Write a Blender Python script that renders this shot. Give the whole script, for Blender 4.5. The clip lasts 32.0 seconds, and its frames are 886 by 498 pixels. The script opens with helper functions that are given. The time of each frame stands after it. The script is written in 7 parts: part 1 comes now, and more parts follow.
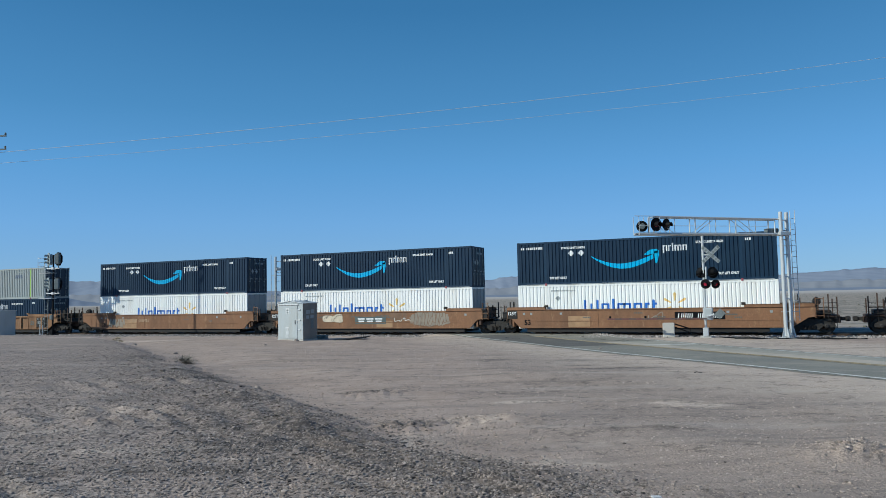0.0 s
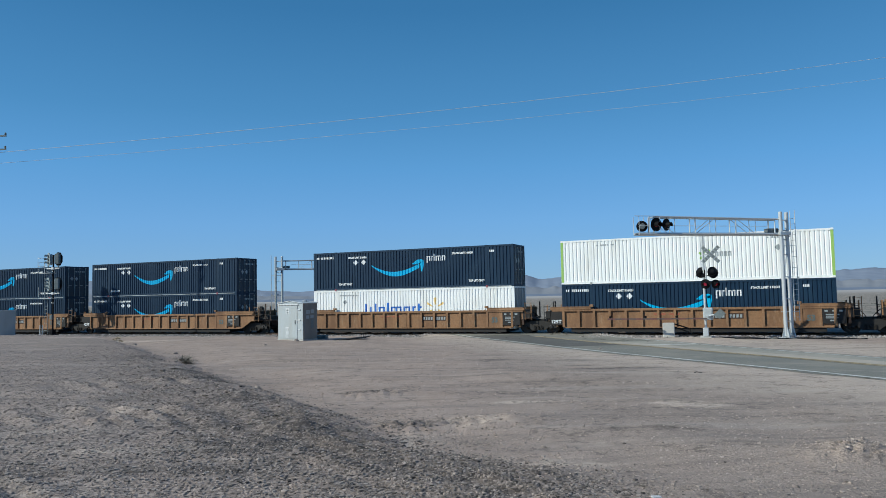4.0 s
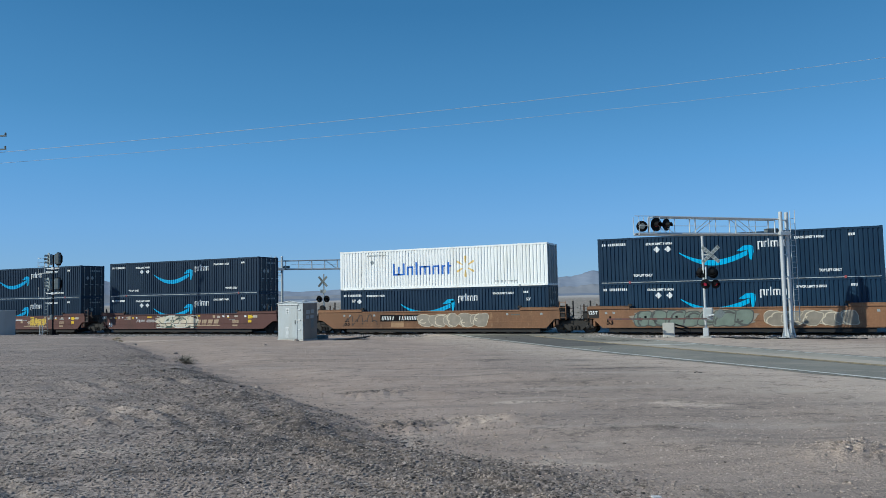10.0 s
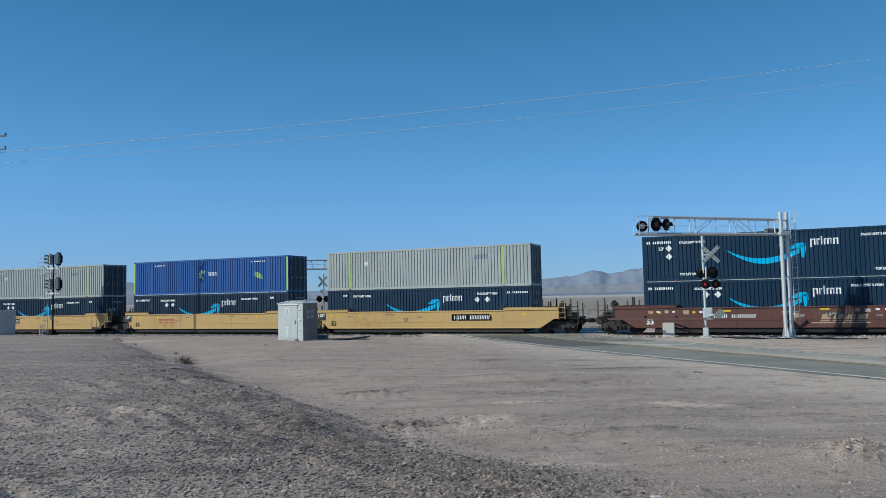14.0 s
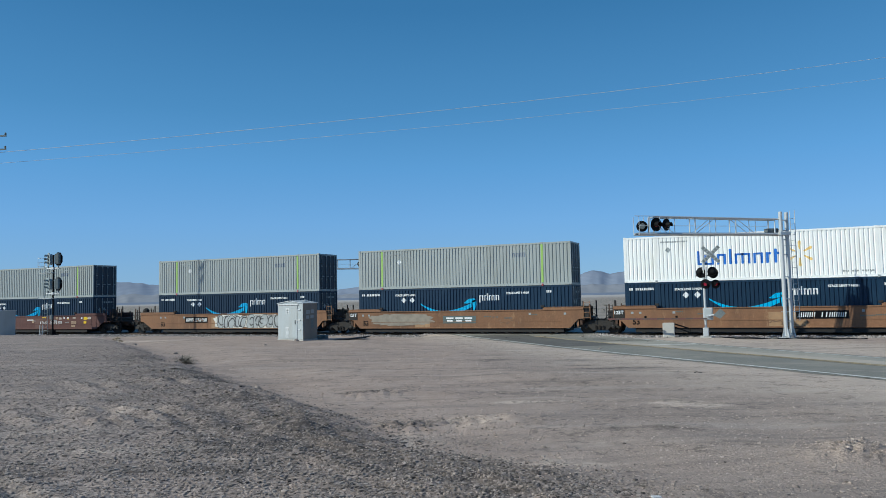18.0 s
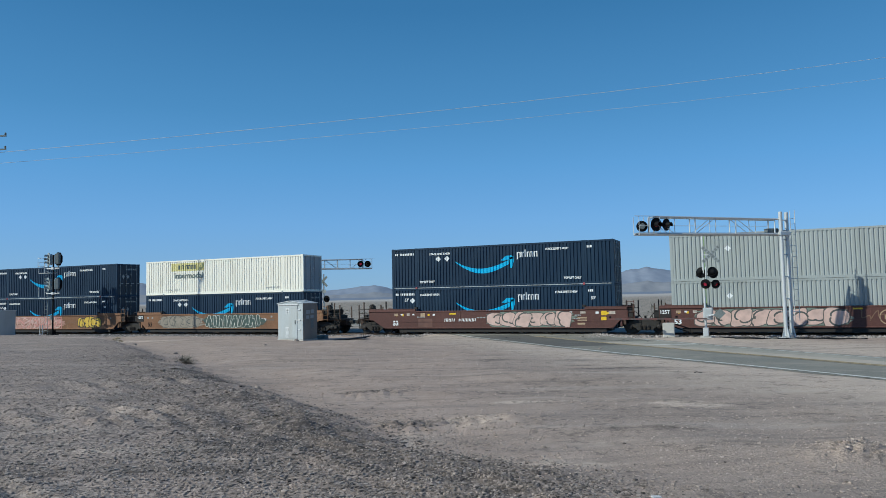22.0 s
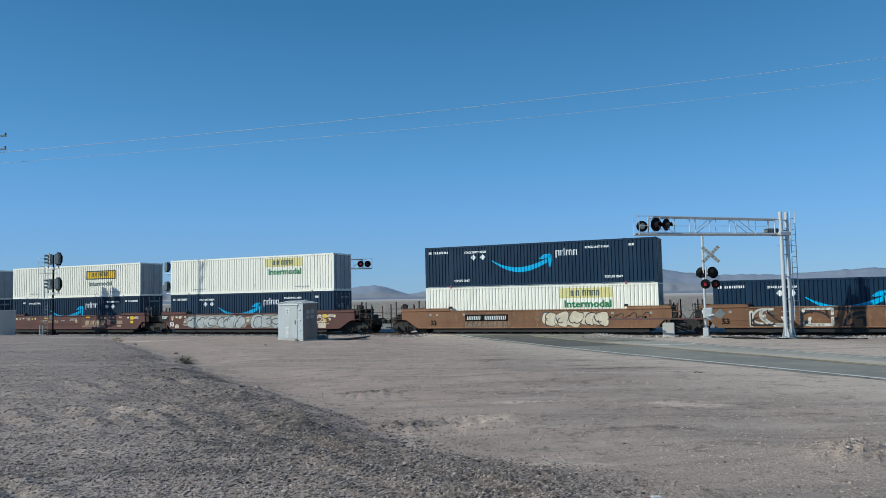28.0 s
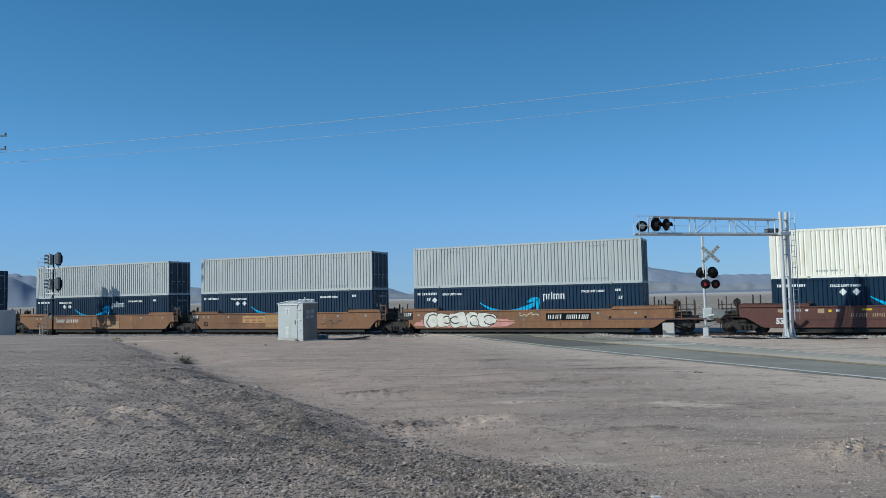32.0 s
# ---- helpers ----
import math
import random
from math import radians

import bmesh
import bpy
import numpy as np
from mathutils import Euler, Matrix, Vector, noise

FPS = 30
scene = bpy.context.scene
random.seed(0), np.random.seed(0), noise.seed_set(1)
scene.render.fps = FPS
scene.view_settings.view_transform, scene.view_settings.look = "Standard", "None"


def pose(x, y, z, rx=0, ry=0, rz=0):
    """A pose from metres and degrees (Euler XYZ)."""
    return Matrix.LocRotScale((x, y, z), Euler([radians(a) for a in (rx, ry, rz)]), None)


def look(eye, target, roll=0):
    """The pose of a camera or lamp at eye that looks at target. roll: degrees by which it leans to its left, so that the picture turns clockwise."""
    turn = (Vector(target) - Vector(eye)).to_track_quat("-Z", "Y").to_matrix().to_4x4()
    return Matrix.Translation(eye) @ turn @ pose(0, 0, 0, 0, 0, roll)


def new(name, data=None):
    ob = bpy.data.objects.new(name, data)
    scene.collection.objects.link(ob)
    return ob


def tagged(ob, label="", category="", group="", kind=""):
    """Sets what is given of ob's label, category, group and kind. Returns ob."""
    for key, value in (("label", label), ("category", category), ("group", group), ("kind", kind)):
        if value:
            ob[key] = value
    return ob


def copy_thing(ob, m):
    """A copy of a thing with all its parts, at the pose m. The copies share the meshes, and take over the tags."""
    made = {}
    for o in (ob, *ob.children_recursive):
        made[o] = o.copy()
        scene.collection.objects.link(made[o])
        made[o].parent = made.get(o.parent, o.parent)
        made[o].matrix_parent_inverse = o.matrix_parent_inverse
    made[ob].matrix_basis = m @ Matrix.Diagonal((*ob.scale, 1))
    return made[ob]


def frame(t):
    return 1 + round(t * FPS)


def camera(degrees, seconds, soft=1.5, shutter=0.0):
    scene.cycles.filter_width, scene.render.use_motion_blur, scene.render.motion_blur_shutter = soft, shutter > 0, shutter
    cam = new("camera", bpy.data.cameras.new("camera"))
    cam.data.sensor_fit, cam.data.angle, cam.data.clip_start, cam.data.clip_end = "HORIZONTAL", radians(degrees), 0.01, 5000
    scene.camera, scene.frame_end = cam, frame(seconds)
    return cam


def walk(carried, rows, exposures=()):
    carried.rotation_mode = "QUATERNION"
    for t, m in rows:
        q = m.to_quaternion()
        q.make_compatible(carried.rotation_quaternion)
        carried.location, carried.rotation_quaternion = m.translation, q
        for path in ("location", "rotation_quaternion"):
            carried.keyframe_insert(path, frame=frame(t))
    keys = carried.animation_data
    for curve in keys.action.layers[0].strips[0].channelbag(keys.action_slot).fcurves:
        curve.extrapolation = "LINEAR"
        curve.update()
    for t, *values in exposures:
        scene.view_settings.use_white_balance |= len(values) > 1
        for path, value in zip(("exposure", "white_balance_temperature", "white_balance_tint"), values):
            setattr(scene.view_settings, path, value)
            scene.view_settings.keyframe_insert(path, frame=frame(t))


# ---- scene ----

cam = camera(62.34, 32.0, soft=0.65)
EYE = (0.0, 0.0, 2.75)
TILT, LEAN = 3.70, -1.217
CAM_POSE = look(EYE, (0.0, 100.0, EYE[2] + 100 * math.tan(radians(TILT))), LEAN)
walk(cam, [(0.0, CAM_POSE), (32.0, CAM_POSE)], [(0.0, 0.0, 6480, -2), (32.0, 0.0, 6480, -2)])

# ---- light: clear morning sky, low sun behind the viewer's left shoulder ----
SUN_AZ, SUN_EL = radians(-110.0), radians(35.0)
SUN_WAY = Vector((math.sin(SUN_AZ) * math.cos(SUN_EL), math.cos(SUN_AZ) * math.cos(SUN_EL), math.sin(SUN_EL)))
world = bpy.data.worlds.new("clear_sky")
scene.world = world
world.use_nodes = True
wn = world.node_tree
sky = wn.nodes.new("ShaderNodeTexSky")
sky.sky_type = "NISHITA"
sky.sun_disc = False
sky.sun_elevation, sky.sun_rotation = SUN_EL, radians(250.0)
sky.altitude, sky.air_density, sky.dust_density, sky.ozone_density = 1500, 1.0, 0.35, 10.0
SKY_PART, SKY_POWER = 0.3, 0.126
# the clear desert air: blue deepening evenly with height, laid over the scattered sky
sky_way = wn.nodes.new("ShaderNodeTexCoord")
sky_sep = wn.nodes.new("ShaderNodeSeparateXYZ")
wn.links.new(sky_way.outputs["Generated"], sky_sep.inputs[0])
air = wn.nodes.new("ShaderNodeValToRGB")
AIR = ((0.0, (0.205, 0.362, 0.66)), (0.045, (0.205, 0.375, 0.70)), (0.10, (0.178, 0.384, 0.765)), (0.172, (0.122, 0.343, 0.71)), (0.245, (0.080, 0.272, 0.57)), (0.37, (0.042, 0.190, 0.430)), (0.6, (0.03, 0.13, 0.33)), (1.0, (0.025, 0.10, 0.27)))
while len(air.color_ramp.elements) < len(AIR):
    air.color_ramp.elements.new(0.5)
for stop, (at, tone) in zip(air.color_ramp.elements, AIR):
    stop.position, stop.color = at, (*tone, 1)
wn.links.new(sky_sep.outputs[2], air.inputs[0])
air_gain = wn.nodes.new("ShaderNodeVectorMath")
air_gain.operation = "SCALE"
air_gain.inputs["Scale"].default_value = 1 / SKY_POWER
wn.links.new(air.outputs[0], air_gain.inputs[0])
sky_mix = wn.nodes.new("ShaderNodeMix")
sky_mix.data_type = "RGBA"
sky_mix.inputs[0].default_value = SKY_PART
wn.links.new(air_gain.outputs[0], sky_mix.inputs[6])
wn.links.new(sky.outputs[0], sky_mix.inputs[7])
wn.links.new(sky_mix.outputs[2], wn.nodes["Background"].inputs[0])
wn.nodes["Background"].inputs[1].default_value = SKY_POWER
sun = new("sun", bpy.data.lights.new("sun", "SUN"))
sun.data.energy, sun.data.angle, sun.data.color = 4.2, radians(0.53), (1.0, 0.96, 0.91)
sun.matrix_world = look(SUN_WAY * 200, (0, 0, 0))

# ---- plan: the track runs along WAY; OFF is the way across it, away from the viewer ----
TURN = -23.465
WAY = Vector((math.cos(radians(TURN)), math.sin(radians(TURN)), 0))
OFF = Vector((-math.sin(radians(TURN)), math.cos(radians(TURN)), 0))
SIDE = 47.85              # the loads' near side, across the track from the viewer
RAIL = 0.10               # height of the rail's top
MID = SIDE + 1.295        # the track's centre line


def along_track(a, m, z):
    """A place a metres along the track and m metres across it from the viewer."""
    return WAY * a + OFF * m + Vector((0, 0, z))


# ---- mesh helpers ----
class Geo:
    """Vertices and faces of one mesh."""

    def __init__(self):
        self.v, self.f = [], []

    def poly(self, pts):
        n = len(self.v)
        self.v += [tuple(p) for p in pts]
        self.f.append(tuple(range(n, n + len(pts))))
        return self

    def box(self, x0, x1, y0, y1, z0, z1, c=0.0):
        if c <= 0:
            n = len(self.v)
            self.v += [(x, y, z) for x in (x0, x1) for y in (y0, y1) for z in (z0, z1)]
            self.f += [tuple(n + i for i in q) for q in ((0, 1, 3, 2), (4, 6, 7, 5), (0, 4, 5, 1), (2, 3, 7, 6), (0, 2, 6, 4), (1, 5, 7, 3))]
            return self
        ring = [(x0 + c, y0), (x1 - c, y0), (x1, y0 + c), (x1, y1 - c), (x1 - c, y1), (x0 + c, y1), (x0, y1 - c), (x0, y0 + c)]
        mx, my = (x0 + x1) / 2, (y0 + y1) / 2
        kx, ky = 1 - c / max((x1 - x0) / 2, c), 1 - c / max((y1 - y0) / 2, c)
        small = [(mx + (x - mx) * kx, my + (y - my) * ky) for x, y in ring]
        self.loft([[(*p, z0) for p in small], [(*p, z0 + c) for p in ring], [(*p, z1 - c) for p in ring], [(*p, z1) for p in small]])
        return self

    def loft(self, rings, caps=True):
        n, k = len(self.v), len(rings[0])
        for r in rings:
            self.v += [tuple(p) for p in r]
        for i in range(len(rings) - 1):
            for j in range(k):
                a, b = n + i * k + j, n + i * k + (j + 1) % k
                self.f.append((a, b, b + k, a + k))
        if caps:
            self.f.append(tuple(n + j for j in reversed(range(k))))
            self.f.append(tuple(n + (len(rings) - 1) * k + j for j in range(k)))
        return self

    def tube(self, a, b, r, r2=None, k=8, caps=True):
        a, b = Vector(a), Vector(b)
        q = (b - a).to_track_quat("Z", "Y")
        r2 = r if r2 is None else r2
        rings = []
        for p, s in ((a, r), (b, r2)):
            rings.append([p + q @ Vector((s * math.cos(t), s * math.sin(t), 0)) for t in (2 * math.pi * i / k for i in range(k))])
        return self.loft(rings, caps)

    def path(self, pts, r, k=6):
        pts = [Vector(p) for p in pts]
        rings = []
        for i, p in enumerate(pts):
            way = (pts[min(i + 1, len(pts) - 1)] - pts[max(i - 1, 0)]).normalized()
            ref = Vector((0, 0, 1)) if abs(way.z) < 0.9 else Vector((1, 0, 0))
            u = way.cross(ref).normalized()
            v = way.cross(u)
            rings.append([p + (u * math.cos(t) + v * math.sin(t)) * r for t in (2 * math.pi * j / k for j in range(k))])
        return self.loft(rings)

    def slab(self, outline, y0, y1):
        """An outline in x, z, as thick as y0 to y1."""
        return self.loft([[(x, y0, z) for x, z in outline], [(x, y1, z) for x, z in outline]])

    def turn(self, profile, origin, axis, k=16):
        """A body turned about an axis; profile: (distance along, radius)."""
        o, q = Vector(origin), Vector(axis).to_track_quat("Z", "Y")
        rings = [[o + q @ Vector((r * math.cos(t), r * math.sin(t), h)) for t in (2 * math.pi * i / k for i in range(k))] for h, r in profile]
        return self.loft(rings)

    def moved(self, m):
        self.v = [tuple(m @ Vector(p)) for p in self.v]
        return self

    def add(self, other):
        n = len(self.v)
        self.v += other.v
        self.f += [tuple(i + n for i in f) for f in other.f]
        return self

    def mesh(self, name, material, smooth=False):
        me = bpy.data.meshes.new(name)
        me.from_pydata(self.v, [], self.f)
        me.materials.append(material)
        me.validate()
        bm = bmesh.new()
        bm.from_mesh(me)
        bmesh.ops.recalc_face_normals(bm, faces=bm.faces)
        bm.to_mesh(me)
        bm.free()
        if smooth:
            me.polygons.foreach_set("use_smooth", [True] * len(me.polygons))
        return me


def part(name, geo, material, parent=None, label="", smooth=False):
    ob = new(name, geo.mesh(name, material, smooth) if isinstance(geo, Geo) else geo)
    ob.parent = parent
    return tagged(ob, label) if label else ob


def words(text, size, x, y, z, width=None, bold=0.03):
    """Lettering in the x-z plane that faces -y; its lower left corner at x, y, z."""
    cu = bpy.data.curves.new("lettering", "FONT")
    cu.body, cu.size, cu.resolution_u, cu.offset = text, size, 2, bold * size
    ob = bpy.data.objects.new("lettering", cu)
    scene.collection.objects.link(ob)
    me = bpy.data.meshes.new_from_object(ob)
    bpy.data.objects.remove(ob)
    xs = [v.co.x for v in me.vertices]
    k = width / (max(xs) - min(xs)) if width else 1.0
    g = Geo()
    g.v = [(x + (v.co.x - min(xs)) * k, y, z + v.co.y) for v in me.vertices]
    g.f = [tuple(p.vertices) for p in me.polygons]
    bpy.data.meshes.remove(me)
    return g


# ---- materials ----
def surface(name, base, rough=0.7, metal=0.0, grain=30.0, grain_amt=0.12, stain=1.2, stain_col=None, stain_amt=0.0, bump=0.0, streak=1.0, stain_lo=0.5, emit=None, vary=0.0, loose=0.0, spec=0.5, film=None):
    """A painted, worn or stony surface: fine grain, broad stains (drawn out upright by streak) and relief."""
    m = bpy.data.materials.new(name)
    m.use_nodes = True
    nt = m.node_tree
    N, L = nt.nodes, nt.links
    b = N["Principled BSDF"]
    b.inputs["Roughness"].default_value, b.inputs["Metallic"].default_value = rough, metal
    b.inputs["Specular IOR Level"].default_value = spec
    co = N.new("ShaderNodeTexCoord")
    mp = N.new("ShaderNodeMapping")
    mp.inputs["Scale"].default_value = (1, 1, 1 / streak)
    L.new(co.outputs["Object"], mp.inputs[0])
    fine = N.new("ShaderNodeTexNoise")
    fine.inputs["Scale"].default_value, fine.inputs["Detail"].default_value = grain, 4
    L.new(co.outputs["Object"], fine.inputs["Vector"])
    broad = N.new("ShaderNodeTexNoise")
    broad.inputs["Scale"].default_value, broad.inputs["Detail"].default_value, broad.inputs["Roughness"].default_value = stain, 6, 0.65
    L.new(mp.outputs[0], broad.inputs["Vector"])
    val = N.new("ShaderNodeMapRange")
    val.inputs[1].default_value, val.inputs[2].default_value = 0.3, 0.7
    val.inputs[3].default_value, val.inputs[4].default_value = 1 - grain_amt, 1 + grain_amt
    L.new(fine.outputs[0], val.inputs[0])
    hsv = N.new("ShaderNodeHueSaturation")
    hsv.inputs["Color"].default_value = (*base, 1)
    L.new(val.outputs[0], hsv.inputs["Value"])
    out = hsv.outputs[0]
    if stain_col:
        ramp = N.new("ShaderNodeMapRange")
        ramp.inputs[1].default_value, ramp.inputs[2].default_value = stain_lo, stain_lo + 0.22
        ramp.inputs[4].default_value = stain_amt
        L.new(broad.outputs[0], ramp.inputs[0])
        mix = N.new("ShaderNodeMix")
        mix.data_type = "RGBA"
        mix.inputs[7].default_value = (*stain_col, 1)
        L.new(ramp.outputs[0], mix.inputs[0])
        L.new(out, mix.inputs[6])
        out = mix.outputs[2]
    if film:
        # a second, finer wear: chips and dust in upright runs
        chips = N.new("ShaderNodeTexNoise")
        chips.inputs["Scale"].default_value, chips.inputs["Detail"].default_value, chips.inputs["Roughness"].default_value = film[1], 5, 0.75
        L.new(mp.outputs[0], chips.inputs["Vector"])
        cr = N.new("ShaderNodeMapRange")
        cr.inputs[1].default_value, cr.inputs[2].default_value, cr.inputs[4].default_value = film[2], film[2] + 0.12, film[3]
        L.new(chips.outputs[0], cr.inputs[0])
        cm = N.new("ShaderNodeMix")
        cm.data_type = "RGBA"
        cm.inputs[7].default_value = (*film[0], 1)
        L.new(cr.outputs[0], cm.inputs[0])
        L.new(out, cm.inputs[6])
        out = cm.outputs[2]
    if vary or loose:
        info = N.new("ShaderNodeObjectInfo") if vary else N.new("ShaderNodeNewGeometry")
        vary = vary or loose
        vr = N.new("ShaderNodeMapRange")
        vr.inputs[3].default_value, vr.inputs[4].default_value = 1 - vary, 1 + vary
        L.new(info.outputs["Random Per Island" if loose else "Random"], vr.inputs[0])
        hv = N.new("ShaderNodeHueSaturation")
        L.new(out, hv.inputs["Color"])
        L.new(vr.outputs[0], hv.inputs["Value"])
        out = hv.outputs[0]
    L.new(out, b.inputs["Base Color"])
    rr = N.new("ShaderNodeMapRange")
    rr.inputs[3].default_value, rr.inputs[4].default_value = max(rough - 0.12, 0.05), min(rough + 0.12, 1)
    L.new(broad.outputs[0], rr.inputs[0])
    L.new(rr.outputs[0], b.inputs["Roughness"])
    if bump:
        bp = N.new("ShaderNodeBump")
        bp.inputs["Strength"].default_value, bp.inputs["Distance"].default_value = 0.6, bump
        L.new(fine.outputs[0], bp.inputs["Height"])
        L.new(bp.outputs[0], b.inputs["Normal"])
    if emit:
        b.inputs["Emission Color"].default_value, b.inputs["Emission Strength"].default_value = (*emit[:3], 1), emit[3]
    return m


RUST = (0.16, 0.07, 0.03)
M_NAVY = surface("navy_paint", (0.0060, 0.027, 0.060), 0.55, 0, 18, 0.12, 0.9, (0.014, 0.043, 0.082), 0.6, 0.002, 3, vary=0.12, spec=0.3)
M_NAVY_END = surface("navy_end_paint", (0.010, 0.024, 0.044), 0.55, 0, 18, 0.10, 0.9, (0.025, 0.042, 0.06), 0.5, 0.002, 3)
M_WHITE = surface("white_paint", (0.87, 0.88, 0.87), 0.5, 0, 15, 0.03, 0.9, (0.60, 0.57, 0.50), 0.45, 0.001, 4, 0.52, film=((0.42, 0.38, 0.33), 2.6, 0.65, 0.6))
M_CREAM = surface("cream_paint", (0.86, 0.84, 0.745), 0.55, 0, 15, 0.04, 0.9, (0.52, 0.46, 0.35), 0.5, 0.001, 4, 0.55, film=((0.24, 0.15, 0.10), 2.6, 0.62, 0.8))
M_GREY = surface("grey_paint", (0.345, 0.378, 0.375), 0.55, 0, 15, 0.04, 0.8, (0.262, 0.282, 0.272), 0.6, 0.001, 4, 0.48, film=((0.20, 0.215, 0.20), 2.6, 0.62, 0.5))
M_SLATE = surface("pale_slate_paint", (0.44, 0.47, 0.475), 0.55, 0, 15, 0.04, 0.8, (0.31, 0.32, 0.31), 0.5, 0.001, 4, 0.52)
M_BLUE = surface("blue_paint", (0.013, 0.085, 0.30), 0.45, 0, 15, 0.06, 0.8, (0.03, 0.08, 0.26), 0.5, 0.001, 4)
M_GREYEND = surface("grey_end_paint", (0.36, 0.37, 0.38), 0.6, 0, 15, 0.06, 0.8, (0.24, 0.24, 0.24), 0.5, 0.001, 3)
M_LIME = surface("lime_band", (0.32, 0.52, 0.13), 0.5)
M_CYAN = surface("cyan_marking", (0.005, 0.41, 0.71), 0.45, 0, 20, 0.05)
M_MARK = surface("white_marking", (0.76, 0.78, 0.79), 0.5, 0, 20, 0.06)
M_FAINT = surface("grey_marking", (0.30, 0.33, 0.34), 0.5, 0, 20, 0.08)
M_ROYAL = surface("royal_blue_marking", (0.02, 0.15, 0.55), 0.5)
M_GOLD = surface("gold_marking", (0.82, 0.58, 0.22), 0.5)
M_YELLOW = surface("yellow_marking", (0.72, 0.47, 0.02), 0.5, 0, 10, 0.12)
M_PALEY = surface("pale_yellow_marking", (0.68, 0.62, 0.28), 0.5, 0, 10, 0.12)
M_GREEN = surface("green_marking", (0.02, 0.19, 0.07), 0.5)
M_SLATEMARK = surface("slate_marking", (0.09, 0.12, 0.12), 0.5)
M_RED = surface("red_tag", (0.36, 0.07, 0.08), 0.5)
M_ORANGE = surface("orange_car_paint", (0.245, 0.125, 0.068), 0.65, 0, 9, 0.12, 0.45, (0.155, 0.083, 0.050), 0.85, 0.002, 2.5, 0.42, vary=0.14, spec=0.3, film=((0.40, 0.25, 0.14), 3.5, 0.56, 0.5))
M_TAN = surface("tan_orange_car_paint", (0.290, 0.160, 0.084), 0.7, 0, 9, 0.16, 0.9, (0.165, 0.088, 0.050), 0.85, 0.002, 3.0, 0.42, vary=0.12, spec=0.3, film=((0.36, 0.24, 0.15), 3.2, 0.55, 0.6))
M_BROWN = surface("mineral_red_car_paint", (0.112, 0.051, 0.044), 0.6, 0, 9, 0.14, 0.6, (0.072, 0.039, 0.034), 0.6, 0.002, 2.0, vary=0.12, spec=0.3, film=((0.15, 0.075, 0.055), 3.0, 0.56, 0.5))
M_YELCAR = surface("yellow_car_paint", (0.50, 0.325, 0.135), 0.55, 0, 9, 0.06, 0.6, (0.38, 0.245, 0.11), 0.5, 0.002, 2.0, 0.5, vary=0.06, spec=0.3, film=((0.30, 0.19, 0.09), 3.0, 0.60, 0.5))
M_DARK = surface("grimy_black_steel", (0.022, 0.020, 0.020), 0.7, 0.2, 12, 0.25, 1.5, (0.05, 0.038, 0.03), 0.6, 0.004)
M_TRUCK = surface("dusty_cast_steel", (0.030, 0.027, 0.025), 0.75, 0.2, 12, 0.25, 1.5, (0.06, 0.047, 0.038), 0.6, 0.004)
M_WHEEL = surface("wheel_steel", (0.05, 0.045, 0.04), 0.55, 0.6, 12, 0.2, 2.0, (0.10, 0.06, 0.04), 0.6)
M_RAIL = surface("rail_steel", (0.12, 0.075, 0.05), 0.6, 0.5, 20, 0.2, 2.0, RUST, 0.5)
M_RAILTOP = surface("worn_rail_head", (0.30, 0.28, 0.27), 0.5, 0.7)
M_GALV = surface("galvanised_steel", (0.55, 0.57, 0.58), 0.45, 0.35, 14, 0.08, 1.5, (0.40, 0.41, 0.42), 0.6, 0.001, 3)
M_ALU = surface("brushed_aluminium", (0.55, 0.57, 0.58), 0.45, 0.30, 20, 0.06, 1.5, (0.45, 0.45, 0.44), 0.6, 0.001, 4, 0.5)
M_PANEL = surface("painted_cabinet_panel", (0.43, 0.465, 0.48), 0.5, 0.1, 20, 0.06, 1.3, (0.38, 0.38, 0.36), 0.6, 0.001, 4, 0.5)
M_BLACK = surface("black_signal_paint", (0.0045, 0.005, 0.0065), 0.6, 0, 12, 0.15, spec=0.15)
M_SIGHEAD = surface("weathered_signal_grey", (0.15, 0.175, 0.18), 0.6, 0.1, 12, 0.15, 2.0, (0.06, 0.065, 0.07), 0.5)
M_HEADGREY = surface("pale_signal_grey", (0.30, 0.345, 0.355), 0.6, 0.1, 12, 0.12, 2.0, (0.14, 0.155, 0.16), 0.5)
M_REDLENS = surface("red_lens", (0.30, 0.01, 0.02), 0.2, 0, 20, 0.05, emit=(1.0, 0.03, 0.10, 0.10))
M_REDLIT = surface("lit_red_lens", (0.5, 0.02, 0.05), 0.2, 0, 20, 0.05, emit=(1.0, 0.06, 0.18, 0.16))
M_DARKLENS = surface("dark_lens", (0.03, 0.012, 0.015), 0.12)
# darker copy of the cabinet colour: the side turned from the sun
M_CABSIDE = surface("shaded_weathered_side", (0.22, 0.20, 0.18), 0.55, 0.2, 20, 0.08, 1.3, (0.15, 0.135, 0.12), 0.6, 0.001, 4, 0.5)
M_RUSTY = surface("rusty_brown_steel", (0.060, 0.034, 0.024), 0.75, 0.1, 12, 0.25, 1.5, (0.10, 0.055, 0.034), 0.6, 0.003)
# pale broken tone that paints the sunlit line along dark boxes' bottom rails
M_LIP = surface("sunlit_rail_line", (0.50, 0.53, 0.55), 0.45, 0.2, 9, 0.15, 1.2, (0.16, 0.18, 0.19), 0.7, 0.0, 1, 0.46)
M_FADEDRED = surface("faded_red_marking", (0.33, 0.10, 0.055), 0.6, 0, 10, 0.15)
M_TANINK = surface("faded_tan_marking", (0.40, 0.29, 0.19), 0.6, 0, 10, 0.2)
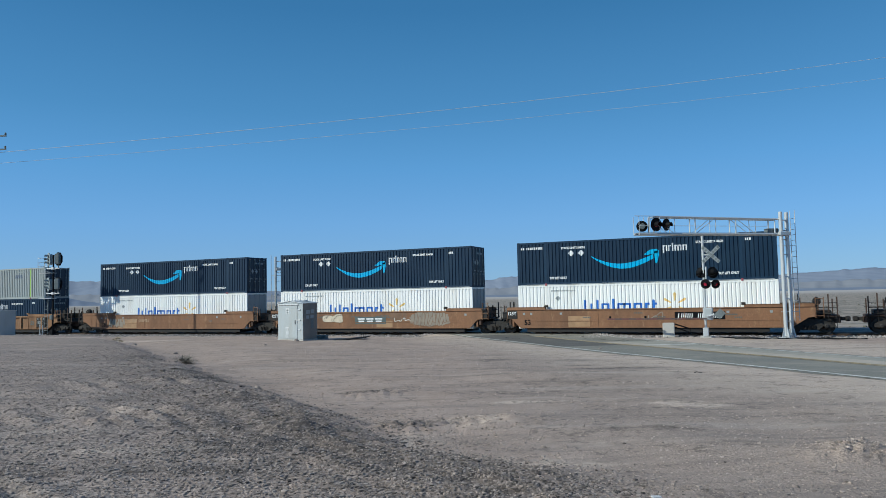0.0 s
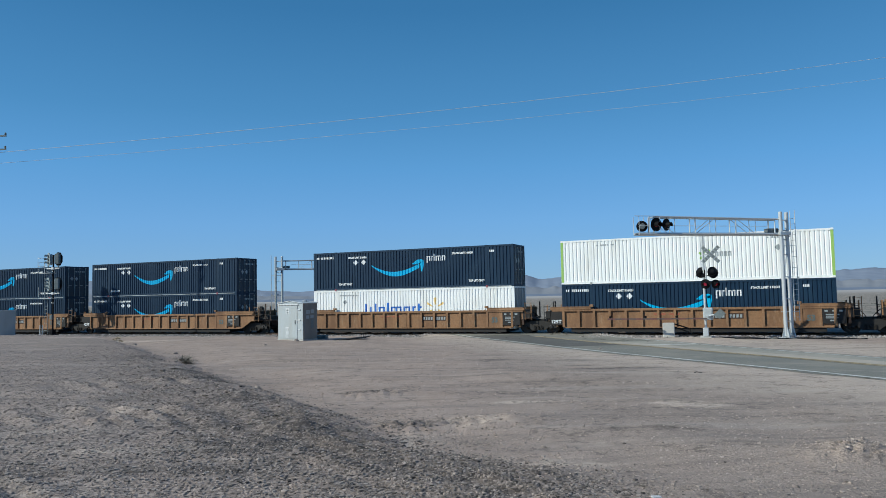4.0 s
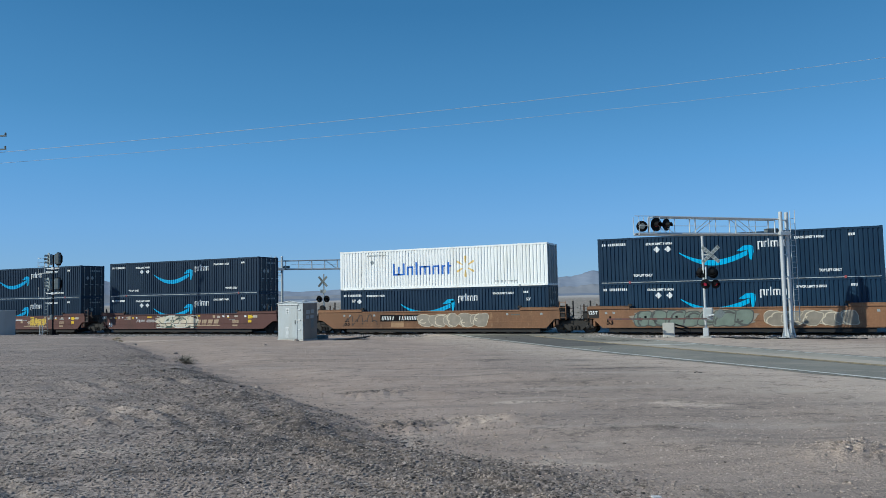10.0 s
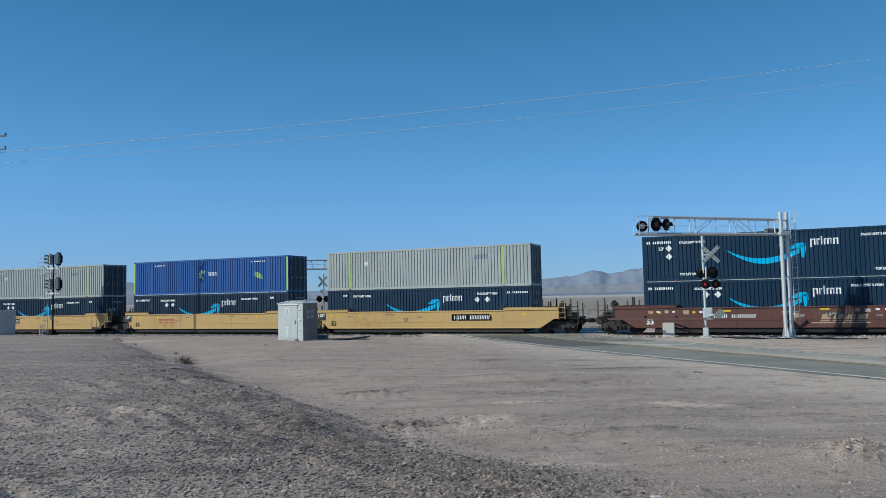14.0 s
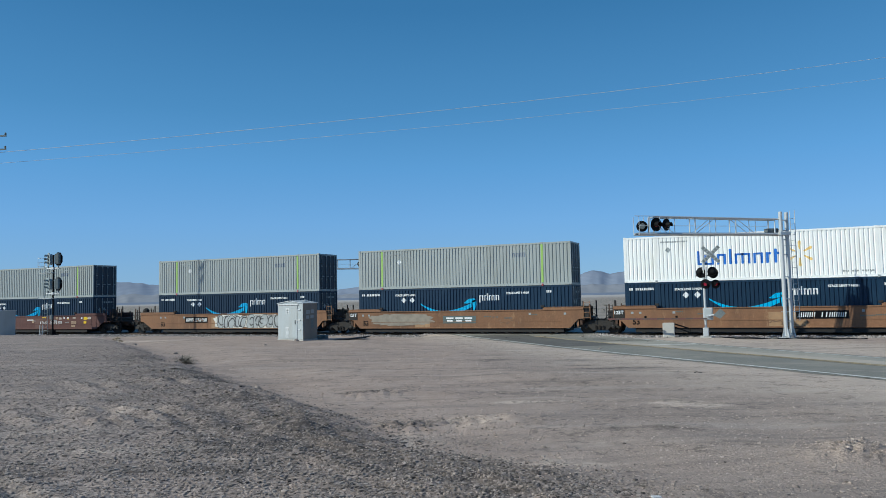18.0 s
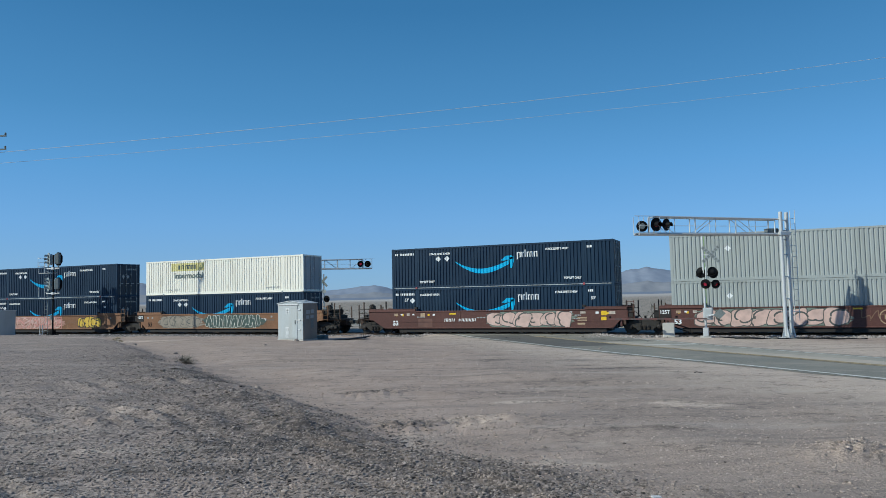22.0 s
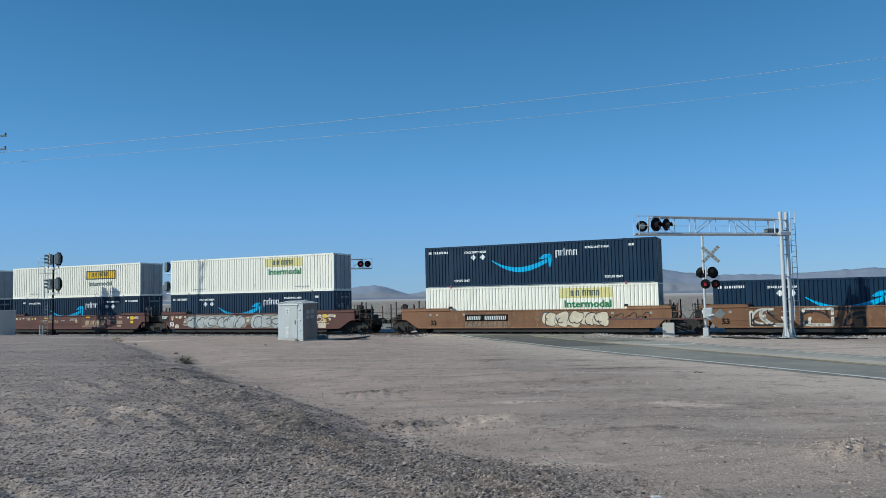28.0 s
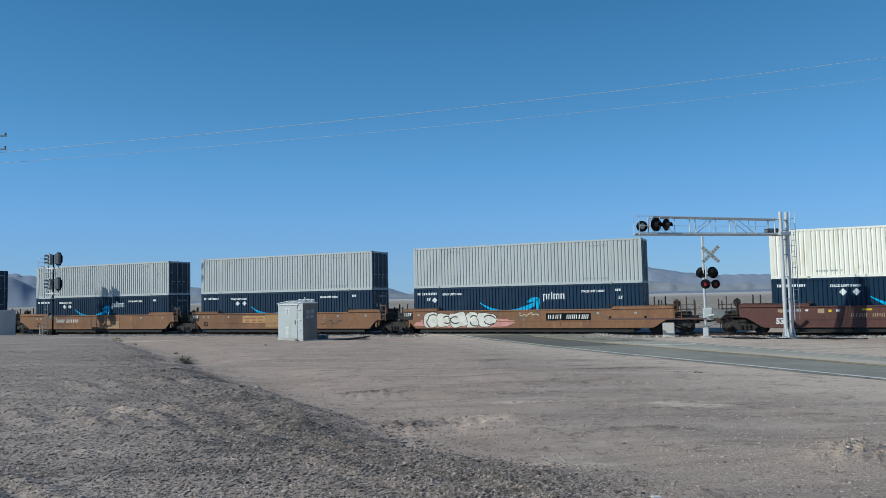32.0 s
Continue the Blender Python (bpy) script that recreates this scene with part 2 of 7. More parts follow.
M_PALEDECAL = surface("weathered_pale_decal", (0.44, 0.38, 0.33), 0.6, 0, 10, 0.3)
M_DIMBLUE = surface("dim_blue_marking", (0.15, 0.19, 0.26), 0.6, 0, 10, 0.2)
M_CONC = surface("pale_concrete", (0.46, 0.45, 0.42), 0.85, 0, 25, 0.12, 2.0, (0.30, 0.28, 0.25), 0.6, 0.004)
M_REFL = surface("striped_sheeting_white", (0.60, 0.61, 0.62), 0.45)
M_ARM = surface("weathered_gate_arm", (0.085, 0.060, 0.058), 0.6, 0, 12, 0.2, 2.0, (0.11, 0.08, 0.075), 0.6)
M_REFLRED = surface("striped_sheeting_red", (0.13, 0.055, 0.05), 0.5)
M_BUCKBACK = surface("crossbuck_sheet_back", (0.30, 0.33, 0.35), 0.5, 0.4, 14, 0.2, 3.0, (0.10, 0.11, 0.10), 0.6)
M_WIRE = surface("bright_wire", (0.66, 0.68, 0.69), 0.5, 0.0)
M_WOOD = surface("creosoted_wood", (0.075, 0.055, 0.042), 0.85, 0, 10, 0.3, 1.2, (0.14, 0.11, 0.085), 0.6, 0.006)
M_ROCK = surface("grey_stone", (0.355, 0.288, 0.248), 0.9, 0, 6, 0.25, 0.9, (0.22, 0.19, 0.172), 0.6, 0.003, loose=0.38)
M_DARKROCK = surface("dark_gravel_stone", (0.265, 0.218, 0.192), 0.9, 0, 6, 0.3, 0.9, (0.33, 0.276, 0.24), 0.6, 0.003, loose=0.55)
M_BANKROCK = surface("near_black_gravel_stone", (0.150, 0.122, 0.106), 0.9, 0, 6, 0.3, 0.9, (0.23, 0.188, 0.163), 0.6, 0.003, loose=0.6)
M_BALLAST = surface("ballast_stone", (0.30, 0.265, 0.245), 0.9, 0, 9, 0.35, 0.8, (0.12, 0.10, 0.095), 0.7, 0.01, loose=0.5)
# ballast with the deep shade beneath the cars put into its colour
M_SHADEBED = surface("shaded_ballast", (0.060, 0.052, 0.047), 0.9, 0, 9, 0.35, 0.8, (0.11, 0.095, 0.085), 0.6, 0.01)
M_PAINTLINE = surface("white_road_paint", (0.60, 0.59, 0.55), 0.7, 0, 14, 0.12, 1.6, (0.26, 0.25, 0.23), 0.85, 0.001, 1, 0.44)
M_YELLINE = surface("yellow_road_paint", (0.48, 0.37, 0.215), 0.7, 0, 14, 0.12, 1.6, (0.24, 0.20, 0.14), 0.7, 0.001, 1, 0.5)
M_DULLRED = surface("unlit_red_lens", (0.14, 0.02, 0.03), 0.15)
M_DUSTFILM = surface("dust_on_asphalt", (0.42, 0.365, 0.305), 0.95, 0, 20, 0.15, 0.5, (0.29, 0.265, 0.23), 0.8, 0.003, 1, 0.47)
M_PALETAR = surface("sun_bleached_asphalt", (0.285, 0.272, 0.232), 0.85, 0, 30, 0.25, 0.5, (0.38, 0.345, 0.29), 0.8, 0.005, 1, 0.45)
M_FRESHTAR = surface("dark_asphalt_patch", (0.105, 0.098, 0.086), 0.85, 0, 45, 0.25, 0.6, (0.16, 0.15, 0.135), 0.7, 0.006, 1, 0.5)
M_STRAW = surface("pale_dry_weed", (0.36, 0.30, 0.20), 0.9, 0, 20, 0.25)
M_DRYTWIG = surface("dry_brush", (0.165, 0.145, 0.118), 0.9, 0, 20, 0.25)
M_SAGE = surface("dusty_desert_shrub", (0.135, 0.128, 0.100), 0.95, 0, 2, 0.3)


# ---- ground ----
# across the road, along it: the near white line, the yellow line and the far white line
WHITE_AT = ((-22, -12, -4, 2, 6, 12, 18, 60), (-0.50, -0.30, -0.50, -0.62, -0.56, -0.22, 0.08, 0.5))
YELLOW_AT = ((-14, -8, -2, 2, 8, 16, 60), (3.45, 3.35, 2.92, 2.92, 3.06, 3.06, 3.3))
FAR_AT = ((-22, -14, -9, -4, 2, 6, 12, 60), (7.4, 7.3, 7.1, 6.7, 6.0, 5.68, 5.42, 5.4))
# the rim of the raised gravel pad, from the camera to the track
RIM_Y = [-60, 2.0, 5.0, 6.2, 6.8, 7.5, 8.1, 8.6, 9.9, 11.6, 13.6, 16.2, 19.2, 23.8, 34.8, 55.0, 200]
RIM_X = [8.0, 1.5, 1.3, 1.1, 0.8, 0.4, -0.15, -0.8, -1.6, -2.55, -3.75, -5.2, -6.65, -9.3, -15.0, -26.4, -110]
# soil that differs from what lies round it: x, y, half length, half depth, tone (pale above 0, dark below)
SOIL = ((4.16, 12.7, 0.55, 0.36, 2.0), (1.5, 13.4, 0.8, 0.33, 0.8), (0.3, 11.3, 0.7, 0.5, 0.8), (-0.6, 10.0, 0.5, 0.5, 0.8), (1.0, 8.6, 0.9, 0.3, 0.8), (4.6, 8.4, 0.55, 0.35, 0.35), (-5.2, 11.7, 0.9, 0.6, 0.5),
        (-4.2, 8.6, 0.8, 0.3, 0.5), (-2.2, 8.15, 0.5, 0.15, 0.6), (-21.5, 48.5, 4.5, 1.6, 0.9), (-6.0, 26.0, 3.0, 5.0, 0.12), (-3.6, 20.5, 1.5, 2.5, 0.12), (2.2, 9.5, 1.2, 0.3, 0.4),
        (4.8, 20.8, 1.2, 0.33, -0.9), (4.1, 22.4, 0.5, 0.3, -0.7), (1.2, 24.7, 0.8, 0.45, -0.8), (2.5, 17.2, 2.0, 0.8, -0.22), (3.5, 15.9, 1.8, 0.6, -0.22), (1.0, 15.2, 1.5, 0.7, -0.3), (-1.7, 15.7, 0.55, 0.3, -0.9),
        (-0.5, 10.95, 0.45, 0.25, -0.7), (6.2, 13.6, 1.8, 1.2, -0.2), (5.6, 10.6, 1.6, 0.8, -0.2), (2.9, 10.2, 1.1, 0.4, -0.35),
        (-2.3, 10.9, 0.7, 0.7, -0.6), (-1.5, 9.4, 0.7, 0.6, -0.85), (-0.8, 8.3, 0.7, 0.45, -0.9), (0.1, 7.5, 0.7, 0.4, -0.9), (0.5, 6.9, 0.6, 0.35, -0.8), (-2.9, 9.9, 1.1, 0.3, -0.6), (-2.5, 8.6, 1.2, 0.28, -0.7), (-2.8, 7.7, 1.3, 0.2, -0.6),
        (-4.6, 7.3, 0.6, 0.5, -0.7), (-3.4, 12.3, 0.8, 0.4, -0.6), (-5.2, 16.4, 0.8, 0.9, -0.7), (-6.5, 18.6, 0.6, 0.9, -0.7), (-9.6, 24.4, 1.4, 1.5, -0.6), (-5.5, 12.9, 0.8, 0.5, -0.3), (-5.6, 9.4, 1.3, 0.9, -0.22))


def rim_gap(x, y):
    """Metres from the pad's rim, above 0 on the open flat."""
    x, y = np.asarray(x, dtype=float), np.asarray(y, dtype=float)
    edge = sum(np.interp(y + k * 0.35, RIM_Y, RIM_X) for k in (-2, -1, 0, 1, 2)) / 5
    slope = (np.interp(y + 0.5, RIM_Y, RIM_X) - np.interp(y - 0.5, RIM_Y, RIM_X))
    return (x - edge) / np.sqrt(1 + slope ** 2)


ROAD_WAY = Vector((0.2492, -0.9685))
ROAD_IN = Vector((0.9685, 0.2492))
ROAD_LINE = Vector((5.53, 33.96))                                  # on the near white line


def smooth_np(x, a, b):
    t = np.clip((x - a) / (b - a), 0, 1)
    return t * t * (3 - 2 * t)


def waves(x, y, seed, size):
    """Cheap rolling relief, about -1 to 1."""
    rng = np.random.RandomState(seed)
    out = np.zeros_like(x, dtype=float)
    for k in range(7):
        a, ph, s = rng.uniform(0, 2 * math.pi), rng.uniform(0, 6.28), size * rng.uniform(0.5, 1.8)
        out = out + np.sin((x * math.cos(a) + y * math.sin(a)) * 2 * math.pi / s + ph + 1.3 * np.sin((x * math.sin(a) - y * math.cos(a)) * 2.1 / s + ph))
    return out / 4.0


MOUNDS = ((4.62, 8.45, 0.13, 0.40), (-0.55, 11.0, 0.10, 0.40), (0.8, 11.2, 0.07, 0.50), (-1.75, 15.2, 0.08, 0.55), (3.1, 12.9, 0.05, 0.8), (-7.2, 22.3, 0.10, 0.7), (-3.2, 12.9, 0.09, 0.5), (-1.9, 9.9, 0.09, 0.45), (-4.6, 10.4, 0.07, 0.6))


def ground_z(x, y, dip=True):
    x, y = np.asarray(x, dtype=float), np.asarray(y, dtype=float)
    m = x * OFF.x + y * OFF.y
    z = RAIL + np.clip(44 - m, 0, 44) * 0.0227
    e = rim_gap(x, y)
    dist0 = np.hypot(x, y)
    near = np.clip(1 - (np.hypot(x, y) - 45) / 40, 0, 1)
    road = (x - ROAD_LINE.x) * ROAD_IN.x + (y - ROAD_LINE.y) * ROAD_IN.y
    off_road = smooth_np(np.abs(road - 3.0), 4.6, 7.0)
    # gravel pad with a soft bank, then a shallow trough beyond it
    z = z + 0.27 * (1 - smooth_np(e + 0.22 * waves(x, y, 14, 4.0) + 0.16 * waves(x, y, 15, 1.2), -0.3, 1.1)) * smooth_np(m, 3, 12) * (1 - smooth_np(m, 38, 42))
    z = z - 0.10 * np.exp(-((e - 1.8) / 1.4) ** 2) * near
    z = z + near * off_road * (0.045 * waves(x, y, 3, 7.0) + 0.018 * waves(x, y, 5, 1.6))
    for mx, my, mh, mr in MOUNDS:
        z = z + mh * np.exp(-(((x - mx) / (mr * 1.5)) ** 2 + ((y - my) / mr) ** 2)) * (1 + 0.5 * waves(x, y, 17, 0.3))
    # clods and stony hummocks along the rim
    z = z + 0.035 * np.clip(waves(x, y, 23, 0.55), 0, 1) * np.exp(-((e + 0.6) / 0.9) ** 2) * (1 - smooth_np(dist0, 24, 36))
    # furrows left by a grader on the pad, along its rim, and low hummocks
    graded = (1 - smooth_np(e, -0.2, 0.5)) * (1 - smooth_np(dist0, 13, 26))
    z = z + 0.034 * np.sin(e * 8.5 + y * 1.1 + 2.2 * waves(x, y, 19, 2.4)) * np.clip(0.25 + waves(x, y, 20, 3.0), 0, 1) * graded
    z = z + 0.016 * waves(x, y, 24, 0.7) * graded
    z = z + 0.010 * np.abs(waves(x, y, 26, 0.9)) * (1 - smooth_np(dist0, 13, 24)) * off_road
    # the bed of the track, but not where the road crosses it
    bed = smooth_np(m, 44.4, 45.9) * (1 - smooth_np(m, 52.6, 54.5))
    z = z - 0.30 * bed * off_road
    # the far side falls to the plain
    z = z - 0.9 * smooth_np(m, 54, 75) - 2.0 * smooth_np(m, 90, 400)
    dist = np.hypot(x, y)
    z = z + smooth_np(dist, 90, 300) * 0.5 * waves(x, y, 11, 160.0)
    if dip:
        down = (x - ROAD_LINE.x) * ROAD_WAY.x + (y - ROAD_LINE.y) * ROAD_WAY.y
        left, right = np.interp(down, *WHITE_AT) - 0.32, np.interp(down, *FAR_AT) + 0.45
        z = z - 0.03 * smooth_np(road - left, 0.12, 0.45) * smooth_np(right - road, 0.12, 0.45) * (1 - smooth_np(dist, 60, 90))
    return z


def gz(x, y):
    return float(ground_z(x, y))


def ground_material():
    m = bpy.data.materials.new("desert_gravel")
    m.use_nodes = True
    nt = m.node_tree
    N, L = nt.nodes, nt.links
    b = N["Principled BSDF"]
    geo = N.new("ShaderNodeNewGeometry")
    sep = N.new("ShaderNodeSeparateXYZ")
    L.new(geo.outputs["Position"], sep.inputs[0])

    def math_node(op, a, c, third=None):
        n = N.new("ShaderNodeMath")
        n.operation = op
        for i, v in enumerate((a, c, third)):
            if v is None:
                continue
            if isinstance(v, (int, float)):
                n.inputs[i].default_value = v
            else:
                L.new(v, n.inputs[i])
        return n.outputs[0]

    def noise_node(scale, detail=4, rough=0.6):
        n = N.new("ShaderNodeTexNoise")
        n.inputs["Scale"].default_value, n.inputs["Detail"].default_value, n.inputs["Roughness"].default_value = scale, detail, rough
        L.new(geo.outputs["Position"], n.inputs["Vector"])
        return n.outputs[0]

    def ramp(v, a, c, lo=0.0, hi=1.0):
        n = N.new("ShaderNodeMapRange")
        n.interpolation_type = "SMOOTHSTEP"
        for i, q in enumerate((a, c, lo, hi)):
            n.inputs[i + 1].default_value = q
        L.new(v, n.inputs[0])
        return n.outputs[0]

    def mix(f, a, c):
        n = N.new("ShaderNodeMix")
        n.data_type = "RGBA"
        L.new(f, n.inputs[0])
        for i, v in ((6, a), (7, c)):
            if isinstance(v, tuple):
                n.inputs[i].default_value = (*v, 1)
            else:
                L.new(v, n.inputs[i])
        return n.outputs[2]

    def line(normal, at):
        """Signed distance to a line in the plan."""
        return math_node("ADD", math_node("MULTIPLY", sep.outputs[0], normal.x), math_node("MULTIPLY_ADD", sep.outputs[1], normal.y, -(at.x * normal.x + at.y * normal.y)))

    big, mid, fine = noise_node(0.12, 5), noise_node(0.9, 6, 0.7), noise_node(9, 5, 0.7)
    rim = N.new("ShaderNodeAttribute")
    rim.attribute_name = "rim"
    soil_at = N.new("ShaderNodeAttribute")
    soil_at.attribute_name = "soil"
    e = math_node("ADD", rim.outputs["Fac"], math_node("ADD", math_node("MULTIPLY_ADD", mid, 2.2, -1.1), math_node("MULTIPLY_ADD", fine, 1.0, -0.5)))
    pad = ramp(e, -0.45, 0.5, 1.0, 0.0)
    bank = math_node("MULTIPLY", ramp(e, -2.6, -0.5), ramp(e, 0.0, 0.6, 1.0, 0.0))
    road = line(ROAD_IN, ROAD_LINE)
    verge = math_node("MULTIPLY", ramp(math_node("ADD", road, math_node("MULTIPLY_ADD", mid, 3.0, -1.5)), -6.5, -1.0), ramp(road, 9.0, 16.0, 1.0, 0.0))
    greyer = math_node("MULTIPLY", ramp(math_node("ADD", sep.outputs[0], math_node("MULTIPLY_ADD", big, 5.0, -2.5)), -0.5, 4.0), ramp(math_node("ADD", road, math_node("MULTIPLY_ADD", mid, 2.0, -1.0)), -3.4, -1.8, 1.0, 0.0))
    vor = N.new("ShaderNodeTexVoronoi")
    vor.inputs["Scale"].default_value = 26
    L.new(geo.outputs["Position"], vor.inputs["Vector"])
    vor2 = N.new("ShaderNodeTexVoronoi")
    vor2.inputs["Scale"].default_value = 60
    L.new(geo.outputs["Position"], vor2.inputs["Vector"])
    cell = N.new("ShaderNodeSeparateColor")
    L.new(vor.outputs["Color"], cell.inputs[0])
    cell2 = N.new("ShaderNodeSeparateColor")
    L.new(vor2.outputs["Color"], cell2.inputs[0])
    dust = mix(ramp(mid, 0.36, 0.66), (0.372, 0.284, 0.238), (0.446, 0.345, 0.292))
    dust = mix(ramp(big, 0.44, 0.60, 0, 0.35), dust, (0.30, 0.246, 0.226))
    dust = mix(math_node("MULTIPLY", greyer, 0.62), dust, (0.312, 0.258, 0.224))
    gravel = mix(ramp(cell.outputs[0], 0.15, 0.9), (0.205, 0.167, 0.149), (0.372, 0.306, 0.274))
    grit = mix(ramp(cell2.outputs[1], 0.2, 0.95), (0.225, 0.176, 0.149), (0.50, 0.400, 0.340))
    col = mix(math_node("MULTIPLY", ramp(fine, 0.36, 0.64, 0.05, 0.7), ramp(greyer, 0.0, 1.0, 0.55, 1.0)), dust, grit)
    col = mix(math_node("MULTIPLY", pad, math_node("MULTIPLY", ramp(mid, 0.32, 0.52, 0.55, 1.0), ramp(noise_node(0.33, 4, 0.55), 0.38, 0.56, 0.78, 1.0))), col, gravel)
    col = mix(math_node("MULTIPLY", bank, math_node("MULTIPLY", ramp(fine, 0.40, 0.60, 0.0, 0.62), ramp(sep.outputs[1], 20.0, 36.0, 1.0, 0.35))), col, (0.092, 0.077, 0.072))
    col = mix(math_node("MULTIPLY", verge, ramp(fine, 0.3, 0.7, 0.35, 0.85)), col, (0.560, 0.470, 0.398))
    # patches of paler and darker soil
    ragged = math_node("MULTIPLY", soil_at.outputs["Fac"], ramp(noise_node(3.2, 5, 0.7), 0.36, 0.60, 0.25, 1.25))
    col = mix(math_node("MULTIPLY", ramp(ragged, 0.05, 0.75), 0.85), col, (0.600, 0.485, 0.405))
    col = mix(math_node("MULTIPLY", ramp(ragged, -0.04, -0.5), ramp(fine, 0.36, 0.58, 0.25, 0.9)), col, (0.075, 0.063, 0.058))
    # the plain beyond the track: pale flats with dark scrub
    m_off = line(Vector((OFF.x, OFF.y)), Vector((OFF.x * 56, OFF.y * 56)))
    scrub = noise_node(0.30, 5, 0.75)
    plain = mix(ramp(scrub, 0.42, 0.60), (0.34, 0.29, 0.25), (0.17, 0.155, 0.13))
    speck = math_node("MULTIPLY", ramp(noise_node(1.7, 6, 0.7), 0.50, 0.60), ramp(noise_node(8, 4, 0.65), 0.47, 0.58, 0.0, 0.8))
    col = mix(math_node("MULTIPLY", speck, ramp(pad, 0.0, 1.0, 0.8, 0.85)), col, (0.115, 0.096, 0.087))
    # drawn-out wheel marks and dusty bands
    mp = N.new("ShaderNodeMapping")
    mp.inputs["Rotation"].default_value = (0, 0, radians(-8))
    mp.inputs["Scale"].default_value = (0.16, 1.1, 1)
    L.new(geo.outputs["Position"], mp.inputs[0])
    rut = N.new("ShaderNodeTexNoise")
    rut.inputs["Scale"].default_value, rut.inputs["Detail"].default_value, rut.inputs["Roughness"].default_value = 1.0, 6, 0.65
    L.new(mp.outputs[0], rut.inputs["Vector"])
    col = mix(ramp(rut.outputs[0], 0.50, 0.66, 0.0, 0.42), col, (0.20, 0.170, 0.158))
    col = mix(ramp(rut.outputs[0], 0.46, 0.32, 0.0, 0.35), col, (0.49, 0.42, 0.372))
    # thin tyre lines over the flat
    mq = N.new("ShaderNodeMapping")
    mq.inputs["Rotation"].default_value = (0, 0, radians(9))
    mq.inputs["Scale"].default_value = (0.14, 2.6, 1)
    L.new(geo.outputs["Position"], mq.inputs[0])
    tyre = N.new("ShaderNodeTexNoise")
    tyre.inputs["Scale"].default_value, tyre.inputs["Detail"].default_value, tyre.inputs["Roughness"].default_value = 1.0, 4, 0.6
    L.new(mq.outputs[0], tyre.inputs["Vector"])
    open_flat = math_node("MULTIPLY", ramp(rim.outputs["Fac"], 0.5, 4.0), ramp(road, -3.5, -1.5, 1.0, 0.0))
    col = mix(math_node("MULTIPLY", math_node("MULTIPLY", open_flat, ramp(tyre.outputs[0], 0.56, 0.66, 0.0, 0.6)), ramp(mid, 0.35, 0.6, 0.3, 1.0)), col, (0.175, 0.146, 0.132))
    flats = mix(ramp(m_off, 500, 1400), plain, (0.42, 0.385, 0.36))
    col = mix(ramp(m_off, -2, 12), col, flats)
    L.new(col, b.inputs["Base Color"])
    b.inputs["Roughness"].default_value = 0.95
    b.inputs["Specular IOR Level"].default_value = 0.2
    h = math_node("ADD", math_node("MULTIPLY", vor.outputs["Distance"], -0.45), math_node("ADD", math_node("MULTIPLY", vor2.outputs["Distance"], -0.35), math_node("MULTIPLY", fine, 0.8)))
    bp = N.new("ShaderNodeBump")
    bp.inputs["Strength"].default_value, bp.inputs["Distance"].default_value = 0.9, 0.026
    L.new(h, bp.inputs["Height"])
    L.new(bp.outputs[0], b.inputs["Normal"])
    return m


M_GROUND = ground_material()


def grid_mesh(name, xs, ys, zs, wrap, material):
    """A sheet from rows of points."""
    rows, cols = xs.shape
    v = np.stack([xs, ys, zs], -1).reshape(-1, 3)
    i = np.arange(rows - 1)[:, None] * cols
    j = np.arange(cols if wrap else cols - 1)[None, :]
    k = (j + 1) % cols
    f = np.stack([i + j, i + k, i + cols + k, i + cols + j], -1).reshape(-1, 4)
    me = bpy.data.meshes.new(name)
    me.from_pydata(v.tolist(), [], f.tolist())
    me.materials.append(material)
    me.polygons.foreach_set("use_smooth", [True] * len(me.polygons))
    me.update()
    return me


def build_ground():
    ang = np.radians(np.concatenate([np.linspace(-42, 42, 440, endpoint=False), np.linspace(42, 318, 90, endpoint=False)]))
    rad = np.concatenate([[0.0], np.geomspace(1.0, 70, 300), np.geomspace(72, 4700, 110)])
    x, y = rad[:, None] * np.sin(ang)[None, :], rad[:, None] * np.cos(ang)[None, :]
    ob = new("ground", grid_mesh("ground", x, y, ground_z(x, y), True, M_GROUND))
    soil = np.zeros_like(x)
    for cx, cy, lx, ly, tone in SOIL:
        wob = 0.35 * waves(x, y, int(abs(cx * 10 + cy)), 0.9)
        soil = soil + tone * np.exp(-((x - cx) / lx) ** 2 - ((y - cy + wob * ly) / ly) ** 2)
    for name, values in (("rim", np.clip(rim_gap(x, y), -60, 60)), ("soil", soil)):
        ob.data.attributes.new(name, "FLOAT", "POINT").data.foreach_set("value", values.reshape(-1).astype(np.float32))
    tagged(ob, "dusty grey-brown desert ground with gravel and wheel ruts", "ground", kind="structure")


build_ground()


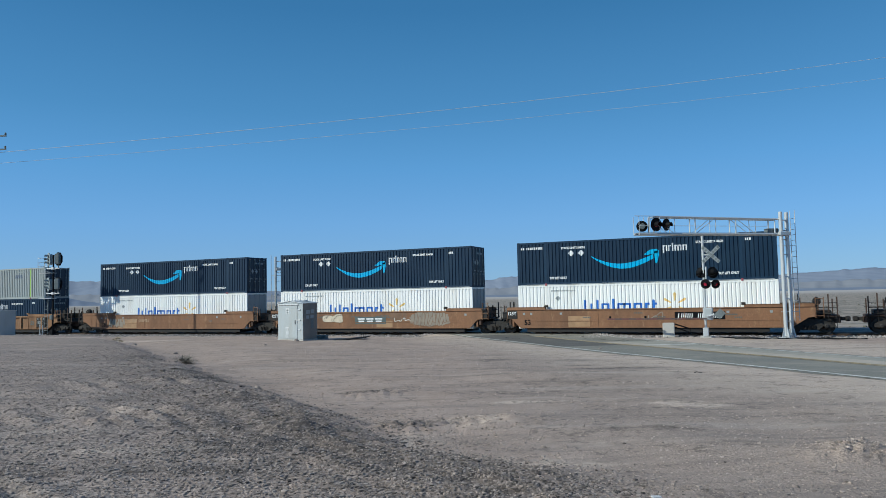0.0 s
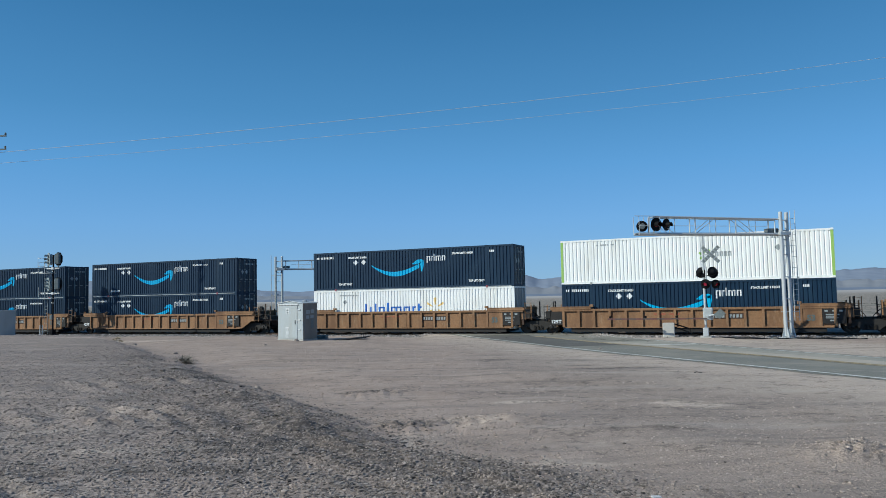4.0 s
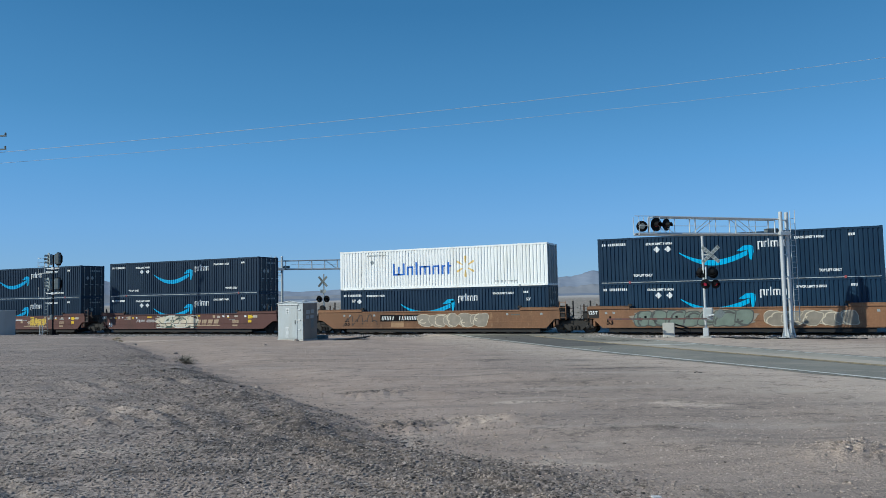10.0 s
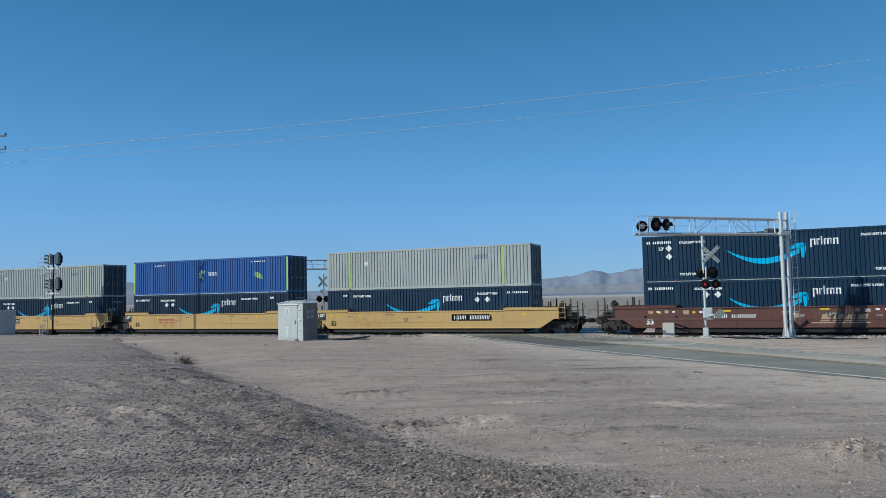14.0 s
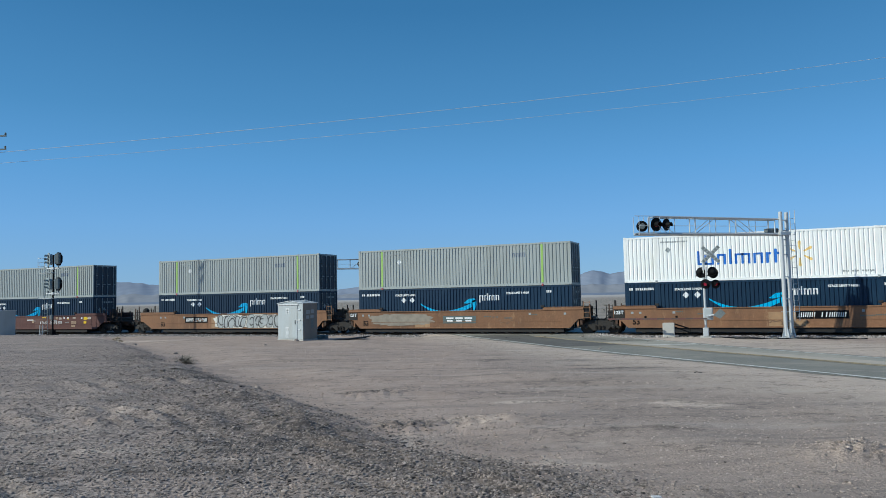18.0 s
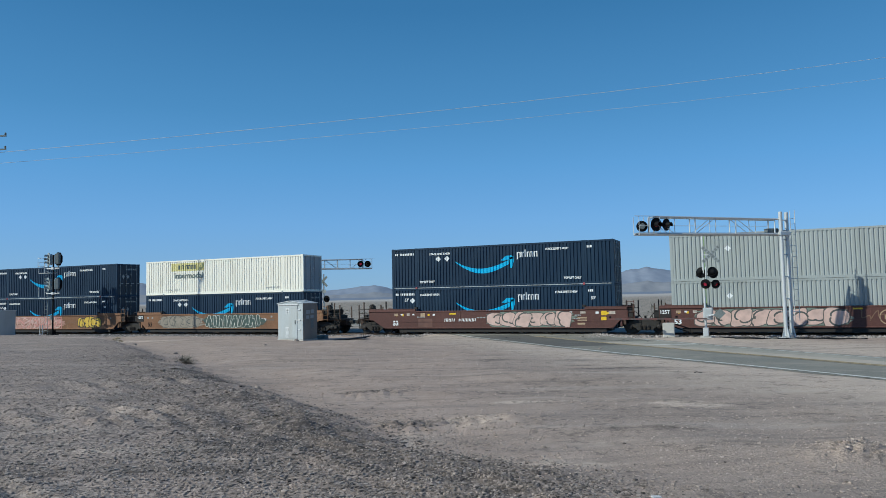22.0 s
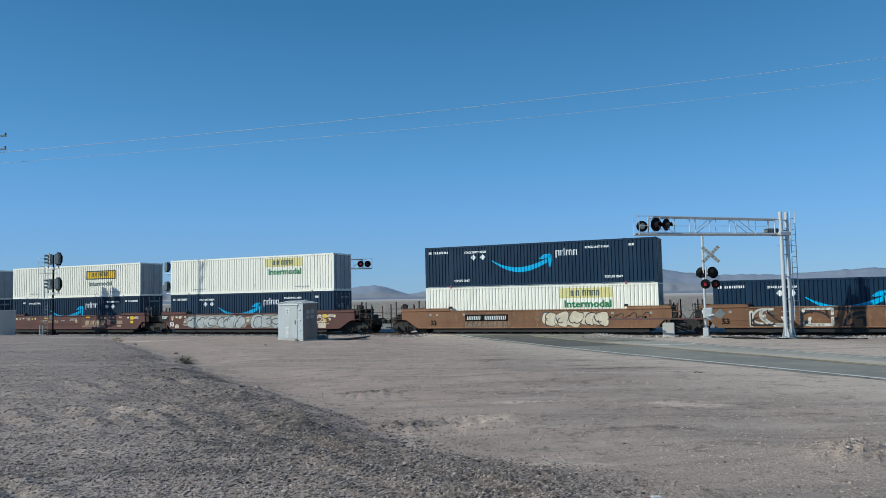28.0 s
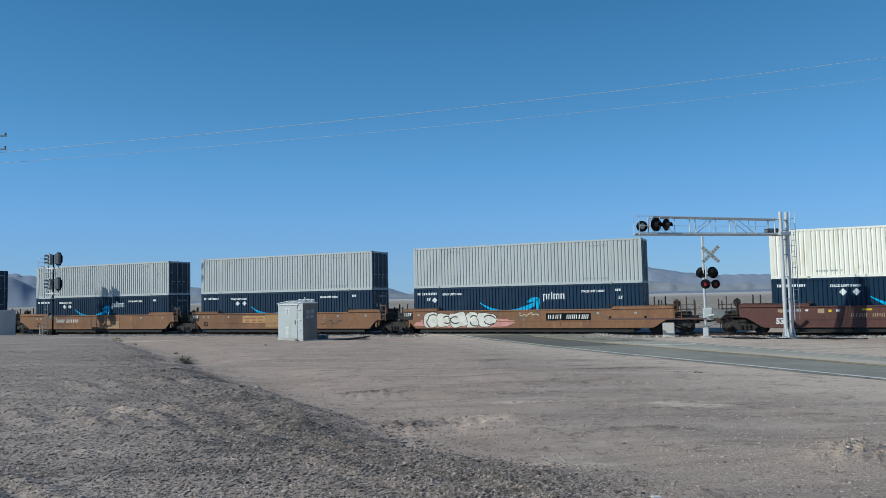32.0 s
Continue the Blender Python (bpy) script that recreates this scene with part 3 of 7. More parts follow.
def scatter(name, material, count, place, size, label, seed):
    """Loose stones, each a lumpy wedge, joined as one stuff."""
    rng = np.random.RandomState(seed)
    base = np.array([(i, j, k) for i in (-0.62, 0.62) for j in (-0.62, 0.62) for k in (-0.55, 0.55)])
    faces = np.array([(0, 1, 3, 2), (4, 6, 7, 5), (0, 4, 5, 1), (2, 3, 7, 6), (0, 2, 6, 4), (1, 5, 7, 3)])
    x, y = place(rng, count)
    s = size(rng, len(x))
    v = base[None] * rng.uniform(0.55, 1.25, (len(x), 8, 3)) * rng.uniform(0.75, 1.15, (len(x), 1, 3)) * np.array([1.05, 0.9, 0.7])
    t = rng.uniform(0, 6.28, len(x))
    c, sn = np.cos(t)[:, None], np.sin(t)[:, None]
    vx, vy = v[:, :, 0] * c - v[:, :, 1] * sn, v[:, :, 0] * sn + v[:, :, 1] * c
    z = ground_z(x, y)
    v = np.stack([vx * s[:, None] + x[:, None], vy * s[:, None] + y[:, None], v[:, :, 2] * s[:, None] + (z + s * 0.12)[:, None]], -1)
    f = faces[None] + (np.arange(len(x)) * 8)[:, None, None]
    me = bpy.data.meshes.new(name)
    me.from_pydata(v.reshape(-1, 3).tolist(), [], f.reshape(-1, 4).tolist())
    me.materials.append(material)
    me.update()
    tagged(new(name, me), label, "stones", kind="stuff")


def fan(r0, r1, half=36):
    """Places spread over the foreground, as many near as far."""
    def place(rng, n):
        a, r = np.radians(rng.uniform(-half, half, n)), np.exp(rng.uniform(math.log(r0), math.log(r1), n))
        return r * np.sin(a), r * np.cos(a)
    return place


def on_pad(r0, r1, lo=-60.0, hi=0.9):
    def place(rng, n):
        x, y = fan(r0, r1)(rng, n * 3)
        e = rim_gap(x, y) + rng.normal(0, 0.25, n * 3) - 0.35 * rng.exponential(1, n * 3)
        k = (e > lo) & (e < hi)
        return x[k][:n], y[k][:n]
    return place


def heap(cx, cy, rx, ry):
    def place(rng, n):
        return cx + rng.normal(0, rx, n), cy + rng.normal(0, ry, n)
    return place


def off_road_place(inner):
    def place(rng, n):
        x, y = inner(rng, n)
        road = (x - ROAD_LINE.x) * ROAD_IN.x + (y - ROAD_LINE.y) * ROAD_IN.y
        k = (np.abs(road - 3.0) > 4.3)
        return x[k], y[k]
    return place


def sized(small, spread, most=2.6):
    return lambda g, n: small + spread * np.minimum(g.exponential(1, n), most)


scatter("loose_gravel", M_ROCK, 20000, off_road_place(fan(4.5, 34)), sized(0.006, 0.0055), "loose grey gravel scattered over dusty ground", 21)
scatter("dark_gravel", M_DARKROCK, 56000, on_pad(4.5, 36), sized(0.006, 0.0062), "dark crushed gravel on the raised pad", 22)
scatter("bank_gravel", M_BANKROCK, 17000, on_pad(5, 46, -2.2, 0.35), sized(0.008, 0.0085), "dark coarse stones along the rim of the pad", 23)
scatter("gravel_clods", M_DARKROCK, 4200, on_pad(5, 42, -6), sized(0.012, 0.0095, 2.2), "lumpy dark clods and stones on the gravel pad", 24)
scatter("rim_stones", M_BANKROCK, 300, on_pad(13, 44, -1.2, 0.25), sized(0.022, 0.026, 2.5), "dark fist-sized stones along the rim of the pad", 27)
scatter("flat_stones", M_ROCK, 1700, off_road_place(fan(6, 34)), sized(0.009, 0.0075), "single pale stones lying on the flat", 25)

# heaps of pale rubble on the flat
for cx, cy, rx, ry, n in ((-0.55, 11.0, 0.36, 0.20, 900), (0.35, 11.4, 0.45, 0.22, 420), (0.55, 10.2, 0.5, 0.4, 320), (4.62, 8.45, 0.30, 0.20, 560), (-1.72, 15.7, 0.42, 0.12, 420), (1.5, 13.4, 0.5, 0.10, 160), (-3.0, 12.3, 0.5, 0.25, 300), (-5.9, 17.2, 0.7, 0.2, 260), (-1.3, 12.1, 0.6, 0.35, 380)):
    scatter("rubble", M_ROCK, n, heap(cx, cy, rx, ry), sized(0.005, 0.0065), "small heap of pale broken stones on the flat", int(abs(cx) * 100) + n)


# ---- road ----
def asphalt_material():
    m = surface("worn_asphalt", (0.188, 0.180, 0.154), 0.85, 0, 30, 0.34, 0.5, (0.265, 0.242, 0.202), 0.9, 0.006, 1, 0.42, film=((0.36, 0.315, 0.27), 1.4, 0.56, 0.5))
    return m


M_ASPHALT = asphalt_material()


def road_point(s, q, lift):
    """s along the road towards the viewer from ROAD_LINE, q across it from the near white line."""
    p = ROAD_LINE + ROAD_WAY * s + ROAD_IN * q
    return p.x, p.y, float(ground_z(p.x, p.y, False)) + lift


def smooth_at(table, s):
    return sum(float(np.interp(s + d, *table)) for d in (-3, -1.5, 0, 1.5, 3)) / 5


def strip(s0, s1, left, right, lift, step=1.0, cols=1, wob=0.0):
    """A band of the road from s0 to s1; left and right: (line, metres from it)."""
    n = max(int((s1 - s0) / step), 1)
    g = Geo()
    spots = []
    for i in range(n + 1):
        s = s0 + (s1 - s0) * i / n
        q0, q1 = smooth_at(left[0], s) + left[1], smooth_at(right[0], s) + right[1]
        for j in range(cols + 1):
            w = wob * math.sin(s * 1.7) * math.sin(s * 0.43 + 1) if j in (0, cols) else 0
            spots.append(ROAD_LINE + ROAD_WAY * s + ROAD_IN * (q0 + (q1 - q0) * j / cols + w * (1 if j else -1)))
    x, y = np.array([p.x for p in spots]), np.array([p.y for p in spots])
    g.v = list(zip(x.tolist(), y.tolist(), (ground_z(x, y, False) + lift).tolist()))
    for i in range(n):
        for j in range(cols):
            a = i * (cols + 1) + j
            g.f.append((a, a + 1, a + cols + 2, a + cols + 1))
    return g


def build_road():
    W, Y, F = WHITE_AT, YELLOW_AT, FAR_AT
    road = new("road", strip(-90, 60, (W, -0.32), (F, 0.45), 0.008, 0.5, 6, wob=0.10).mesh("road", M_ASPHALT))
    tagged(road, "worn grey two-lane asphalt road over the tracks", "road", kind="structure")
    part("dust_film", strip(-3, 60, (Y, 0.16), (Y, 1.35), 0.012, 0.5, 2, wob=0.10), M_DUSTFILM, road)
    part("bleached_lane", strip(-3, 60, (Y, 1.35), (F, -0.12), 0.012, 0.5, 2, wob=0.0), M_PALETAR, road)
    part("tar_patch", strip(-15, 0.5, (W, 0.2), (Y, -0.15), 0.012, 0.5, 2, wob=0.15), M_FRESHTAR, road)
    part("edge_line", strip(-17.5, 60, (W, -0.10), (W, 0.10), 0.018, 0.5), M_PAINTLINE, road)
    part("edge_line", strip(-11, 60, (F, -0.09), (F, 0.09), 0.018, 0.5), M_PAINTLINE, road)
    for q in (-0.10, 0.14):
        part("centre_line", strip(-12, 60, (Y, q - 0.06), (Y, q + 0.06), 0.018, 0.5), M_YELLINE, road)
    part("stop_line", strip(0.9, 1.5, (Y, 0.25), (F, -0.1), 0.018, 0.3), M_PAINTLINE, road)
    for k in range(9):
        rng = random.Random(k)
        s, q = rng.uniform(-16, -5), rng.uniform(0.3, 6.0)
        g = Geo()
        pts = [Vector(road_point(s + i * 0.35, q + 0.5 * math.sin(i * 0.9 + k) * rng.uniform(0.3, 1), 0.015)) for i in range(12)]
        for a, c in zip(pts, pts[1:]):
            side = (c - a).cross(Vector((0, 0, 1))).normalized() * 0.022
            g.poly([a - side, a + side, c + side, c - side])
        part("tar_seam", g, M_BLACK, road)


build_road()


# ---- track ----
def build_track():
    g = Geo()
    prof = [(-4.3, -0.34), (-2.3, -0.07), (-1.6, -0.15), (-0.75, -0.16), (0.75, -0.16), (2.0, -0.16), (3.6, -0.62)]
    for a0, a1 in ((-700, -100), (-100, -22), (-11, 60), (60, 700)):
        rings = []
        n = 40
        for i in range(n + 1):
            a = a0 + (a1 - a0) * i / n
            rings.append([along_track(a, MID + y, RAIL + z) for y, z in prof])
        g.loft(rings)
    bed = part("ballast_bed", g, M_SHADEBED)
    tagged(bed, "crushed-stone ballast bed under the rails, darkened for the train's shade", "ballast", kind="structure")
    track = tagged(new("railway_track"), "steel rails on wooden sleepers in ballast", "track", kind="structure")
    for s in (-0.72, 0.72):
        web = Geo()
        web.loft([[along_track(a, MID + s + y, RAIL + z) for y, z in ((-0.075, -0.18), (0.075, -0.18), (0.02, -0.14), (0.02, -0.05), (0.037, -0.04), (0.037, -0.004), (-0.037, -0.004), (-0.037, -0.04), (-0.02, -0.05), (-0.02, -0.14))] for a in (-700, 700)])
        rail = part("rail", web, M_RAIL, track)
        head = Geo().loft([[along_track(a, MID + s + y, RAIL + z) for y, z in ((-0.034, -0.0035), (0.034, -0.0035), (0.03, 0.0), (-0.03, 0.0))] for a in (-700, 700)])
        part("rail_head", head, M_RAILTOP, rail)
    sleeper = Geo().box(-0.115, 0.115, -1.3, 1.3, -0.34, -0.165, 0.012).mesh("sleeper", M_WOOD)
    k = 0
    for i in range(-130, 70):
        a = i * 0.6
        if -19.5 < a < -11.5:
            continue
        ob = new("sleeper", sleeper)
        ob.parent = track
        ob.matrix_basis = pose(*along_track(a, MID, RAIL), 0, 0, TURN + ((i * 37) % 11 - 5) * 0.1)
    deck = tagged(new("crossing_deck"), "worn concrete crossing panels between the rails", "crossing deck", kind="structure")
    for y0, y1 in ((-2.6, -0.82), (-0.62, 0.62), (0.82, 2.6)):
        for i in range(4):
            a0 = -20.2 + i * 2.5
            pan = Geo().box(a0, a0 + 2.47, MID + y0, MID + y1, RAIL - 0.16, RAIL - 0.012, 0.01)
            pan.moved(Matrix.Rotation(radians(TURN), 4, "Z"))
            part("deck_panel", pan, M_CONC, deck)


build_track()


def ballast_place(rng, n):
    a, y = rng.uniform(-95, 26, n), -1.4 - 3.9 * rng.rand(n) ** 1.1
    k = (a < -21.5) | (a > -10.5)
    a, y = a[k], y[k]
    return WAY.x * a + OFF.x * (MID + y), WAY.y * a + OFF.y * (MID + y)


def scatter_ballast():
    rng = np.random.RandomState(31)
    x, y = ballast_place(rng, 16000)
    m = x * OFF.x + y * OFF.y - MID
    top = RAIL + np.interp(m, [-4.3, -2.3, -1.6, -0.75], [-0.33, -0.06, -0.14, -0.14])
    zg = ground_z(x, y)
    g = Geo()
    tri = [(0, 2, 4), (2, 1, 4), (1, 3, 4), (3, 0, 4)]
    for i in range(len(x)):
        s = 0.04 + 0.075 * rng.rand() ** 2
        t = rng.rand() * 3
        c, sn = math.cos(t) * s, math.sin(t) * s
        zt = max(top[i], float(zg[i])) + 0.015
        n = len(g.v)
        g.v += [(x[i] + c, y[i] + sn, zt - 0.02), (x[i] - c, y[i] - sn, zt - 0.02), (x[i] - sn, y[i] + c, zt - 0.02), (x[i] + sn, y[i] - c, zt - 0.02), (x[i] + c * 0.2, y[i], zt + s * 0.8)]
        g.f += [tuple(n + q for q in f) for f in tri]
    me = bpy.data.meshes.new("ballast_stones")
    me.from_pydata(g.v, [], g.f)
    me.materials.append(M_BALLAST)
    tagged(new("ballast_stones", me), "loose dark ballast stones beside the rails", "ballast", kind="stuff")


scatter_ballast()


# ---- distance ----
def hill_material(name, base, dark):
    """Bare rock slopes, hazed by the colours given: gullies drawn out down the slope, and broad patches."""
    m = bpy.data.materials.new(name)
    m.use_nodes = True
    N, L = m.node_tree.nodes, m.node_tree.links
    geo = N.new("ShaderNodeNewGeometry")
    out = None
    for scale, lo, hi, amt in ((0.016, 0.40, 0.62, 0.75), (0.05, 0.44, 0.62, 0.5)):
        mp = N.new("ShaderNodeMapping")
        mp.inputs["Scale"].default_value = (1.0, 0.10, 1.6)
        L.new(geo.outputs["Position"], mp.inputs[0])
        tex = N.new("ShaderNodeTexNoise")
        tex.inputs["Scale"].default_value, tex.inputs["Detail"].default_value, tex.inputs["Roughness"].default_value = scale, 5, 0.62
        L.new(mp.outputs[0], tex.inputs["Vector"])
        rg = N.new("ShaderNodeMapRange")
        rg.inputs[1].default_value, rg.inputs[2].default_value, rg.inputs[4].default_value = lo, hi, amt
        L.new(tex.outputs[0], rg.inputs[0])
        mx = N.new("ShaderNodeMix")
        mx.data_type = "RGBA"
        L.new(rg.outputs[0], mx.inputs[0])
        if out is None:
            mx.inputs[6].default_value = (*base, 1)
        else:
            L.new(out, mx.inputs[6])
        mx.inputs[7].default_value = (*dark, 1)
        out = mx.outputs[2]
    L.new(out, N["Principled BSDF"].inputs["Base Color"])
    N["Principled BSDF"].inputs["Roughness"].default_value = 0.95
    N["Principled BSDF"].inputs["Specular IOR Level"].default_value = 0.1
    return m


# distance haze is mixed into these rock and gravel colours as blue-grey
M_RANGE = hill_material("hazed_range_rock", (0.250, 0.285, 0.352), (0.205, 0.238, 0.305))
M_FOOT = hill_material("hazed_bajada_gravel", (0.262, 0.272, 0.298), (0.225, 0.238, 0.268))
RIDGE = [(-50, 2.0), (-37.3, 2.38), (-31.2, 2.21), (-29.2, 1.93), (-27.4, 1.65), (-25.3, 1.55), (-23.2, 1.48), (-20.5, 1.16), (-16.5, 0.89), (-11.1, 0.57),
         (-8.1, 0.69), (-6.2, 0.91), (-5.4, 0.96), (-4.6, 0.84), (-3.8, 0.55), (-2.7, 0.25), (-1.8, 0.38), (1.2, 0.94), (5.1, 1.42), (6.4, 1.52), (7.3, 1.19),
         (10.2, 1.38), (11.5, 1.74), (12.8, 1.44), (15.6, 1.88), (17.1, 1.57), (18.9, 1.35), (21.7, 1.1), (24.6, 1.05), (29.5, 1.31), (36.7, 1.21), (50, 1.6)]


def build_range(name, far, scale, material, seed, rough, label, foot=0.62, ridge=RIDGE):
    az = np.linspace(-50, 50, 520)
    el = np.interp(az, [r[0] for r in ridge], [r[1] for r in ridge]) * scale
    rng = np.random.RandomState(seed)
    jag = np.interp(az, np.linspace(-50, 50, 240), rng.normal(0, 1, 240)) + 0.6 * np.interp(az, np.linspace(-50, 50, 500), rng.normal(0, 1, 500))
    crest = rough * jag * (0.3 + el)
    rows = 14
    t = np.linspace(0, 1, rows)[:, None]
    gul = np.interp(az, np.linspace(-50, 50, 230), rng.normal(0, 1, 230))[None, :]
    r = far * (1 - (1 - foot) * (1 - t) ** 1.0) * (1 + 0.010 * gul * np.sin(t * math.pi))
    h = np.tan(np.radians(np.maximum(el[None, :] + crest[None, :] * t ** 5, 0.02))) * far * (t ** 1.7) + EYE[2] - 10 * (1 - t)
    back = np.stack([r[-1] * 1.06]), np.full((1, len(az)), -20.0)
    r, h = np.vstack([r, back[0]]), np.vstack([h, back[1]])
    a = np.radians(az)[None, :]
    ob = new(name, grid_mesh(name, r * np.sin(a), r * np.cos(a), h, False, material))
    ob.data.polygons.foreach_set("use_smooth", [True] * len(ob.data.polygons))
    tagged(ob, label, "mountains", kind="structure")


build_range("mountain_range", 4400, 1.0, M_RANGE, 4, 0.02, "desert mountains along the horizon, blue-grey haze painted into the rock")
build_range("foothills", 2900, 0.42, M_FOOT, 9, 0.05, "low foothills before the mountains, paled by painted haze", 0.8)

# nearer spur: less haze in its colour, still bluish
M_SPUR = hill_material("hazed_spur_rock", (0.195, 0.228, 0.290), (0.165, 0.196, 0.258))
build_range("mountain_spur", 2500, 1.0, M_SPUR, 13, 0.03, "darker bare mountain spur running down to the plain, bluish with painted haze", 0.8,
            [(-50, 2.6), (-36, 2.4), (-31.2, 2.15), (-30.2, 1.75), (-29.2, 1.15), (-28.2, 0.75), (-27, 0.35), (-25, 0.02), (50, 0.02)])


def scrub_place(rng, n):
    a, m = rng.uniform(-260, 160, n), 58 + rng.exponential(90, n)
    return WAY.x * a + OFF.x * m, WAY.y * a + OFF.y * m


scatter("desert_scrub", M_SAGE, 5200, scrub_place, lambda g, n: 0.12 + 0.26 * g.rand(n) ** 2, "low dark desert scrub on the plain beyond the track", 41)


# ---- stacked boxes: 53-foot corrugated freight containers ----
LONG, WIDE, TALL = 16.15, 2.59, 2.896
PITCH = 0.238
BREAKS, DEPTHS = [], []
for x0, x1 in ((0.16, 1.90), (2.06, 14.09), (14.25, 15.99)):
    n = round((x1 - x0) / PITCH)
    p = (x1 - x0) / n
    for i in range(n):
        for q, dp in ((0.0, 0.012), (0.56, 0.012), (0.66, 0.055), (0.86, 0.055)):
            BREAKS.append(x0 + (i + q) * p)
            DEPTHS.append(dp)
    BREAKS.append(x1)
    DEPTHS.append(0.012)


def relief(x):
    return float(np.interp(x, BREAKS, DEPTHS))


def clip_strip(pts, lo, hi):
    """A convex outline in x, z, cut to lo <= x <= hi."""
    for keep, edge in ((lambda p: p[0] >= lo, lo), (lambda p: p[0] <= hi, hi)):
        out = []
        for a, b in zip(pts, pts[1:] + pts[:1]):
            if keep(a):
                out.append(a)
            if keep(a) != keep(b):
                t = (edge - a[0]) / (b[0] - a[0])
                out.append((edge, a[1] + (b[1] - a[1]) * t))
        pts = out
        if len(pts) < 3:
            return []
    return pts


def decal(geo, pts, lift=0.004):
    """Paint of a convex outline that follows the ribs of the near side."""
    lo, hi = min(p[0] for p in pts), max(p[0] for p in pts)
    cuts = [lo] + [b for b in BREAKS if lo + 1e-4 < b < hi - 1e-4] + [hi]
    for a, b in zip(cuts, cuts[1:]):
        q = clip_strip(list(pts), a, b)
        if len(q) >= 3 and b - a > 1e-4:
            geo.poly([(x, relief(x) - lift, z) for x, z in q])
    return geo


def octagon(x0, x1, z0, z1, c):
    return [(x0 + c, z0), (x1 - c, z0), (x1, z0 + c), (x1, z1 - c), (x1 - c, z1), (x0 + c, z1), (x0, z1 - c), (x0, z0 + c)]


def sweep_arrow(geo):
    """The upward-curving arrow."""
    pts = []
    for i in range(25):
        t = i / 24
        x = 5.05 + t * 3.95
        mid = 5.12 - 0.74 * math.sin(math.pi * (0.03 + 0.90 * t ** 0.92)) - 0.06 * t
        half = 0.02 + 0.185 * math.sin(math.pi * min(t * 0.62 + 0.02, 0.5)) * (1 - 0.35 * t * t)
        pts.append((x, mid - half - 3.254, mid + half - 3.254))
    for (xa, la, ua), (xb, lb, ub) in zip(pts, pts[1:]):
        decal(geo, [(xa, la), (xb, lb), (xb, ub), (xa, ua)])
    z = -3.254
    for q in ([(8.42, 5.04 + z), (8.62, 5.0 + z), (9.30, 5.12 + z), (9.33, 5.28 + z), (9.18, 5.36 + z), (8.80, 5.33 + z)], [(9.12, 4.50 + z), (9.22, 4.46 + z), (9.36, 4.95 + z), (9.34, 5.27 + z), (9.05, 5.2 + z)]):
        decal(geo, q, 0.006)
    return geo


def blocks(geo, x, z, h, spec, bold, lift=0.004):
    """A wordmark as plain shapes: (width, rise, drop) each, in units of h; wide ones are two or three upright bars under a cross-bar."""
    t = 0.21 * h
    for w, up, dn in spec:
        if w > 0.45:
            n = 3 if w > 1.1 else 2
            for i in range(n):
                x0 = x + i * (w * h - t) / (n - 1)
                decal(geo, octagon(x0, x0 + t, z - (max(dn, 0) * h if i == 0 else 0), z + h * (up if i in (0, n - 1) else min(up, 1)), 0.2 * t), lift)
            top = z + h * min(up, 1) if dn >= 0 else z + t * 0.9
            decal(geo, octagon(x + t, x + w * h - t, top - t * 0.9, top, 0.01), lift)
        elif w > 0:
            decal(geo, octagon(x, x + min(w * h, t * 1.15), z - dn * h, z + up * h, 0.2 * t), lift)
            if w > 0.4:
                decal(geo, octagon(x + t * 1.15, x + w * h, z + h - t, z + h, 0.01), lift)
        x += (abs(w) + bold) * h
    return geo


def diamond(geo, x, z, r=0.21):
    return decal(geo, [(x, z - r), (x + r, z), (x, z + r), (x - r, z)])


def bars(geo, x0, x1, z, h, seed, lift=0.005):
    """Small writing that cannot be read: short plain bars in a row."""
    rng = random.Random(seed)
    x = x0
    while x < x1 - 0.05:
        w = min(rng.uniform(0.06, 0.12), x1 - x)
        geo.poly([(x, 0.012 - lift, z), (x + w, 0.012 - lift, z), (x + w, 0.012 - lift, z + h), (x, 0.012 - lift, z + h)])
        x += w + rng.uniform(0.035, 0.06) + (0.12 if rng.random() < 0.18 else 0)
    return geo


SHELLS = {}


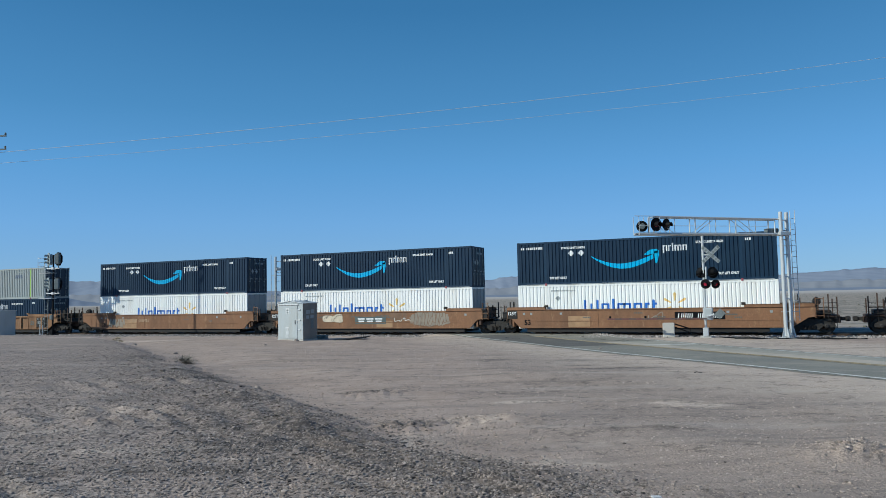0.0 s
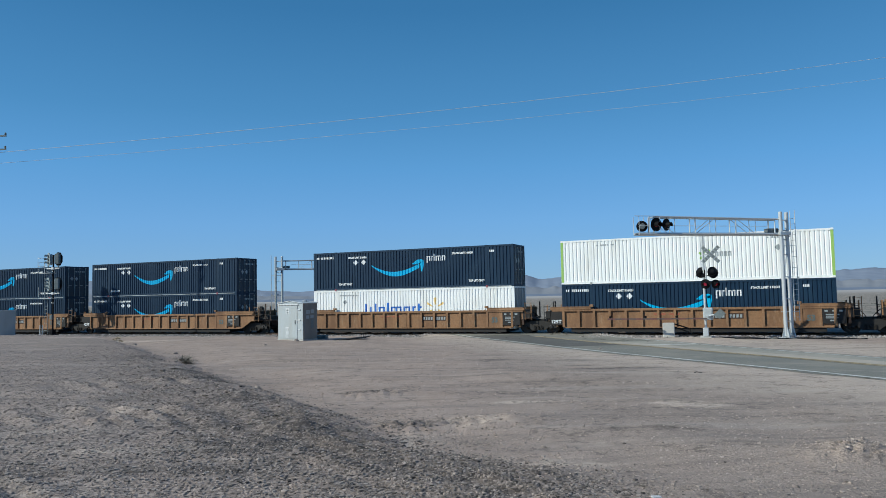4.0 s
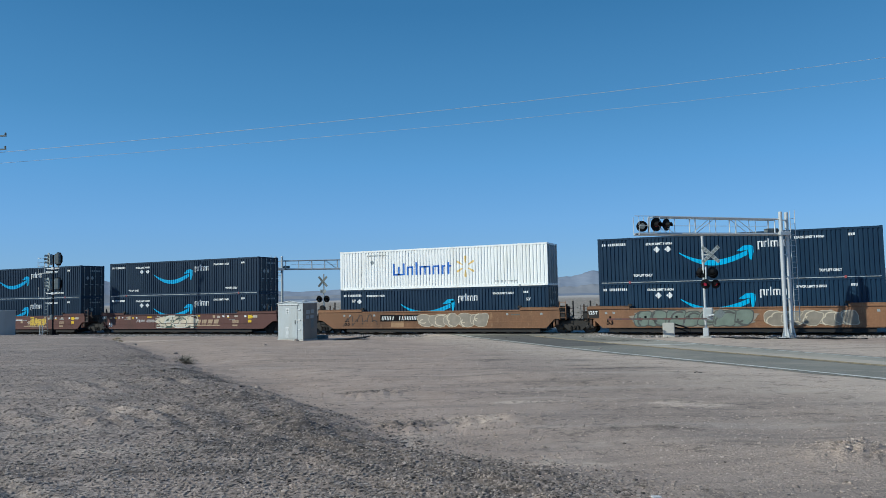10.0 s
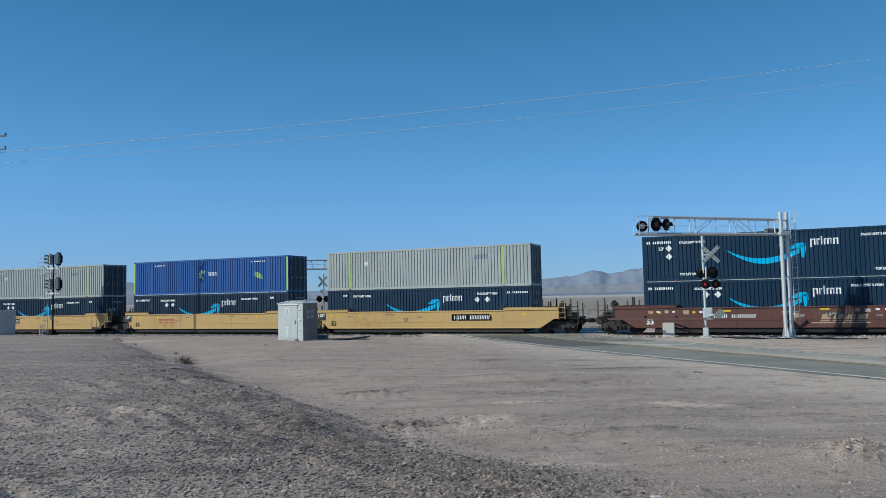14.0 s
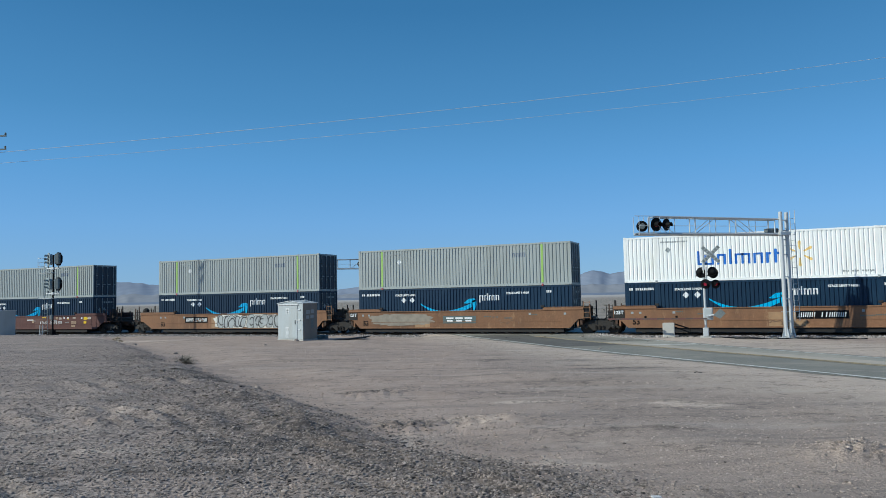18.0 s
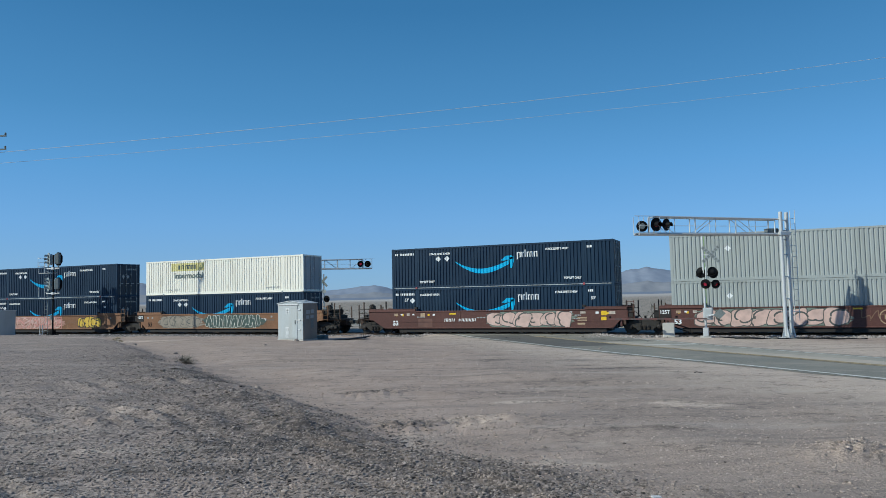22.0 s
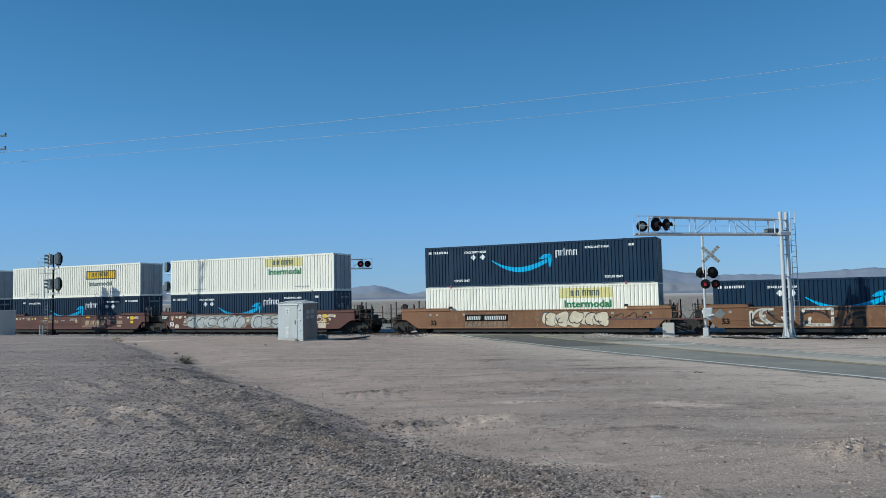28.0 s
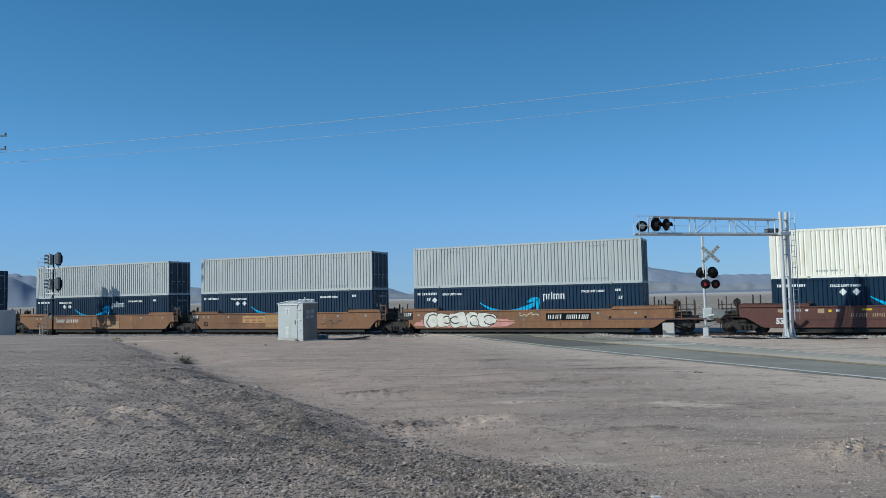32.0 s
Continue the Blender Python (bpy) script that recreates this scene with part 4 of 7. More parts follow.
def shell_meshes(key, wall, frame, end):
    """The bare box: ribbed walls, frame, roof, ends with doors, corner castings."""
    if key in SHELLS:
        return SHELLS[key]
    z0, z1 = 0.16, TALL - 0.12
    near = Geo()
    far = Geo()
    for a, b, da, db in zip(BREAKS, BREAKS[1:], DEPTHS, DEPTHS[1:]):
        if b - a > 0.159 and (abs(a - 1.9) < 0.02 or abs(a - 14.09) < 0.02):
            continue
        near.poly([(a, da, z0), (b, db, z0), (b, db, z1), (a, da, z1)])
        far.poly([(a, WIDE - da, z0), (b, WIDE - db, z0), (b, WIDE - db, z1), (a, WIDE - da, z1)])
    fr = Geo()
    for y0, y1 in ((0.0, 0.09), (WIDE - 0.09, WIDE)):
        fr.box(0.17, LONG - 0.17, y0, y1, 0.0, 0.17)
        fr.box(0.17, LONG - 0.17, y0, y1, TALL - 0.13, TALL - 0.012)
        for x in (0.0, LONG - 0.17):
            fr.box(x, x + 0.17, y0, y1 if y0 == 0 else y1, 0.12, TALL - 0.12)
        for x in (1.90, 14.09):
            fr.box(x, x + 0.16, y0 + (0.004 if y0 == 0 else 0), y1 - (0.004 if y0 else 0), 0.17, TALL - 0.13)
    for x in (0.0, LONG - 0.12):
        fr.box(x, x + 0.12, 0.09, WIDE - 0.09, 0.0, 0.16)
        fr.box(x, x + 0.12, 0.09, WIDE - 0.09, TALL - 0.13, TALL - 0.012)
    roof = Geo()
    n = 60
    for i in range(n):
        a, b = 0.12 + (LONG - 0.24) * i / n, 0.12 + (LONG - 0.24) * (i + 1) / n
        za, zb = (TALL - 0.030, TALL - 0.030) if i % 2 else (TALL - 0.05, TALL - 0.05)
        roof.poly([(a, 0.09, za), (b - 0.06, 0.09, za), (b - 0.06, WIDE - 0.09, za), (a, WIDE - 0.09, za)])
        zn = TALL - 0.05 if i % 2 else TALL - 0.030
        roof.poly([(b - 0.06, 0.09, za), (b, 0.09, zn), (b, WIDE - 0.09, zn), (b - 0.06, WIDE - 0.09, za)])
    floor = Geo().box(0.12, LONG - 0.12, 0.09, WIDE - 0.09, 0.10, 0.16)
    doors = []
    for y0, y1 in ((0.095, WIDE / 2 - 0.01), (WIDE / 2 + 0.01, WIDE - 0.095)):
        d = Geo()
        k = 4
        hgt = (TALL - 0.30) / k
        for j in range(k):
            d.box(LONG - 0.06, LONG - 0.02, y0, y1, 0.165 + j * hgt, 0.165 + (j + 1) * hgt - 0.03)
        d.box(LONG - 0.08, LONG - 0.055, y0, y1, 0.165, TALL - 0.135)
        doors.append(d.mesh("door_leaf", end))
    rod = Geo()
    rod.tube((0, 0, 0.10), (0, 0, TALL - 0.10), 0.019, k=6)
    for z in (0.2, 0.9, 1.9, TALL - 0.22):
        rod.box(-0.025, 0.02, -0.05, 0.05, z, z + 0.07)
    rod.box(-0.005, 0.03, -0.02, 0.30, 1.12, 1.17)
    front = Geo()
    for i in range(9):
        y = 0.09 + (WIDE - 0.18) * i / 9
        w = (WIDE - 0.18) / 9
        front.box(0.02 if i % 2 else 0.05, 0.08, y, y + w, 0.16, TALL - 0.13)
    cast = Geo().box(-0.09, 0.09, -0.082, 0.082, -0.06, 0.06, 0.01)
    ms = {"near_wall": near.mesh("ribbed_wall", wall), "far_wall": far.mesh("ribbed_wall", wall), "frame": fr.mesh("frame", frame), "roof": roof.mesh("roof", frame), "floor": floor.mesh("floor_pan", M_DARK),
          "doors": doors, "rod": rod.mesh("lock_rod", M_FAINT), "front": front.mesh("front_end", end), "cast": cast.mesh("corner_casting", frame), "lip": Geo().box(0.19, LONG - 0.19, -0.016, 0.0, 0.004, 0.042).mesh("rail_lip", M_LIP if key in ("navy", "blue") else frame), "tag": Geo().box(-0.06, 0.06, -0.03, 0.0, -0.07, 0.09, 0.01).mesh("lock_tag", M_RED if key in ("navy", "grey") else M_FAINT)}
    SHELLS[key] = ms
    return ms


def shell(key, wall, frame, end, label, group):
    ob = tagged(new("freight_container"), label, "container", group)
    ms = shell_meshes(key, wall, frame, end)
    for name, k in (("rail_lip", "lip"), ("ribbed_wall", "near_wall"), ("ribbed_wall", "far_wall"), ("frame", "frame"), ("roof", "roof"), ("floor_pan", "floor"), ("front_end", "front")):
        part(name, ms[k], None, ob)
    for i, me in enumerate(ms["doors"]):
        leaf = part("door_leaf", me, None, ob)
        for dy in (0.28, 0.92):
            r = part("lock_rod", ms["rod"], None, leaf)
            r.location = (LONG + 0.012, 0.095 + dy + i * 1.2, 0)
    for x in (1.98, 14.17):
        part("lock_tag", ms["tag"], None, ob).location = (x, -0.012, 0.02)
    for x in (0.09, 1.98, 14.17, LONG - 0.09):
        for y in (0.077, WIDE - 0.077):
            for z in (0.062, TALL - 0.058):
                c = part("corner_casting", ms["cast"], None, ob)
                c.location = (x, y - 0.006 if y < 1 else y + 0.006, z)
    return ob


def navy_box(ob, kind):
    """Markings of the navy boxes. kind: 0 usual, 1 with one diamond and a length mark, 2 seen from its other side, 3 as 1 with two diamonds."""
    part("arrow_marking", sweep_arrow(Geo()), M_CYAN, ob, "bright cyan curved arrow")
    part("wordmark", blocks(Geo(), 9.60, 1.94, 0.37, [(0.74, 1, 0.36), (0.44, 1, 0), (0.24, 1.38, 0), (1.14, 1, 0), (0.70, 1, 0)], 0.17), M_MARK, ob, "white wordmark as plain shapes")
    small = Geo()
    bars(small, 0.28, 1.78, 2.40, 0.16, 3) if kind != 2 else bars(small, 14.4, 15.9, 2.40, 0.13, 3)
    bars(small, 14.42, 14.75, 2.40, 0.15, 4) if kind != 2 else bars(small, 1.4, 1.75, 2.40, 0.15, 4)
    part("small_print", small, M_MARK, ob)
    y = 0.006
    for x, w in (((3.05, 1.6), (11.58, 1.6)) if kind == 0 else ((2.25, 1.5), (12.2, 1.5))):
        part("stack_notice", words("STACK LIMIT 3 HIGH", 0.19, x, y, 2.36, w, 0.05), M_MARK, ob)
    for x in (2.22, 12.82):
        part("lift_notice", words("TOP LIFT ONLY", 0.21, x, y, 0.38, 1.2, 0.05), M_MARK, ob)
    spots = ((3.72, 2.06), (4.40, 2.06)) if kind == 0 else ((1.62, 2.02),) if kind == 1 else ((1.62, 2.10), (1.62, 1.58)) if kind == 3 else ((12.2, 2.02), (12.95, 2.02))
    for x, z in spots:
        part("hazard_diamond", diamond(Geo(), x, z), M_MARK, ob)
    if kind in (1, 3):
        part("length_mark", words("53'", 0.28, 1.0, y, 1.98), M_MARK, ob)
        part("length_mark", words("53'", 0.26, 14.6, y, 1.90), M_MARK, ob)
    ends = Geo()
    for y0 in (0.75, 1.25):
        ends.poly([(LONG - 0.016, y0, 1.55), (LONG - 0.016, y0 + 0.17, 1.75), (LONG - 0.016, y0, 1.95), (LONG - 0.016, y0 - 0.17, 1.75)])
    part("hazard_diamond", ends, M_FAINT, ob)
    plate = Geo()
    for i in range(6):
        plate.poly([(LONG - 0.016, 1.0 + i * 0.2, 2.35), (LONG - 0.016, 1.13 + i * 0.2, 2.35), (LONG - 0.016, 1.13 + i * 0.2, 2.48), (LONG - 0.016, 1.0 + i * 0.2, 2.48)])
    part("small_print", plate, M_FAINT, ob)


def store_box(ob):
    part("wordmark", blocks(Geo(), 4.48, 0.98, 0.64, [(1.50, 1.36, -1), (0.82, 1, 0), (0.24, 1.45, 0), (1.36, 1, 0), (0.82, 1, 0), (0.44, 1, 0), (0.44, 1.3, 0)], 0.27), M_ROYAL, ob, "royal blue wordmark as plain shapes")
    g = Geo()
    for k in range(6):
        a = math.pi / 2 + k * math.pi / 3
        c, s = math.cos(a), math.sin(a)
        decal(g, [(10.2 + c * r - s * w, 1.47 + s * r + c * w) for r, w in ((0.25, 0.035), (0.70, 0.085), (0.78, 0.0), (0.70, -0.085), (0.25, -0.035))])
    part("spark_marking", g, M_GOLD, ob, "golden six-rayed spark")
    sp = Geo()
    bars(sp, 2.3, 3.9, 2.45, 0.10, 6)
    bars(sp, 12.4, 14.0, 0.32, 0.09, 7)
    part("small_print", sp, M_FAINT, ob)
    part("hazard_diamond", diamond(Geo(), 2.75, 2.0, 0.18), M_FAINT, ob)


def banded_box(ob, kind):
    """kind: grey with inner lime bands; edged: white or blue with lime edges; plain: no bands."""
    sp = Geo()
    bars(sp, 2.4, 3.6, 2.46, 0.09, 8)
    bars(sp, 12.6, 13.9, 2.46, 0.09, 9)
    mark = M_MARK if kind == "blue" else M_FAINT
    part("small_print", sp, mark, ob)
    if kind == "grey":
        for x in (1.905, 14.095):
            part("lime_band", Geo().poly([(x, -0.004, 0.18), (x + 0.15, -0.004, 0.18), (x + 0.15, -0.004, TALL - 0.14), (x, -0.004, TALL - 0.14)]), M_LIME, ob, "lime green painted band")
        part("wordmark", blocks(Geo(), 12.06, 1.95, 0.30, [(0.68, 1, 0), (0.68, 1, 0), (0.5, 1, 0), (0.68, 1, 0)], 0.2), M_DIMBLUE, ob)
        part("hazard_diamond", diamond(Geo(), 3.40, 1.95, 0.19), M_MARK, ob)
    elif kind in ("white", "blue"):
        for x in (0.005, LONG - 0.165):
            part("lime_band", Geo().poly([(x, -0.004, 0.12), (x + 0.16, -0.004, 0.12), (x + 0.16, -0.004, TALL - 0.12), (x, -0.004, TALL - 0.12)]), M_LIME, ob, "lime green painted edge")
        x = 8.15 if kind == "blue" else 9.65
        part("wordmark", blocks(Geo(), x, 1.48, 0.30, [(0.68, 1, 0), (0.68, 1, 0), (0.5, 1, 0), (0.68, 1, 0)], 0.2), M_MARK if kind == "blue" else M_FAINT, ob)
        g = Geo()
        for k in range(5):
            a = 0.9 + k * 0.95
            decal(g, [(x - 0.55 + math.cos(a) * r - math.sin(a) * w, 1.6 + math.sin(a) * r + math.cos(a) * w) for r, w in ((0.16, 0.07), (0.40, 0.07), (0.40, -0.07), (0.16, -0.07))])
        part("emblem", g, M_LIME, ob)
        if kind == "blue":
            leaf = Geo()
            for k in range(3):
                decal(leaf, [(12.85, 1.70 - k * 0.13), (13.3, 1.62 - k * 0.15), (13.75, 1.28 - k * 0.1), (13.2, 1.48 - k * 0.15)])
            part("leaf_marking", leaf, M_LIME, ob)
        else:
            part("hazard_diamond", diamond(Geo(), 13.2, 1.9, 0.2), M_FAINT, ob)
    else:
        sp2 = Geo()
        bars(sp2, 12.4, 14.0, 0.32, 0.09, 7)
        part("small_print", sp2, mark, ob)


def cream_box(ob, x, z, panel, ink, framed):
    """A cream box with a wide name panel at x and a word under it."""
    top = z + 0.66
    if framed:
        part("name_panel", decal(Geo(), [(x, z - 0.12), (x + 3.6, z - 0.12), (x + 3.6, top), (x, top)]), M_SLATEMARK, ob)
        part("name_panel", decal(Geo(), [(x + 0.10, z - 0.02), (x + 3.5, z - 0.02), (x + 3.5, top - 0.10), (x + 0.10, top - 0.10)], 0.008), panel, ob, "yellow name panel with plain dark shapes")
    else:
        part("name_panel", decal(Geo(), [(x, z), (x + 3.55, z), (x + 3.55, top), (x, top)]), panel, ob, "yellow name panel with plain dark shapes")
    part("wordmark", blocks(Geo(), x + 0.78, z + 0.14, 0.36, [(0.5, 1, 0), (-0.12, 0, 0), (0.62, 1, 0), (-0.28, 0, 0), (0.66, 1, 0), (0.66, 1, 0), (0.66, 1, 0), (0.6, 1, 0)], 0.17, 0.012), M_SLATEMARK, ob)
    word = words("Intermodal", 0.56 if framed else 0.64, x + 0.35, 0.004, z - (0.68 if framed else 0.60), 2.8 if framed else 3.1)
    part("lettering", word, ink, ob, "the word Intermodal in dark letters")
    sp = Geo()
    bars(sp, 2.4, 3.8, 0.36, 0.09, 12)
    bars(sp, 12.6, 13.9, 0.36, 0.09, 13)
    part("small_print", sp, M_FAINT, ob)


STYLES = {
    "P": ("navy", M_NAVY, M_NAVY, M_NAVY_END, "navy blue corrugated container with cyan arrow", lambda o: navy_box(o, 0)),
    "Q": ("navy", M_NAVY, M_NAVY, M_NAVY_END, "navy blue container with cyan arrow and one diamond", lambda o: navy_box(o, 1)),
    "U": ("navy", M_NAVY, M_NAVY, M_NAVY_END, "navy blue container with cyan arrow and stacked diamonds", lambda o: navy_box(o, 3)),
    "R": ("navy", M_NAVY, M_NAVY, M_NAVY_END, "navy blue container seen from its other long side", lambda o: navy_box(o, 2)),
    "W": ("white", M_WHITE, M_WHITE, M_GREYEND, "white corrugated container with blue wordmark and gold spark", store_box),
    "G": ("grey", M_GREY, M_GREY, M_NAVY_END, "warm grey corrugated container with two lime bands", lambda o: banded_box(o, "grey")),
    "S": ("slate", M_SLATE, M_SLATE, M_NAVY_END, "plain pale slate-grey corrugated container", lambda o: banded_box(o, "plain")),
    "E": ("white", M_WHITE, M_WHITE, M_GREYEND, "white corrugated container with lime green edges", lambda o: banded_box(o, "white")),
    "B": ("blue", M_BLUE, M_BLUE, M_NAVY_END, "royal blue corrugated container with lime green edges", lambda o: banded_box(o, "blue")),
    "J": ("cream", M_CREAM, M_CREAM, M_GREYEND, "cream corrugated container, yellow panel near its front", lambda o: cream_box(o, 2.80, 1.98, M_PALEY, M_SLATEMARK, False)),
    "K": ("cream", M_CREAM, M_CREAM, M_GREYEND, "cream corrugated container with framed gold panel", lambda o: cream_box(o, 9.64, 1.68, M_YELLOW, M_SLATEMARK, True)),
    "L": ("cream", M_CREAM, M_CREAM, M_GREYEND, "cream corrugated container with yellow panel and green word", lambda o: cream_box(o, 9.68, 2.02, M_YELLOW, M_GREEN, False)),
    "M": ("cream", M_CREAM, M_CREAM, M_GREYEND, "cream corrugated container with faded yellow panel", lambda o: cream_box(o, 9.75, 2.0, M_PALEY, M_GREEN, False)),
}
MOVERS = []
MADE = {}


def container(style, u, level):
    """One box on the train, its left end at u."""
    place = pose(*along_track(u, SIDE, RAIL + (0.36 if level == 0 else 0.36 + TALL + 0.004)), 0, 0, TURN)
    if style in MADE:
        ob = copy_thing(MADE[style], place)
    else:
        key, wall, frame, end, label, marks = STYLES[style]
        ob = shell(key, wall, frame, end, label, "stacked containers on the train")
        marks(ob)
        ob.matrix_basis = place
        MADE[style] = ob
    MOVERS.append((ob, u, SIDE, place.translation.z))
    return ob


# ---- articulated well cars ----
NEAR, FARS = -0.21, 2.80       # outer planes of a car's sides
UNIT = {}


def truck(parent, x):
    """A four-wheel truck; the bolster carries frames, wheels and axles."""
    yc = 1.295
    b = Geo().box(x - 0.2, x + 0.2, yc - 1.05, yc + 1.05, 0.50, 0.78, 0.03)
    b.box(x - 0.45, x + 0.45, yc - 0.35, yc + 0.35, 0.70, 0.95, 0.04)
    bolster = part("truck", b, M_TRUCK, parent)
    outline = [(-1.28, 0.40), (-1.28, 0.58), (-0.95, 0.72), (-0.45, 0.86), (0.45, 0.86), (0.95, 0.72), (1.28, 0.58), (1.28, 0.40), (1.0, 0.36), (0.72, 0.46), (0.42, 0.22), (-0.42, 0.22), (-0.72, 0.46), (-1.0, 0.36)]
    for y in (yc - 1.12, yc + 0.98):
        f = Geo().slab([(x + a, z) for a, z in outline], y, y + 0.14)
        frame_ = part("side_frame", f, M_TRUCK, bolster)
        for dx in (-0.24, 0.0, 0.24):
            sp = Geo().path([(x + dx + 0.07 * math.cos(q * 1.3), y - 0.03 + 0.07 * math.sin(q * 1.3), 0.29 + 0.0095 * q) for q in range(28)], 0.016, 5)
            part("coil_spring", sp, M_DARK, bolster)
        for dx in (-0.89, 0.89):
            sp = Geo().turn([(0, 0.13), (0.05, 0.13), (0.08, 0.07)], (x + dx, y + (0.0 if y < 1 else 0.14), 0.46), (0, -1 if y < 1 else 1, 0), 10)
            part("bearing_cap", sp, M_DARK, bolster)
    for dx in (-0.89, 0.89):
        part("axle", Geo().tube((x + dx, yc - 0.95, 0.46), (x + dx, yc + 0.95, 0.46), 0.085), M_WHEEL, bolster)
        for s in (-1, 1):
            w = Geo().turn([(-0.07, 0.10), (-0.07, 0.20), (-0.03, 0.22), (-0.04, 0.38), (-0.065, 0.40), (-0.065, 0.46), (0.03, 0.46), (0.035, 0.485), (0.065, 0.485), (0.065, 0.40), (0.03, 0.36), (0.03, 0.2), (0.07, 0.15)], (x + dx, yc - s * 0.75, 0.46), (0, s, 0), 20)
            part("wheel", w, M_WHEEL, bolster)


def ladder(parent, x, y, z0, z1, material, w=0.42):
    g = Geo()
    for dx in (0, w):
        g.tube((x + dx, y, z0), (x + dx, y, z1), 0.022, k=6)
    k = max(int((z1 - z0) / 0.3), 2)
    for i in range(k):
        z = z0 + 0.12 + i * (z1 - z0 - 0.2) / (k - 1)
        g.tube((x, y, z), (x + w, y, z), 0.016, k=6)
    return part("ladder", g, material, parent)


def car_end(car, side, coupled, paint, ribbed):
    """Platform, posts and gear at one end. side: -1 left, 1 right. coupled: a coupler end, not a shared truck."""
    x0 = 0.0 if side < 0 else LONG
    s = side

    def bx(g, a, b, *rest):
        return g.box(min(x0 + s * a, x0 + s * b), max(x0 + s * a, x0 + s * b), *rest)
    reach = 3.15 if coupled else 1.15
    plat = bx(Geo(), 0.55, reach, 0.35, 2.24, 0.98, 1.10, 0.02)
    bx(plat, 0.5, 0.66, NEAR + 0.08, FARS - 0.08, 0.62, 1.58)
    part("end_platform", plat, M_RUSTY, car)
    bulk = bx(Geo(), 0.30, 0.42, NEAR + 0.07, FARS - 0.07, 0.5, 1.60)
    part("bulkhead", bulk, paint, car)
    sillg = bx(Geo(), 0.4, reach + 0.1, 0.95, 1.64, 0.62, 0.98, 0.03)
    part("draft_sill", sillg, M_RUSTY, car)
    tall = 2.35 if coupled else 2.15
    for i, (a, y) in enumerate(((0.62, 0.2), (1.05, 0.2), (1.05, 2.3), (0.62, 2.3))):
        g = bx(Geo(), a, a + 0.08, y, y + 0.06, 1.08, tall - 0.22 * (i % 2))
        bx(g, a - 0.03, a + 0.11, y - 0.02, y + 0.08, 1.08, 1.14)
        part("post", g, paint if ribbed and i % 2 else (M_RUSTY if i % 2 else M_DARK), car)
    for y in (0.23, 2.33):
        part("hand_rail", Geo().tube((x0 + s * 0.64, y, 1.62), (x0 + s * 1.08, y, 1.62), 0.018, k=6), M_DARK, car)
    box = bx(Geo(), 0.75, 1.02, 0.55, 0.95, 1.10, 1.46, 0.03)
    part("brake_box", box, M_DARK, car)
    pts = [(x0 + s * (0.7 + 0.09 * i), 0.75 + 0.02 * i, 1.20 - 0.9 * (i / 9 - 0.5) ** 2 + 0.42 - 0.05 * i) for i in range(10)]
    part("hose", Geo().path(pts, 0.022), M_BLACK, car)
    pts = [(x0 + s * (0.55 + 0.12 * i), 0.42, 0.85 - 0.28 * math.sin(math.pi * i / 9)) for i in range(10)]
    part("hose", Geo().path(pts, 0.02), M_BLACK, car)
    if coupled:
        truck(car, x0 + s * 1.55)
        cg = bx(Geo(), 3.1, 3.62, 1.18, 1.41, 0.74, 0.95, 0.02)
        bx(cg, 3.50, 3.76, 1.08, 1.52, 0.70, 0.99, 0.04)
        part("coupler", cg, M_TRUCK, car)
        wheel_ = Geo()
        n = 14
        cx, cy, cz = x0 + s * 1.98, 0.42, 1.90
        pts = [(cx + 0.22 * math.cos(2 * math.pi * i / n), cy, cz + 0.22 * math.sin(2 * math.pi * i / n)) for i in range(n + 1)]
        wheel_.path(pts, 0.022)
        for i in range(3):
            a = 2 * math.pi * i / 3
            wheel_.tube((cx, cy, cz), (cx + 0.21 * math.cos(a), cy, cz + 0.21 * math.sin(a)), 0.014, k=5)
        part("brake_wheel", wheel_, M_DARK, car)
        st = bx(Geo(), 1.90, 2.06, 0.46, 0.70, 1.08, 2.16, 0.02)
        bx(st, 1.82, 2.16, 0.44, 0.80, 1.7, 2.08, 0.05)
        bx(st, 1.35, 1.82, 0.60, 1.10, 1.40, 1.78, 0.06)
        part("brake_stand", st, M_DARK, car)
        gear = bx(Geo(), 1.95, 2.75, 0.5, 2.0, 1.09, 1.38, 0.05)
        part("air_reservoir", gear, M_TRUCK, car)
        for a, y in ((2.0, 0.3), (2.55, 0.3), (3.0, 0.34), (2.9, 2.25), (2.0, 2.25)):
            part("post", bx(Geo(), a, a + 0.07, y, y + 0.06, 1.08, 1.95 + 0.2 * ((a * 7) % 2)), M_RUSTY, car)
        for z_, y_ in ((1.50, 0.32), (1.80, 0.32), (1.50, 2.27)):
            part("hand_rail", Geo().tube((x0 + s * 1.05, y_, z_), (x0 + s * 3.05, y_, z_), 0.02, k=6), M_DARK, car)
        vb = bx(Geo(), 1.15, 1.5, 0.30, 0.62, 1.1, 1.42, 0.03)
        bx(vb, 1.22, 1.42, 0.26, 0.5, 1.42, 1.62, 0.03)
        vb.tube((x0 + s * 1.2, 0.28, 1.2), (x0 + s * 2.9, 0.26, 1.16), 0.03, k=6)
        part("valve_gear", vb, M_TRUCK, car)
        lv = Geo().path([(x0 + s * 3.05, 1.2, 1.02), (x0 + s * 3.12, 0.7, 0.98), (x0 + s * 3.1, 0.22, 0.85), (x0 + s * 3.1, 0.15, 0.62)], 0.02)
        part("uncoupling_lever", lv, M_RUSTY, car)
        steps = Geo()
        for dz in (0.35, 0.62, 0.9):
            bx(steps, 2.55, 3.0, 0.30, 0.36, dz, dz + 0.03)
